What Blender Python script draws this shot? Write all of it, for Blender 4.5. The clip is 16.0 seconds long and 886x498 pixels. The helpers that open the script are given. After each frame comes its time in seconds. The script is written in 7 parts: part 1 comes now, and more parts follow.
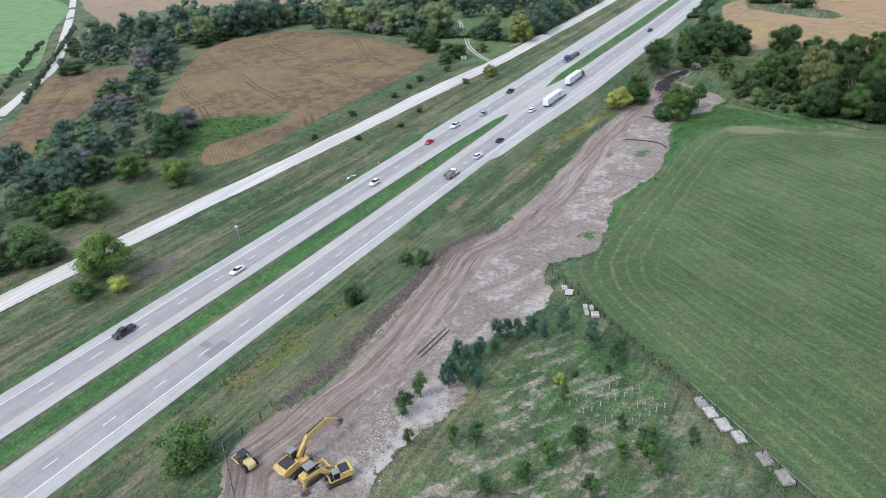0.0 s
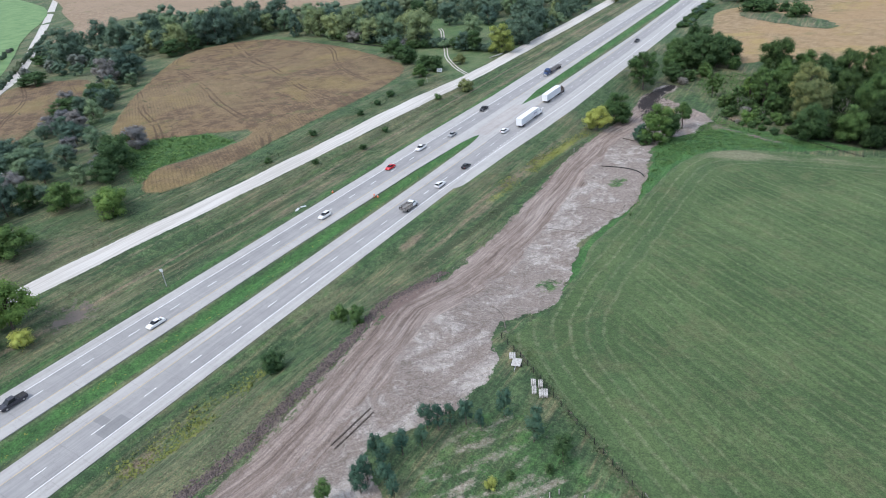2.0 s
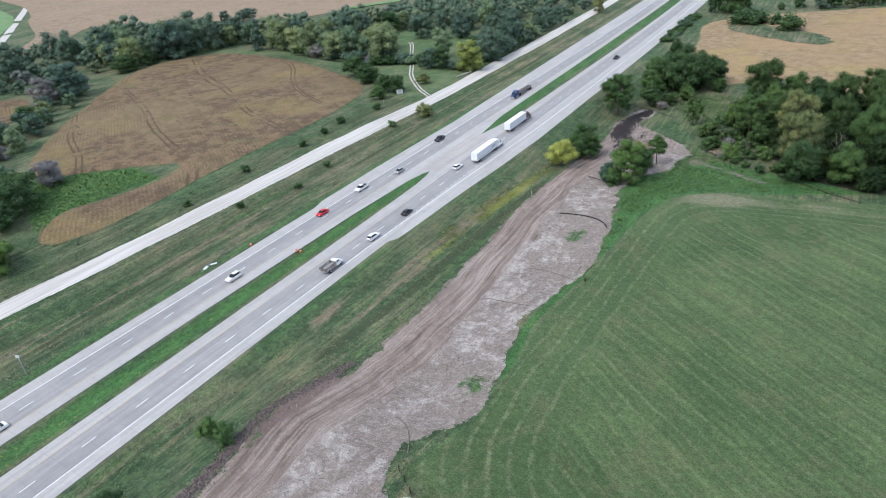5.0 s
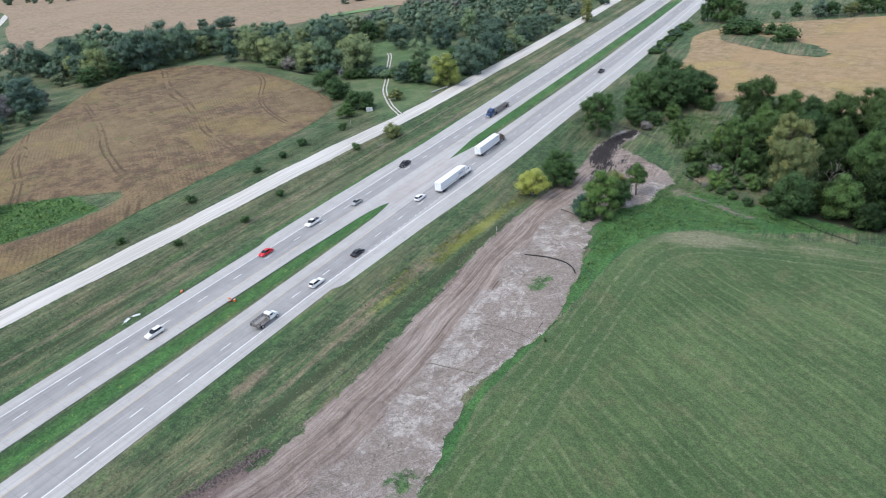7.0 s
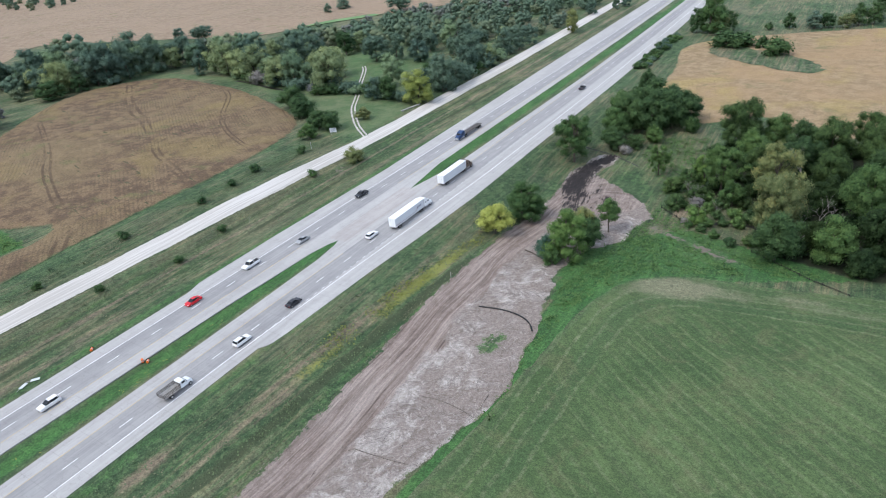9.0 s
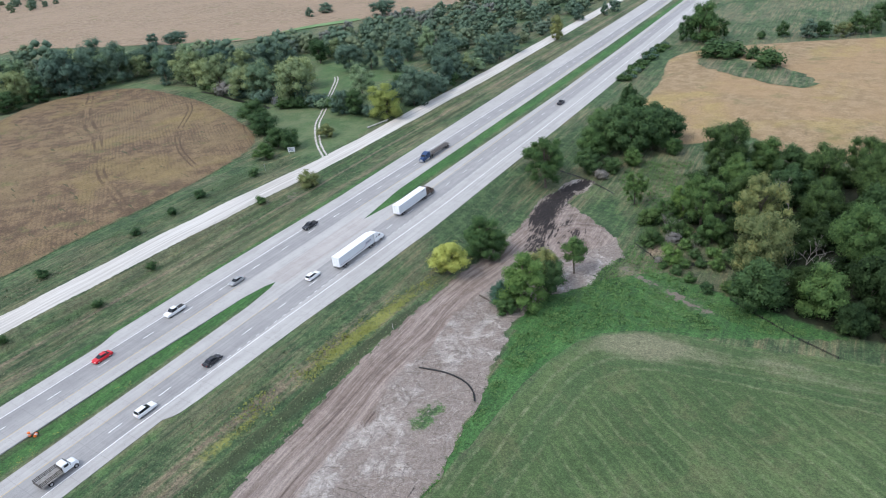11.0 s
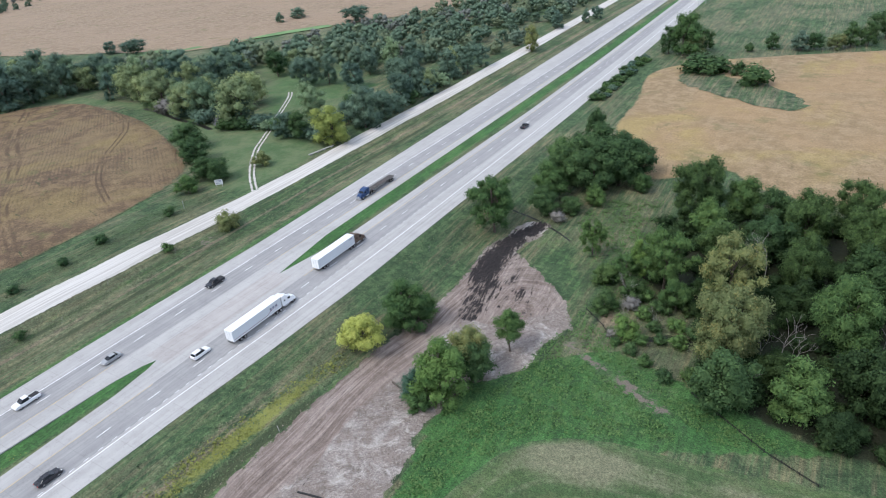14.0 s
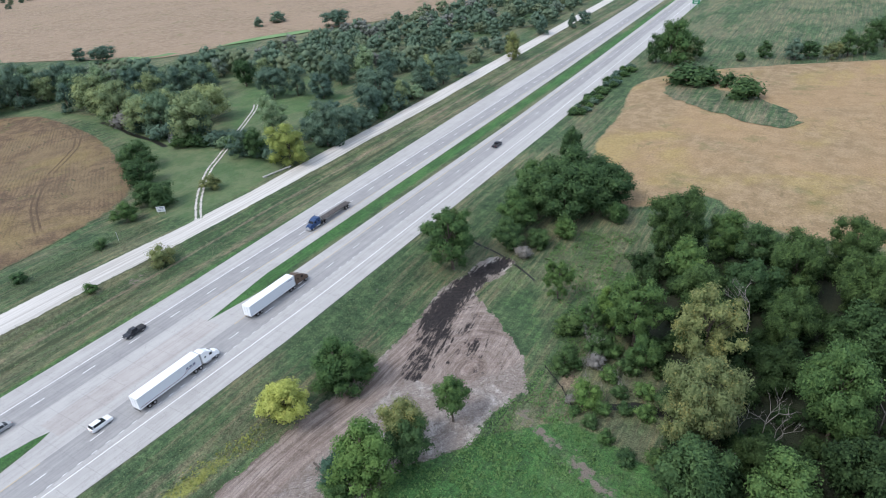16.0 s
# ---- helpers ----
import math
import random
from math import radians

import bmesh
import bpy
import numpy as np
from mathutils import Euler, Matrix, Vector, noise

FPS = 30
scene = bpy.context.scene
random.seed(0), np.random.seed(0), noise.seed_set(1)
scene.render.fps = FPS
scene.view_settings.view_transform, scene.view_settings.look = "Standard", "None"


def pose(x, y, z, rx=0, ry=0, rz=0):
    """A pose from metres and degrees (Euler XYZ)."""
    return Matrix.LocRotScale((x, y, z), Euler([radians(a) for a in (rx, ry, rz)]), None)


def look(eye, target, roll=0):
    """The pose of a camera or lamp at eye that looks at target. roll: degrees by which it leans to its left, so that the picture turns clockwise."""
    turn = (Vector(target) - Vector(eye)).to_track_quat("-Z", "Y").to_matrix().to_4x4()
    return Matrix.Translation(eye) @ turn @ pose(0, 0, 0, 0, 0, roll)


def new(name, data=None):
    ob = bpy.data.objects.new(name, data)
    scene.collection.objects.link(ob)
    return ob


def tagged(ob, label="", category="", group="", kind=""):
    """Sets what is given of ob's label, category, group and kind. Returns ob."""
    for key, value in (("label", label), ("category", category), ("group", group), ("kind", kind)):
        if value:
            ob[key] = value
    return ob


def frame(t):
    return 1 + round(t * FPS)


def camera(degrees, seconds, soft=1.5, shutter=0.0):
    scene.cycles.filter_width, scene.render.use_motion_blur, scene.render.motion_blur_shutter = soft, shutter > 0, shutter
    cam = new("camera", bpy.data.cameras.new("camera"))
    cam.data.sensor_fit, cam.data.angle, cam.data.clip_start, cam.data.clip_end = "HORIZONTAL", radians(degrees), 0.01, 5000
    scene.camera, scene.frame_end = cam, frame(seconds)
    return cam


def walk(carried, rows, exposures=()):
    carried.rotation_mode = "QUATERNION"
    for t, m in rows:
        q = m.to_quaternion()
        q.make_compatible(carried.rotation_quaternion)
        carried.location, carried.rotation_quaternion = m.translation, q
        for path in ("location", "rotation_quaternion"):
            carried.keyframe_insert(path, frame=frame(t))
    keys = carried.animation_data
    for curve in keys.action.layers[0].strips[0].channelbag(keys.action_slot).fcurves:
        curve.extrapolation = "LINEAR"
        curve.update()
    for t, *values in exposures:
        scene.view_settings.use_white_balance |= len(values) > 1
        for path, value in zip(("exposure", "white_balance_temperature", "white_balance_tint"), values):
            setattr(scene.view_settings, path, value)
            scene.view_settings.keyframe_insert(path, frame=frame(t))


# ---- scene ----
import itertools
from mathutils import geometry

cam = camera(69.7, 16.0, soft=1.0)
METRES, EYE, TILT, LEAN, TURN = 209.1, 87.4, 0.0, 0.0, 33.6
ROWS = [
    (0.0, 0.0, 0.0, 0.0, -2.46, -29.32, 4.39),
    (0.5, 0.0182, 0.0265, 0.0004, -2.48, -29.3, 4.39),
    (1.0, 0.0365, 0.0526, 0.0013, -2.47, -29.29, 4.36),
    (1.5, 0.0547, 0.0788, 0.0021, -2.44, -29.27, 4.32),
    (2.0, 0.072, 0.105, 0.0026, -2.44, -29.29, 4.33),
    (2.5, 0.089, 0.131, 0.0027, -2.46, -29.28, 4.36),
    (3.0, 0.1057, 0.1569, 0.0023, -2.46, -29.24, 4.39),
    (3.5, 0.1229, 0.1822, 0.0023, -2.46, -29.22, 4.39),
    (4.0, 0.1394, 0.2082, 0.0025, -2.49, -29.21, 4.37),
    (6.5, 0.2252, 0.3398, 0.0061, -2.55, -29.06, 4.52),
    (7.0, 0.2427, 0.3659, 0.0064, -2.53, -29.03, 4.56),
    (7.5, 0.26, 0.3922, 0.0067, -2.55, -28.98, 4.6),
    (8.0, 0.2776, 0.4184, 0.0066, -2.58, -28.93, 4.63),
    (8.5, 0.2955, 0.4445, 0.0067, -2.59, -28.85, 4.63),
    (9.0, 0.3144, 0.47, 0.0077, -2.57, -28.76, 4.55),
    (11.5, 0.4056, 0.5995, 0.0098, -2.55, -28.83, 4.49),
    (12.0, 0.4232, 0.6257, 0.0101, -2.55, -28.82, 4.48),
    (12.5, 0.4398, 0.6494, 0.0107, -2.57, -28.84, 4.45),
    (13.0, 0.4577, 0.6746, 0.0107, -2.54, -28.87, 4.44),
    (13.5, 0.4756, 0.6995, 0.0107, -2.56, -28.92, 4.46),
    (14.0, 0.4928, 0.7249, 0.0106, -2.59, -28.99, 4.45),
    (14.5, 0.5098, 0.7501, 0.0103, -2.61, -29.02, 4.47),
    (15.0, 0.5272, 0.7757, 0.0102, -2.63, -29.05, 4.5),
    (15.5, 0.5445, 0.8013, 0.0103, -2.64, -29.07, 4.52),
    (16.0, 0.5619, 0.8269, 0.0103, -2.65, -29.09, 4.55),
]
EXPOSURE = 0.76
walk(cam, [(t, pose(0, 0, EYE, TILT, LEAN, TURN) @ pose(METRES * x, METRES * y, METRES * z, 90 + pitch, roll, yaw)) for t, x, y, z, yaw, pitch, roll in ROWS],
     exposures=[(0.0, EXPOSURE), (16.0, EXPOSURE)])

# ---- overcast daylight: a bright veiled sky and a weak, wide sun ----
SUN_UP, SUN_TURN = 52.0, 205.0
world = bpy.data.worlds.new("overcast_sky")
scene.world = world
world.use_nodes = True
wt = world.node_tree
wt.nodes.clear()
sky = wt.nodes.new("ShaderNodeTexSky")
sky.sky_type = "NISHITA"
sky.sun_disc = False
sky.sun_elevation, sky.sun_rotation = radians(SUN_UP), radians(SUN_TURN)
sky.dust_density, sky.air_density = 4.0, 1.0
veil = wt.nodes.new("ShaderNodeMix")
veil.data_type = "RGBA"
veil.inputs[0].default_value = 0.65
veil.inputs[7].default_value = (6.8, 8.0, 10.3, 1)
back = wt.nodes.new("ShaderNodeBackground")
back.inputs[1].default_value = 0.10
wout = wt.nodes.new("ShaderNodeOutputWorld")
wt.links.new(sky.outputs[0], veil.inputs[6])
wt.links.new(veil.outputs[2], back.inputs[0])
wt.links.new(back.outputs[0], wout.inputs[0])
sun_data = bpy.data.lights.new("sun", "SUN")
sun_data.energy, sun_data.angle, sun_data.color = 1.1, radians(16), (1.0, 0.98, 0.95)
sun = new("sun", sun_data)
sun.matrix_world = look((0, 0, 300), (-math.sin(radians(SUN_TURN)) * 100, -math.cos(radians(SUN_TURN)) * 100, 300 - 100 * math.tan(radians(SUN_UP))))


# ---- material kit ----
class Kit:
    """Short names for the nodes of one material."""

    def __init__(self, name):
        self.m = bpy.data.materials.new(name)
        self.m.use_nodes = True
        self.t = self.m.node_tree
        self.b = self.t.nodes["Principled BSDF"]
        self.pos = self.t.nodes.new("ShaderNodeNewGeometry").outputs["Position"]

    def put(self, socket, value):
        if isinstance(value, bpy.types.NodeSocket):
            self.t.links.new(value, socket)
        elif isinstance(value, (tuple, list)) and len(value) == 3 and socket.type == "RGBA":
            socket.default_value = (*value, 1)
        else:
            socket.default_value = value

    def squeeze(self, sx, sy, sz=1.0, turn=0.0):
        n = self.t.nodes.new("ShaderNodeMapping")
        n.vector_type = "TEXTURE"
        self.put(n.inputs[0], self.pos)
        n.inputs[2].default_value = (0, 0, radians(turn))
        n.inputs[3].default_value = (sx, sy, sz)
        return n.outputs[0]

    def noise(self, size, detail=4.0, rough=0.6, vec=None, warp=0.0):
        n = self.t.nodes.new("ShaderNodeTexNoise")
        self.put(n.inputs["Vector"], vec or self.pos)
        n.inputs["Scale"].default_value = 1.0 / size
        n.inputs["Detail"].default_value = detail
        n.inputs["Roughness"].default_value = rough
        n.inputs["Distortion"].default_value = warp
        return n.outputs["Fac"]

    def cells(self, size, vec=None, out="Distance"):
        n = self.t.nodes.new("ShaderNodeTexVoronoi")
        self.put(n.inputs["Vector"], vec or self.pos)
        n.inputs["Scale"].default_value = 1.0 / size
        return n.outputs[out]

    def calc(self, op, a, b=0.0, c=0.0):
        n = self.t.nodes.new("ShaderNodeMath")
        n.operation = op
        for s, v in zip(n.inputs, (a, b, c)):
            self.put(s, v)
        return n.outputs[0]

    def fit(self, v, a, b, lo=0.0, hi=1.0):
        n = self.t.nodes.new("ShaderNodeMapRange")
        n.interpolation_type = "SMOOTHSTEP"
        for s, x in zip(n.inputs, (v, a, b, lo, hi)):
            self.put(s, x)
        return n.outputs[0]

    def mix(self, f, a, b, how="MIX"):
        n = self.t.nodes.new("ShaderNodeMix")
        n.data_type = "RGBA"
        n.blend_type = how
        self.put(n.inputs[0], f)
        self.put(n.inputs[6], a)
        self.put(n.inputs[7], b)
        return n.outputs[2]

    def attr(self, name):
        n = self.t.nodes.new("ShaderNodeAttribute")
        n.attribute_name = name
        return n.outputs["Fac"]

    def axis(self, which):
        n = self.t.nodes.new("ShaderNodeSeparateXYZ")
        self.put(n.inputs[0], self.pos)
        return n.outputs[which]

    def along(self, a, b=0.0):
        n = self.t.nodes.new("ShaderNodeCombineXYZ")
        self.put(n.inputs[0], a)
        self.put(n.inputs[1], b)
        return n.outputs[0]

    def ridge(self, size, detail=6, rough=0.7, vec=None, warp=0.0):
        """Thin crests: bright where the noise crosses its middle."""
        return self.calc("SUBTRACT", 1.0, self.calc("MULTIPLY", self.calc("ABSOLUTE", self.calc("SUBTRACT", self.noise(size, detail, rough, vec, warp), 0.5)), 6.0))

    def chance(self):
        return self.t.nodes.new("ShaderNodeObjectInfo").outputs["Random"]

    def island(self):
        return self.t.nodes.new("ShaderNodeNewGeometry").outputs["Random Per Island"]

    def done(self, colour, rough=0.9, metal=0.0, relief=None, depth=0.1, power=1.0):
        self.put(self.b.inputs["Base Color"], colour)
        self.put(self.b.inputs["Roughness"], rough)
        self.put(self.b.inputs["Metallic"], metal)
        self.b.inputs["Specular IOR Level"].default_value = 0.3
        if relief is not None:
            n = self.t.nodes.new("ShaderNodeBump")
            n.inputs["Strength"].default_value = power
            n.inputs["Distance"].default_value = depth
            self.put(n.inputs["Height"], relief)
            self.t.links.new(n.outputs[0], self.b.inputs["Normal"])
        return self.m


GRASS_DARK, GRASS_MID, GRASS_OLIVE, GRASS_DRY = (0.040, 0.078, 0.036), (0.084, 0.134, 0.062), (0.138, 0.148, 0.088), (0.225, 0.174, 0.130)


def grass_colour(k, dry=0.0, lush=0.0):
    """Rough grass: patches, tussocks and blades at three scales, drier or lusher by the fields given."""
    big, mid, fine = k.noise(26, 5, 0.6, k.squeeze(1.0, 2.2), 0.6), k.noise(2.6, 6, 0.72), k.noise(0.35, 3, 0.75)
    streak = k.noise(1.0, 5, 0.7, k.squeeze(1.3, 22.0))
    c = k.mix(k.fit(mid, 0.35, 0.65), GRASS_DARK, GRASS_MID)
    c = k.mix(k.fit(k.calc("ADD", k.calc("MULTIPLY", big, 0.6), k.calc("MULTIPLY", streak, 0.4)), 0.44, 0.56, 0.0, 0.9), c, k.mix(k.fit(streak, 0.45, 0.68), GRASS_OLIVE, (0.185, 0.165, 0.098)))
    wob = k.calc("MULTIPLY", k.calc("SUBTRACT", k.calc("ADD", mid, streak), 1.0), 0.9)
    c = k.mix(k.fit(k.calc("ADD", dry, wob), 0.35, 0.85, 0.0, 0.85), c, GRASS_DRY)
    c = k.mix(k.fit(k.calc("ADD", lush, wob), 0.35, 0.85, 0.0, 0.9), c, (0.050, 0.140, 0.040))
    tuft = k.noise(1.0, 4, 0.75)
    drawn = k.noise(1.0, 4, 0.6, k.squeeze(0.8, 34.0))
    c = k.mix(0.36, c, k.mix(k.fit(drawn, 0.36, 0.64), (0.62, 0.64, 0.66), (1.34, 1.32, 1.26)), "MULTIPLY")
    blotch = k.noise(5.5, 5, 0.65, k.squeeze(1.0, 1.8), 0.5)
    c = k.mix(0.6, c, k.mix(k.fit(blotch, 0.36, 0.64), (0.66, 0.70, 0.70), (1.28, 1.26, 1.18)), "MULTIPLY")
    c = k.mix(0.55, c, k.mix(k.fit(tuft, 0.3, 0.7), (0.5, 0.5, 0.52), (1.45, 1.45, 1.4)), "MULTIPLY")
    return k.mix(0.8, c, k.mix(k.fit(fine, 0.15, 0.85), (0.25, 0.25, 0.25), (1.75, 1.75, 1.7)), "MULTIPLY"), k.calc("ADD", k.calc("MULTIPLY", mid, 1.6), k.calc("ADD", fine, tuft))


def mat_grass():
    k = Kit("rough_grass")
    c, h = grass_colour(k, k.attr("dry"), k.attr("lush"))
    n = k.noise(1.3, 4, 0.7)
    sedge = k.calc("ADD", k.attr("ditch"), k.calc("MULTIPLY", k.calc("SUBTRACT", k.noise(1.6, 6, 0.75, k.squeeze(1.0, 3.0)), 0.5), 1.3))
    c = k.mix(k.fit(sedge, 0.3, 0.8, 0.0, 0.85), c, k.mix(n, (0.026, 0.040, 0.020), (0.074, 0.092, 0.044)))
    c = k.mix(k.calc("MULTIPLY", k.attr("lawn"), k.fit(n, 0.2, 0.6, 0.4, 0.85)), c, k.mix(k.fit(k.noise(9, 5, 0.7), 0.4, 0.6), (0.085, 0.146, 0.060), (0.145, 0.188, 0.090)))
    c = k.mix(k.fit(k.calc("ADD", k.attr("gold"), k.calc("SUBTRACT", n, 0.5)), 0.35, 0.75, 0.0, 0.85), c, (0.255, 0.265, 0.070))
    c = k.mix(k.fit(k.calc("ADD", k.attr("bare"), k.calc("MULTIPLY", k.calc("SUBTRACT", k.noise(3.0, 6, 0.7), 0.5), 2.4)), 0.45, 0.65), c, k.mix(n, (0.13, 0.115, 0.095), (0.25, 0.20, 0.168)))
    rows = k.calc("SINE", k.calc("MULTIPLY", k.calc("ADD", k.calc("MULTIPLY", k.noise(5, 4), 2.2), k.calc("SUBTRACT", k.calc("MULTIPLY", k.axis(0), 0.84), k.calc("MULTIPLY", k.axis(1), 0.54))), 2 * math.pi / 3.2))
    worn = k.calc("ADD", k.calc("MULTIPLY", k.fit(rows, -0.6, 1.0), 0.22), k.calc("ADD", k.calc("MULTIPLY", k.calc("SUBTRACT", k.noise(7, 4), 0.47), 1.6), k.calc("MULTIPLY", k.calc("SUBTRACT", k.noise(2.2, 7, 0.74, k.squeeze(1.0, 2.4, 1.0, -33)), 0.5), 2.6)))
    worn = k.calc("ADD", worn, k.calc("MULTIPLY", k.calc("SUBTRACT", k.noise(0.9, 5, 0.75), 0.5), 1.1))
    c = k.mix(k.calc("MULTIPLY", k.attr("nursery"), k.fit(worn, 0.08, 0.62, 0.0, 0.9)), c, k.mix(k.fit(k.noise(0.8, 5, 0.7), 0.3, 0.7), (0.20, 0.165, 0.125), (0.47, 0.41, 0.35)))
    # leaf litter of the woods, blackened to stand for shade under the crowns
    c = k.mix(k.fit(k.calc("ADD", k.attr("shaded_litter"), k.calc("SUBTRACT", n, 0.5)), 0.3, 0.7, 0.0, 0.92), c, k.mix(n, (0.011, 0.014, 0.008), (0.030, 0.036, 0.018)))
    return k.done(c, 0.95, 0, h, 0.3)


def mat_soil():
    """Dried soil: a brown rutted haul lane along one side, pale cracked crust on the other, torn and weedy margins."""
    k = Kit("bare_soil")
    edge, lane = k.attr("edge"), k.attr("lane")
    drift = k.calc("MULTIPLY", k.noise(40, 2), 5.0)
    across = k.calc("ADD", k.attr("rut"), drift)
    ruts = k.noise(1.7, 5, 0.62, k.along(across, k.calc("MULTIPLY", k.axis(1), 0.05)), 0.4)
    ring = k.noise(1.6, 5, 0.65, k.along(k.attr("ring"), k.calc("MULTIPLY", k.noise(5, 4), 2.6)))
    turned = k.fit(k.attr("turn"), 0.3, 0.7)
    ruts = k.calc("ADD", k.calc("MULTIPLY", ruts, k.calc("SUBTRACT", 1.0, turned)), k.calc("MULTIPLY", ring, turned))
    clods, grain = k.noise(0.8, 6, 0.75), k.noise(0.3, 4, 0.8)
    patch = k.noise(13, 6, 0.62, k.squeeze(1.0, 1.5, 1.0, -30), 1.2)
    mottle = k.noise(3.4, 7, 0.74, k.squeeze(1.0, 1.25, 1.0, 20), 1.2)
    base = k.mix(k.fit(clods, 0.3, 0.7), (0.205, 0.168, 0.144), (0.300, 0.254, 0.224))
    base = k.mix(k.fit(patch, 0.38, 0.54), k.mix(k.fit(clods, 0.3, 0.7), (0.270, 0.236, 0.212), (0.380, 0.342, 0.312)), base)
    pale = k.calc("ADD", k.calc("MULTIPLY", mottle, 0.75), k.calc("MULTIPLY", patch, -0.55))
    base = k.mix(k.fit(pale, 0.11, 0.21, 0.0, 0.9), base, k.mix(clods, (0.36, 0.320, 0.286), (0.52, 0.472, 0.430)))
    fissure = k.fit(k.ridge(5.5, 5, 0.6, k.squeeze(1.0, 1.4, 1.0, -50), 0.8), 0.88, 1.0, 0.0, 0.6)
    base = k.mix(fissure, base, (0.14, 0.115, 0.10))
    tread = k.fit(k.ridge(4.0, 3, 0.55, k.squeeze(1.0, 3.2, 1.0, -38), 1.4), 0.90, 1.0, 0.0, 0.35)
    base = k.mix(tread, base, (0.47, 0.43, 0.39))
    lump = k.noise(2.0, 6, 0.75, None, 0.8)
    base = k.mix(0.6, base, k.mix(k.fit(lump, 0.30, 0.70), (0.78, 0.77, 0.76), (1.18, 1.18, 1.18)), "MULTIPLY")
    haul = k.mix(k.fit(k.calc("ADD", k.calc("MULTIPLY", ruts, 0.6), k.calc("MULTIPLY", mottle, 0.4)), 0.36, 0.66), (0.165, 0.124, 0.104), (0.345, 0.282, 0.245))
    haul = k.mix(k.fit(k.noise(13, 5, 0.65, k.squeeze(1.0, 2.4)), 0.46, 0.64, 0.0, 0.6), haul, k.mix(k.fit(ruts, 0.3, 0.7), (0.275, 0.222, 0.192), (0.36, 0.305, 0.270)))
    haul = k.mix(k.calc("MULTIPLY", k.fit(ruts, 0.40, 0.33), k.fit(k.noise(14, 3), 0.46, 0.58, 0.12, 0.8)), haul, (0.118, 0.088, 0.074))
    scrape = k.noise(0.55, 4, 0.65, k.along(across, k.calc("MULTIPLY", k.axis(1), 0.035)), 0.3)
    haul = k.mix(0.65, haul, k.mix(k.fit(scrape, 0.34, 0.66), (0.66, 0.65, 0.64), (1.30, 1.30, 1.30)), "MULTIPLY")
    c = k.mix(k.fit(k.calc("ADD", lane, k.calc("MULTIPLY", k.calc("SUBTRACT", k.noise(8, 7, 0.68, k.squeeze(1.0, 2.6), 0.6), 0.5), 2.2)), 0.36, 0.66), base, haul)
    torn = k.calc("ADD", k.attr("torn"), k.calc("MULTIPLY", k.calc("SUBTRACT", k.noise(2.4, 6, 0.75), 0.5), 1.4))
    c = k.mix(k.fit(torn, 0.4, 0.7, 0.0, 0.9), c, k.mix(clods, (0.095, 0.066, 0.058), (0.25, 0.18, 0.158)))
    c = k.mix(0.6, c, k.mix(k.fit(grain, 0.25, 0.75), (0.55, 0.55, 0.55), (1.42, 1.42, 1.42)), "MULTIPLY")
    chalk = k.calc("ADD", k.attr("white"), k.calc("MULTIPLY", k.calc("SUBTRACT", k.noise(2.2, 7, 0.75), 0.5), 1.8))
    c = k.mix(k.fit(chalk, 0.45, 0.85, 0.0, 0.85), c, k.mix(clods, (0.38, 0.342, 0.312), (0.60, 0.556, 0.515)))
    drag = k.noise(1.0, 6, 0.7, k.squeeze(0.9, 7.0, 1.0, 10), 0.8)
    wet = k.calc("ADD", k.attr("black"), k.calc("ADD", k.calc("MULTIPLY", k.calc("SUBTRACT", drag, 0.5), 2.4), k.calc("MULTIPLY", k.calc("SUBTRACT", k.noise(3.0, 7, 0.75), 0.5), 1.6)))
    c = k.mix(k.fit(wet, 0.35, 0.75, 0.0, 0.97), c, k.mix(k.fit(clods, 0.35, 0.7), (0.009, 0.008, 0.009), (0.036, 0.029, 0.028)))
    g, h = grass_colour(k, 0.0, 0.55)
    weeds = k.calc("ADD", k.calc("MULTIPLY", edge, 0.42), k.calc("MULTIPLY", k.noise(2.6, 6, 0.75), 2.8))
    c = k.mix(k.fit(weeds, 1.35, 1.55), g, c)
    tuft = k.calc("ADD", k.attr("weedy"), k.calc("MULTIPLY", k.calc("SUBTRACT", k.noise(2.3, 6, 0.75), 0.5), 1.8))
    c = k.mix(k.fit(tuft, 0.6, 0.85), c, g)
    rise = k.calc("ADD", k.calc("MULTIPLY", ruts, k.calc("ADD", lane, 0.1)), k.calc("ADD", k.calc("MULTIPLY", clods, 0.7), k.calc("MULTIPLY", mottle, 0.6)))
    return k.done(c, 0.95, 0, rise, 0.55)


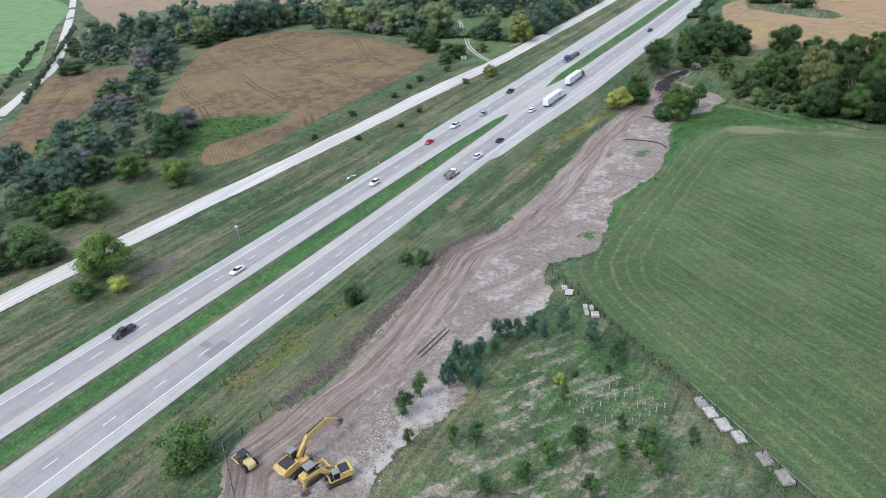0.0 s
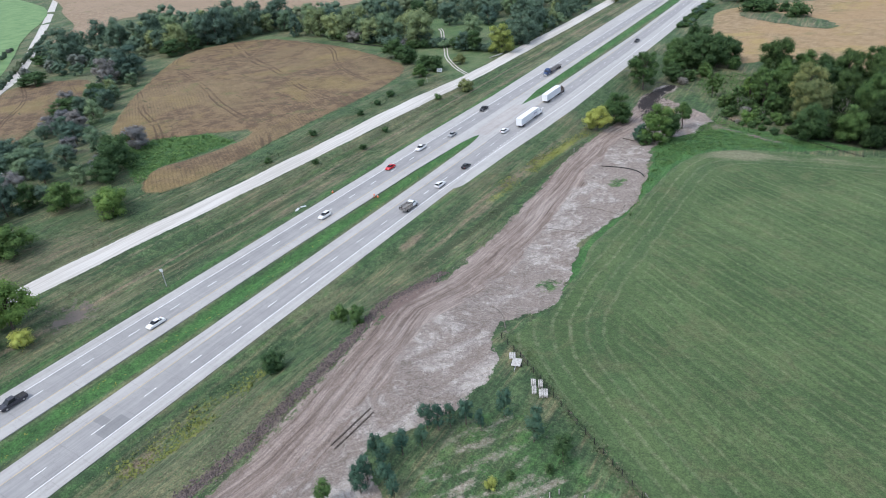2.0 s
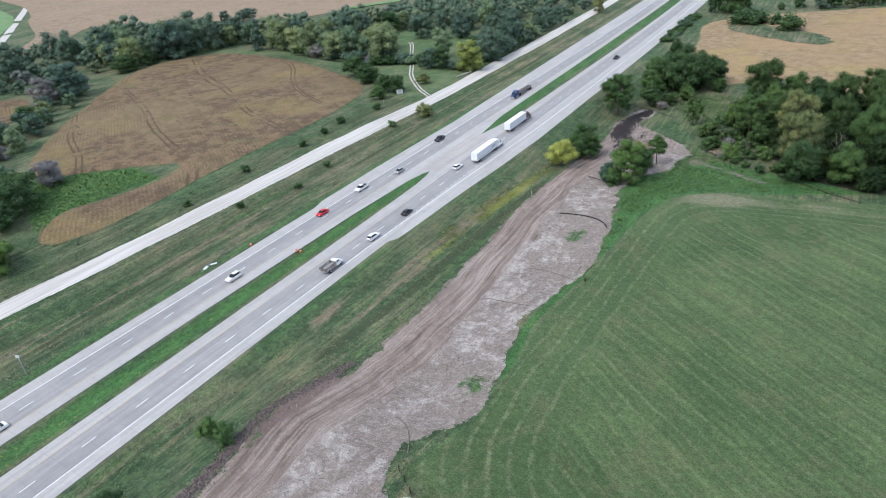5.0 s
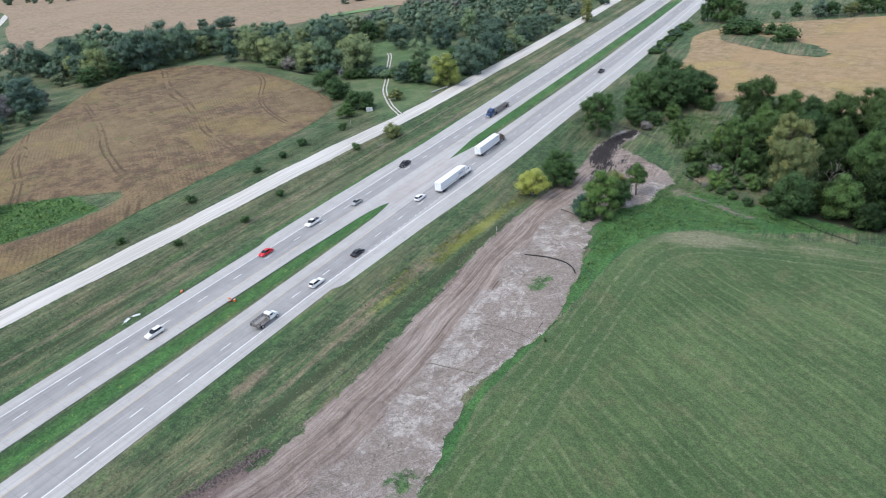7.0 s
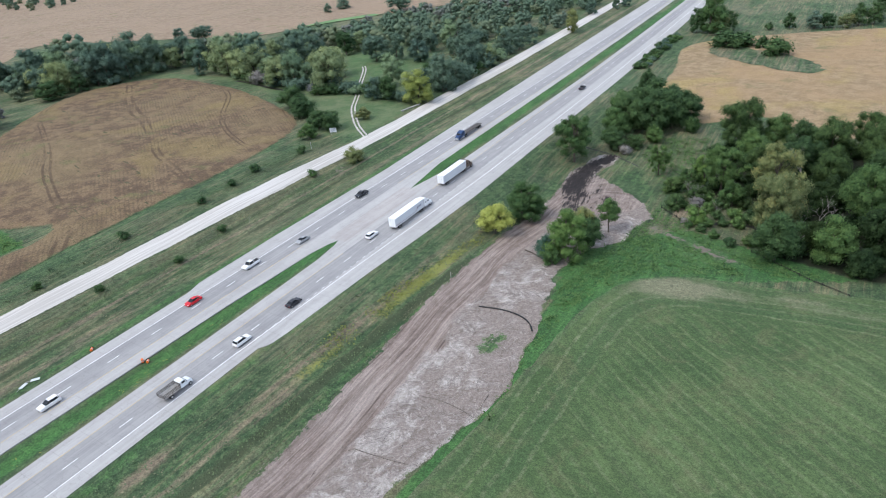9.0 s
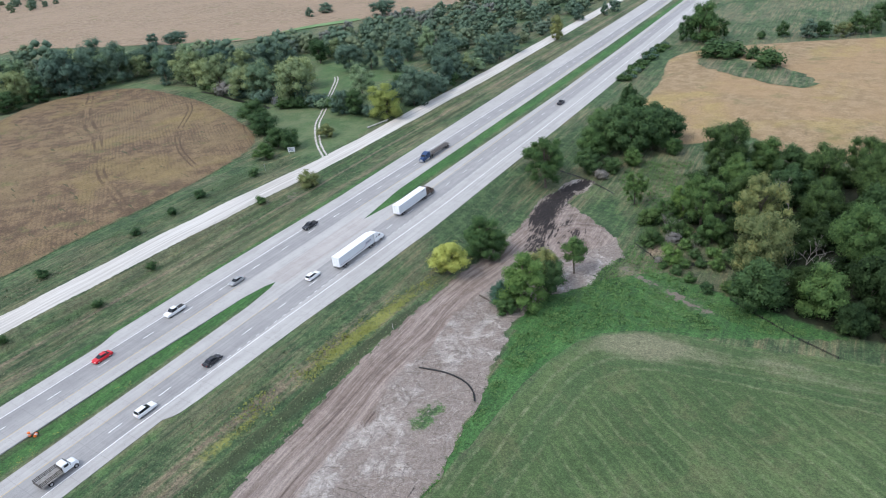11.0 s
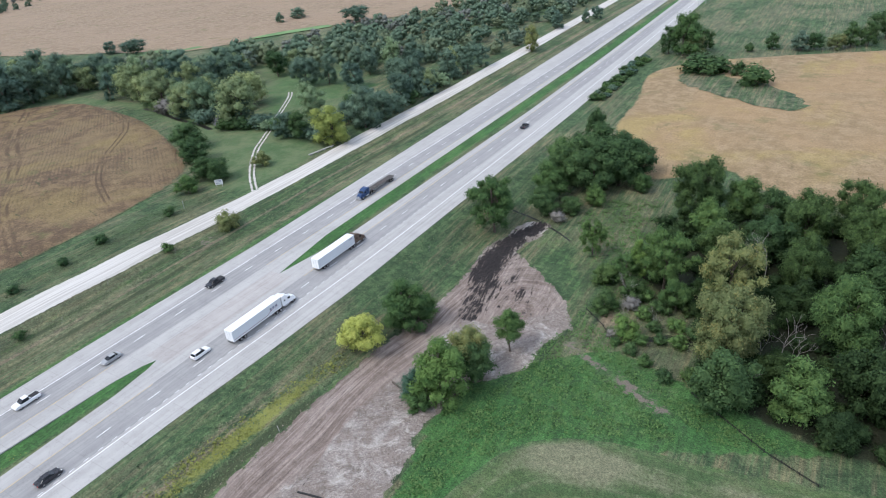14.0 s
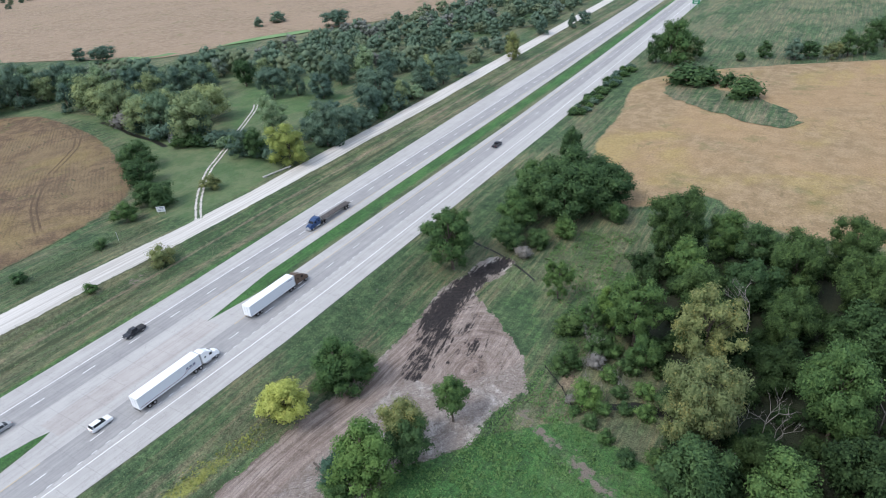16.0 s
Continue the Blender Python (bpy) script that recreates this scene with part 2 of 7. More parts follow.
def mat_hay():
    k = Kit("mown_hay_meadow")
    wob = k.calc("MULTIPLY", k.noise(12, 3), 2.4)
    head = k.fit(k.calc("ADD", k.attr("swath"), k.calc("MULTIPLY", k.noise(16, 3), 8.0)), 15.0, 22.0)
    ring, rows = k.calc("ADD", k.attr("swath"), wob), k.calc("ADD", k.attr("rows"), wob)

    def lines(across, period, lo, hi):
        return k.fit(k.calc("SINE", k.calc("MULTIPLY", across, 2 * math.pi / period)), lo, hi)

    def both(period, lo, hi):
        a, b = lines(ring, period, lo, hi), lines(rows, period, lo, hi)
        return k.calc("ADD", k.calc("MULTIPLY", a, k.calc("MULTIPLY", 1.5, k.calc("SUBTRACT", 1.0, head))), k.calc("MULTIPLY", b, k.calc("MULTIPLY", 0.75, head)))

    broken, big, mid = k.noise(1.6, 6, 0.75), k.noise(30, 4, 0.6), k.noise(7, 5, 0.7)
    c = k.mix(k.fit(big, 0.35, 0.65), (0.060, 0.102, 0.038), (0.092, 0.138, 0.055))
    c = k.mix(k.calc("MULTIPLY", k.calc("MULTIPLY", both(3.3, 0.45, 1.0), k.fit(broken, 0.36, 0.66)), 0.5), c, (0.20, 0.215, 0.125))
    c = k.mix(k.calc("MULTIPLY", both(9.5, -0.3, 0.6), 0.22), c, (0.050, 0.096, 0.040))
    drawn = k.noise(1.0, 4, 0.6, k.along(rows, k.calc("MULTIPLY", k.axis(0), 0.03)))
    c = k.mix(k.calc("MULTIPLY", 0.55, head), c, k.mix(k.fit(drawn, 0.36, 0.64), (0.74, 0.76, 0.74), (1.26, 1.22, 1.22)), "MULTIPLY")
    c = k.mix(k.fit(k.noise(11, 6, 0.7, None, 0.8), 0.50, 0.66, 0.0, 0.35), c, (0.145, 0.140, 0.075))
    pale = k.calc("ADD", k.attr("pale"), k.calc("MULTIPLY", k.calc("SUBTRACT", mid, 0.5), 1.5))
    c = k.mix(k.fit(pale, 0.25, 1.0, 0.0, 0.75), c, (0.215, 0.205, 0.135))
    f, tuft = k.noise(0.35, 4, 0.8), k.noise(1.1, 4, 0.75)
    c = k.mix(0.5, c, k.mix(k.fit(tuft, 0.3, 0.7), (0.55, 0.55, 0.55), (1.35, 1.35, 1.35)), "MULTIPLY")
    c = k.mix(0.75, c, k.mix(k.fit(f, 0.2, 0.8), (0.3, 0.3, 0.3), (1.7, 1.7, 1.65)), "MULTIPLY")
    g, h = grass_colour(k, 0.0, 0.5)
    c = k.mix(k.fit(k.calc("ADD", k.attr("edge"), k.calc("MULTIPLY", k.noise(3, 4), 3)), 1.2, 3.4), g, c)
    return k.done(c, 0.95, 0, k.calc("ADD", f, k.calc("MULTIPLY", tuft, 0.8)), 0.2)


def mat_crop(name, dark, light, turn, row=1.5, weeds=0.8):
    """Ripe row crop: rows, wheel tracks and blotches of riper and greener plants."""
    k = Kit(name)
    v = k.squeeze(1, 1, 1, turn)
    n = k.t.nodes.new("ShaderNodeSeparateXYZ")
    k.put(n.inputs[0], v)
    across = k.calc("ADD", n.outputs[0], k.calc("MULTIPLY", k.noise(30, 2), 2.0))
    rows = k.calc("SINE", k.calc("MULTIPLY", across, 2 * math.pi / row))
    wide = k.noise(1.0, 4, 0.65, k.squeeze(2.2, 40.0, 1.0, turn))
    big, mid, fine = k.noise(45, 4, 0.6, None, 0.5), k.noise(6, 5, 0.7), k.noise(0.6, 4, 0.75)
    c = k.mix(k.fit(k.calc("ADD", k.calc("MULTIPLY", wide, 0.18), k.calc("MULTIPLY", mid, 0.82)), 0.40, 0.62), dark, light)
    c = k.mix(k.fit(k.noise(70, 3, 0.55, None, 0.4), 0.44, 0.60, 0.0, 0.55), c, (0.215, 0.160, 0.085) if weeds > 0.5 else ((0.335, 0.225, 0.120) if weeds > 0.1 else (0.30, 0.22, 0.15)))
    c = k.mix(k.fit(big, 0.52, 0.66, 0.0, 0.6 if weeds > 0.5 else 0.42), c, (0.225, 0.170, 0.072) if weeds > 0.5 else ((0.34, 0.27, 0.085) if weeds > 0.1 else (0.27, 0.20, 0.125)))
    c = k.mix(k.fit(k.noise(17, 5, 0.7), 0.56, 0.68, 0.0, 0.5), c, (0.125, 0.135, 0.05))
    c = k.mix(k.calc("MULTIPLY", k.fit(rows, -0.2, 1.0), k.fit(k.noise(50, 3), 0.46, 0.58, 0.0, 0.34 if weeds > 0.5 else 0.0)), c, k.mix(0.75, c, (0.06, 0.045, 0.03)))
    if weeds > 0.5:
        curved = k.calc("ADD", across, k.calc("MULTIPLY", k.noise(170, 1), 70.0))
        lane = k.calc("MULTIPLY", k.calc("FRACT", k.calc("DIVIDE", curved, 36.0)), 36.0)
        wheel_path = k.fit(k.calc("ABSOLUTE", k.calc("SUBTRACT", k.calc("ABSOLUTE", k.calc("SUBTRACT", lane, 13.0)), 1.2)), 0.2, 0.75, 1.0, 0.0)
        c = k.mix(k.calc("MULTIPLY", wheel_path, k.fit(k.noise(30, 4), 0.42, 0.58, 0.1, 0.75)), c, (0.070, 0.045, 0.028))
    gap = k.fit(k.noise(1.0, 2, 0.5, k.squeeze(1.4, 9.0, 1.0, turn + 20)), 0.66, 0.70)
    c = k.mix(k.calc("MULTIPLY", k.calc("MULTIPLY", gap, k.fit(k.noise(38, 2), 0.42, 0.55)), weeds), c, (0.055, 0.065, 0.03))
    c = k.mix(0.75 if weeds > 0.5 else 0.4, c, k.mix(k.fit(fine, 0.2, 0.8), (0.35, 0.35, 0.35), (1.6, 1.55, 1.5)), "MULTIPLY")
    g, h = grass_colour(k, 0.15, 0.1)
    c = k.mix(k.fit(k.calc("ADD", k.attr("edge"), k.calc("MULTIPLY", k.noise(4, 5, 0.7), 4)), 1.6, 3.2), g, c)
    return k.done(c, 0.95, 0, fine, 0.25)


def mat_pavement(name, base, worn, joint=6.1, tyre=0.0):
    """Concrete or asphalt lanes with wheel tracks, slab joints and patches."""
    k = Kit(name)
    long_stain = k.noise(1.0, 5, 0.65, k.squeeze(0.8, 60.0))
    blot, grit = k.noise(5, 5, 0.65), k.noise(0.25, 3, 0.7)
    c = k.mix(k.fit(k.calc("ADD", k.calc("MULTIPLY", long_stain, 0.65), k.calc("MULTIPLY", blot, 0.35)), 0.36, 0.64), base, worn)
    y = k.calc("FRACT", k.calc("DIVIDE", k.axis(1), joint))
    c = k.mix(k.calc("MULTIPLY", k.fit(y, 0.97, 0.995), 0.25), c, (0.12, 0.115, 0.11))
    panel = k.cells(9.0, k.squeeze(0.6, 3.0), "Color")
    c = k.mix(0.5, c, k.mix(k.calc("MULTIPLY", panel, 1.0), (0.88, 0.88, 0.88), (1.1, 1.1, 1.1)), "MULTIPLY")
    crack = k.fit(k.calc("ABSOLUTE", k.calc("SUBTRACT", k.noise(6, 6, 0.7), 0.5)), 0.0, 0.006, 0.35, 0.0)
    c = k.mix(crack, c, (0.10, 0.095, 0.09))
    c = k.mix(0.22, c, k.mix(grit, (0.6, 0.6, 0.6), (1.4, 1.4, 1.4)), "MULTIPLY")
    return k.done(c, 0.85, 0, grit, 0.01)


def mat_gravel():
    k = Kit("white_gravel")
    a, b, w = k.noise(0.4, 5, 0.75), k.noise(5, 4), k.noise(1.0, 4, 0.6, k.squeeze(0.7, 40))
    c = k.mix(k.fit(w, 0.38, 0.62), (0.425, 0.398, 0.362), (0.57, 0.545, 0.508))
    c = k.mix(0.35, c, k.mix(a, (0.6, 0.6, 0.6), (1.35, 1.35, 1.35)), "MULTIPLY")
    g, h = grass_colour(k, 0.3, 0.0)
    c = k.mix(k.fit(k.calc("ADD", k.attr("edge"), k.calc("MULTIPLY", k.noise(1.5, 5, 0.7), 1.6)), 0.75, 1.15), g, c)
    return k.done(c, 0.95, 0, a, 0.05)


def mat_paint(name, colour, wear=0.5):
    k = Kit(name)
    n = k.noise(0.6, 6, 0.8, k.squeeze(0.6, 3))
    return k.done(k.mix(k.fit(n, wear, wear + 0.12), colour, tuple(0.6 * v + 0.12 for v in colour)), 0.7)


def mat_leaf(name, dark, light, autumn=None, share=0.0):
    """Leaves: boughs and single leaves of their own tone, each tree a little different, with light passing through."""
    k = Kit(name)
    i, o = k.island(), k.chance()
    tone = k.calc("ADD", k.calc("MULTIPLY", k.fit(k.noise(1.6, 4, 0.6), 0.32, 0.68), 0.6), k.calc("MULTIPLY", i, 0.4))
    c = k.mix(tone, dark, light)
    if autumn:
        c = k.mix(k.fit(k.calc("ADD", k.noise(3.0, 3), k.calc("MULTIPLY", i, 0.25)), 0.76 - share, 0.92 - share, 0.0, 0.8), c, autumn)
    c = k.mix(0.75, c, k.mix(o, (0.72, 0.78, 0.82), (1.30, 1.22, 1.08)), "MULTIPLY")
    k.done(c, 0.75)
    k.b.inputs["Specular IOR Level"].default_value = 0.08
    thin = k.t.nodes.new("ShaderNodeBsdfTranslucent")
    both = k.t.nodes.new("ShaderNodeMixShader")
    both.inputs[0].default_value = 0.15
    k.put(thin.inputs[0], c)
    out = k.t.nodes["Material Output"]
    k.t.links.new(k.b.outputs[0], both.inputs[1])
    k.t.links.new(thin.outputs[0], both.inputs[2])
    k.t.links.new(both.outputs[0], out.inputs[0])
    return k.m


def mat_plain(name, dark, light, size=0.4, rough=0.8, metal=0.0, depth=0.02):
    k = Kit(name)
    n = k.noise(size, 5, 0.7)
    return k.done(k.mix(k.fit(n, 0.35, 0.65), dark, light), rough, metal, n, depth)


def mat_coat(name, colour, dirt=(0.22, 0.18, 0.15), share=0.62, rough=0.35, metal=0.0):
    """Painted sheet metal with dust."""
    k = Kit(name)
    n = k.noise(0.9, 6, 0.75)
    return k.done(k.mix(k.fit(n, share, share + 0.25, 0.0, 0.7), colour, dirt), k.fit(n, 0.4, 0.8, rough, 0.8), metal)


def mat_glass(name):
    k = Kit(name)
    k.b.inputs["Specular IOR Level"].default_value = 0.6
    m = k.done((0.015, 0.018, 0.022), 0.08)
    return m


M_GRASS, M_SOIL, M_HAY = mat_grass(), mat_soil(), mat_hay()
M_BEAN = mat_crop("ripe_soybeans", (0.104, 0.070, 0.043), (0.196, 0.136, 0.077), 56)
M_BEAN_GOLD = mat_crop("golden_soybeans", (0.235, 0.168, 0.092), (0.325, 0.238, 0.142), -8, 0.9, 0.25)
M_BEAN_FAR = mat_crop("distant_soybeans", (0.225, 0.162, 0.108), (0.30, 0.228, 0.155), 60, 1.5, 0.0)
M_PASTURE = mat_plain("bright_pasture", (0.110, 0.200, 0.080), (0.165, 0.265, 0.110), 14.0, 0.95)
M_LANE = mat_pavement("grey_lane_concrete", (0.248, 0.243, 0.242), (0.328, 0.321, 0.312))
M_SHOULDER = mat_pavement("pale_shoulder_concrete", (0.345, 0.333, 0.320), (0.425, 0.413, 0.396))
M_CROSS = mat_pavement("old_crossover_concrete", (0.335, 0.310, 0.292), (0.415, 0.392, 0.372))
M_GRAVEL = mat_gravel()
M_WHITE = mat_paint("white_road_paint", (0.78, 0.78, 0.78))
M_YELLOW = mat_paint("faded_yellow_road_paint", (0.55, 0.42, 0.22), 0.42)
M_BARK = mat_plain("grey_bark", (0.055, 0.043, 0.034), (0.16, 0.135, 0.11), 0.3, 0.95)
M_DEADWOOD = mat_plain("bleached_deadwood", (0.175, 0.163, 0.152), (0.30, 0.282, 0.265), 0.3, 0.95)
LEAVES = {
    "green": mat_leaf("green_leaves", (0.042, 0.094, 0.036), (0.142, 0.234, 0.080)),
    "dark": mat_leaf("dark_green_leaves", (0.028, 0.064, 0.030), (0.104, 0.178, 0.072)),
    "deep": mat_leaf("deep_green_leaves", (0.024, 0.052, 0.021), (0.118, 0.192, 0.070)),
    "olive": mat_leaf("olive_leaves", (0.109, 0.148, 0.063), (0.235, 0.270, 0.120), (0.309, 0.293, 0.112), 0.08),
    "yellow": mat_leaf("yellowing_leaves", (0.250, 0.302, 0.079), (0.458, 0.509, 0.152), (0.510, 0.498, 0.146), 0.04),
    "fresh": mat_leaf("fresh_green_leaves", (0.066, 0.140, 0.042), (0.190, 0.296, 0.088)),
    "grey": mat_leaf("thin_grey_leaves", (0.167, 0.169, 0.168), (0.281, 0.275, 0.276)),
    # next three, for far trees: distance haze put in as paler, bluer colour
    "hazed_green": mat_leaf("haze_paled_green_leaves", (0.102, 0.170, 0.102), (0.234, 0.331, 0.195)),
    "blue": mat_leaf("haze_blued_green_leaves", (0.060, 0.110, 0.085), (0.156, 0.235, 0.173)),
    "hazed_olive": mat_leaf("haze_paled_olive_leaves", (0.160, 0.215, 0.100), (0.330, 0.395, 0.195), (0.390, 0.395, 0.180), 0.02),
    # deep green leaves darkened to stand for shade in and under the woods
    "shade_green": mat_leaf("shade_darkened_leaves", (0.014, 0.032, 0.014), (0.066, 0.112, 0.044)),
    "pine": mat_leaf("blue_green_needles", (0.041, 0.095, 0.072), (0.096, 0.171, 0.118)),
}
def mat_weeds():
    """Weeds: green and straw-coloured stands in broad drifts along the road."""
    k = Kit("tall_weeds")
    drift = k.noise(14, 4, 0.6, k.squeeze(1.0, 2.5), 0.5)
    green = k.mix(k.island(), (0.074, 0.120, 0.054), (0.132, 0.182, 0.084))
    straw = k.mix(k.island(), (0.135, 0.125, 0.076), (0.225, 0.195, 0.128))
    return k.done(k.mix(k.fit(drift, 0.52, 0.66), green, straw), 0.8)


M_WEED = mat_weeds()
M_NETTLE = mat_leaf("lush_weeds", (0.080, 0.160, 0.054), (0.140, 0.236, 0.086))
M_GOLDROD = mat_leaf("goldenrod", (0.150, 0.185, 0.052), (0.300, 0.312, 0.092))
_k = Kit("dark_creek_water")
M_WATER = _k.done(_k.mix(_k.noise(1.5, 4), (0.010, 0.011, 0.009), (0.028, 0.027, 0.021)), 0.45)


# ---- the lie of the land ----
def soft(a, b, v):
    u = np.clip((np.asarray(v, float) - a) / (b - a), 0, 1)
    return u * u * (3 - 2 * u)


def land(x, y):
    """Height of the ground: the highway at zero, the orchard rise to its east, the creek hollow and the road bank to the west."""
    x, y = np.asarray(x, float), np.asarray(y, float)
    east = np.interp(y, [60, 95, 118, 140, 200, 232, 280, 305, 340, 430, 600], [6.5, 6.3, 5.4, 2.6, -0.6, -1.0, -3.0, -4.6, -4.8, -1.0, 0.6])
    z = east * soft(-100, -78, x) * (1 - soft(250, 700, x))
    z = z + 1.9 * soft(-160, -173, x) * (1 - 0.6 * soft(280, 330, y)) * (1 - soft(-260, -420, x))
    z = z - 1.1 * np.exp(-((x + 96) / 4.5) ** 2) * soft(200, 120, y) - 1.0 * np.exp(-((x + 154) / 6.0) ** 2)
    z = z - 0.7 * np.exp(-((x + 123.7) / 3.0) ** 2) * (1 - soft(185, 245, y))
    z = z - 0.5 * np.exp(-(((x + 80) * 0.55 + (y - 352) * 0.83) / 3.0) ** 2) * soft(-94, -84, x) * (1 - soft(-72, -62, x))
    rough = soft(2.0, 12.0, np.minimum(np.abs(x + 123.5) - 22, 60)) * (1 - soft(430, 560, y))
    z = z + rough * (0.16 * np.sin(x / 5.1 + 1.7 * np.sin(y / 17)) * np.sin(y / 6.7 + 1.3 * np.sin(x / 13)) + 0.25 * np.sin(x / 19 + 2) * np.sin(y / 23))
    return z


def ground_z(x, y):
    return float(land(x, y))


def mesh_from(name, verts, faces, material, attrs=None, smooth=True):
    me = bpy.data.meshes.new(name)
    me.from_pydata([tuple(v) for v in verts], [], [tuple(f) for f in faces])
    if material:
        me.materials.append(material)
    for key, values in (attrs or {}).items():
        me.attributes.new(key, "FLOAT", "POINT").data.foreach_set("value", np.asarray(values, np.float32))
    if smooth:
        me.polygons.foreach_set("use_smooth", np.ones(len(me.polygons), bool))
    me.update()
    return me


def graded(lo, hi, a, b, step):
    """Coordinates from lo to hi, evenly spaced between a and b and ever wider outside."""
    mid = list(np.arange(a, b + 0.01, step))
    out, s, v = [], step, b
    while v < hi:
        s *= 1.18
        v += s
        out.append(v)
    pre, s, v = [], step, a
    while v > lo:
        s *= 1.18
        v -= s
        pre.append(v)
    return np.array(pre[::-1] + mid + out)


def curve_points(points, step=3.0, closed=True):
    """A smooth line through a few corner points."""
    p = [Vector(q) for q in points]
    n, out = len(p), []
    for i in range(n if closed else n - 1):
        a, b, c, d = (p[(i + o) % n] if closed else p[min(max(i + o, 0), n - 1)] for o in (-1, 0, 1, 2))
        k = max(1, int((c - b).length / step))
        for j in range(k):
            t = j / k
            out.append(0.5 * ((2 * b) + (c - a) * t + (2 * a - 5 * b + 4 * c - d) * t * t + (3 * b - a - 3 * c + d) * t ** 3))
    if not closed:
        out.append(p[-1])
    return out


def inside(px, py, poly):
    poly = np.asarray(poly, float)
    hit = np.zeros(np.shape(px), bool)
    x0, y0 = poly[-1]
    for x1, y1 in poly:
        cross = (y1 > py) != (y0 > py)
        with np.errstate(divide="ignore", invalid="ignore"):
            hit ^= cross & (px < (x0 - x1) * (py - y1) / (y0 - y1) + x1)
        x0, y0 = x1, y1
    return hit


def rim_distance(px, py, poly):
    poly = np.asarray(poly, float)
    best = np.full(np.shape(px), 1e9)
    x0, y0 = poly[-1]
    for x1, y1 in poly:
        dx, dy = x1 - x0, y1 - y0
        t = np.clip(((px - x0) * dx + (py - y0) * dy) / max(dx * dx + dy * dy, 1e-9), 0, 1)
        best = np.minimum(best, np.hypot(px - x0 - t * dx, py - y0 - t * dy))
        x0, y0 = x1, y1
    return best


def patch(name, corners, material, step=2.0, lift=0.06, ragged=0.6, skirt=0.0, fields=None):
    """A piece of ground cover inside a smooth, ragged outline, draped on the land; with a skirt it stands proud of it."""
    line = curve_points(corners, max(1.5, step))
    rim = []
    for q in line:
        rim.append((q.x + ragged * noise.noise((q.x / 4, q.y / 4, 0)), q.y + ragged * noise.noise((q.x / 4, q.y / 4, 9))))
    rim = np.array(rim)
    gx, gy = np.meshgrid(np.arange(rim[:, 0].min(), rim[:, 0].max(), step), np.arange(rim[:, 1].min(), rim[:, 1].max(), step))
    gx, gy = gx.ravel() + 0.31 * step * np.sin(gy.ravel() * 7.1), gy.ravel()
    ok = inside(gx, gy, rim) & (rim_distance(gx, gy, rim) > 0.45 * step)
    pts = [Vector(p) for p in rim] + [Vector(p) for p in zip(gx[ok], gy[ok])]
    n = len(rim)
    v, e, f, *_ = geometry.delaunay_2d_cdt(pts, [(i, (i + 1) % n) for i in range(n)], [], 1, 1e-4, False)
    x, y = np.array([p.x for p in v]), np.array([p.y for p in v])
    mid = np.array([(np.mean(x[list(q)]), np.mean(y[list(q)])) for q in f])
    f = [q for q, ok in zip(f, inside(mid[:, 0], mid[:, 1], rim)) if ok]
    edge = rim_distance(x, y, rim)
    z = land(x, y) + lift
    if skirt:
        z = z + skirt * soft(0, 1.2, edge)
    attrs = {"edge": edge}
    for key, fn in (fields or {}).items():
        attrs[key] = fn(x, y)
    ob = new(name, mesh_from(name, np.stack([x, y, z], 1), f, material, attrs))
    return tagged(ob, kind="structure")


def wobble(x, y, s):
    return np.sin(x / s + 1.3 * np.sin(y / (1.7 * s))) * np.sin(y / (1.2 * s) + np.sin(x / (1.5 * s)))


# left edge of the bare soil strip: distances along the road and across
SOIL_L = ([20, 36, 44, 56, 74, 96, 110, 124, 140, 150, 176, 200, 230, 264, 300, 318, 332, 352], [-66, -71, -78, -76, -74, -75.5, -77, -79.8, -76.5, -75.5, -76.2, -78.5, -80, -80, -78, -78, -80, -76])


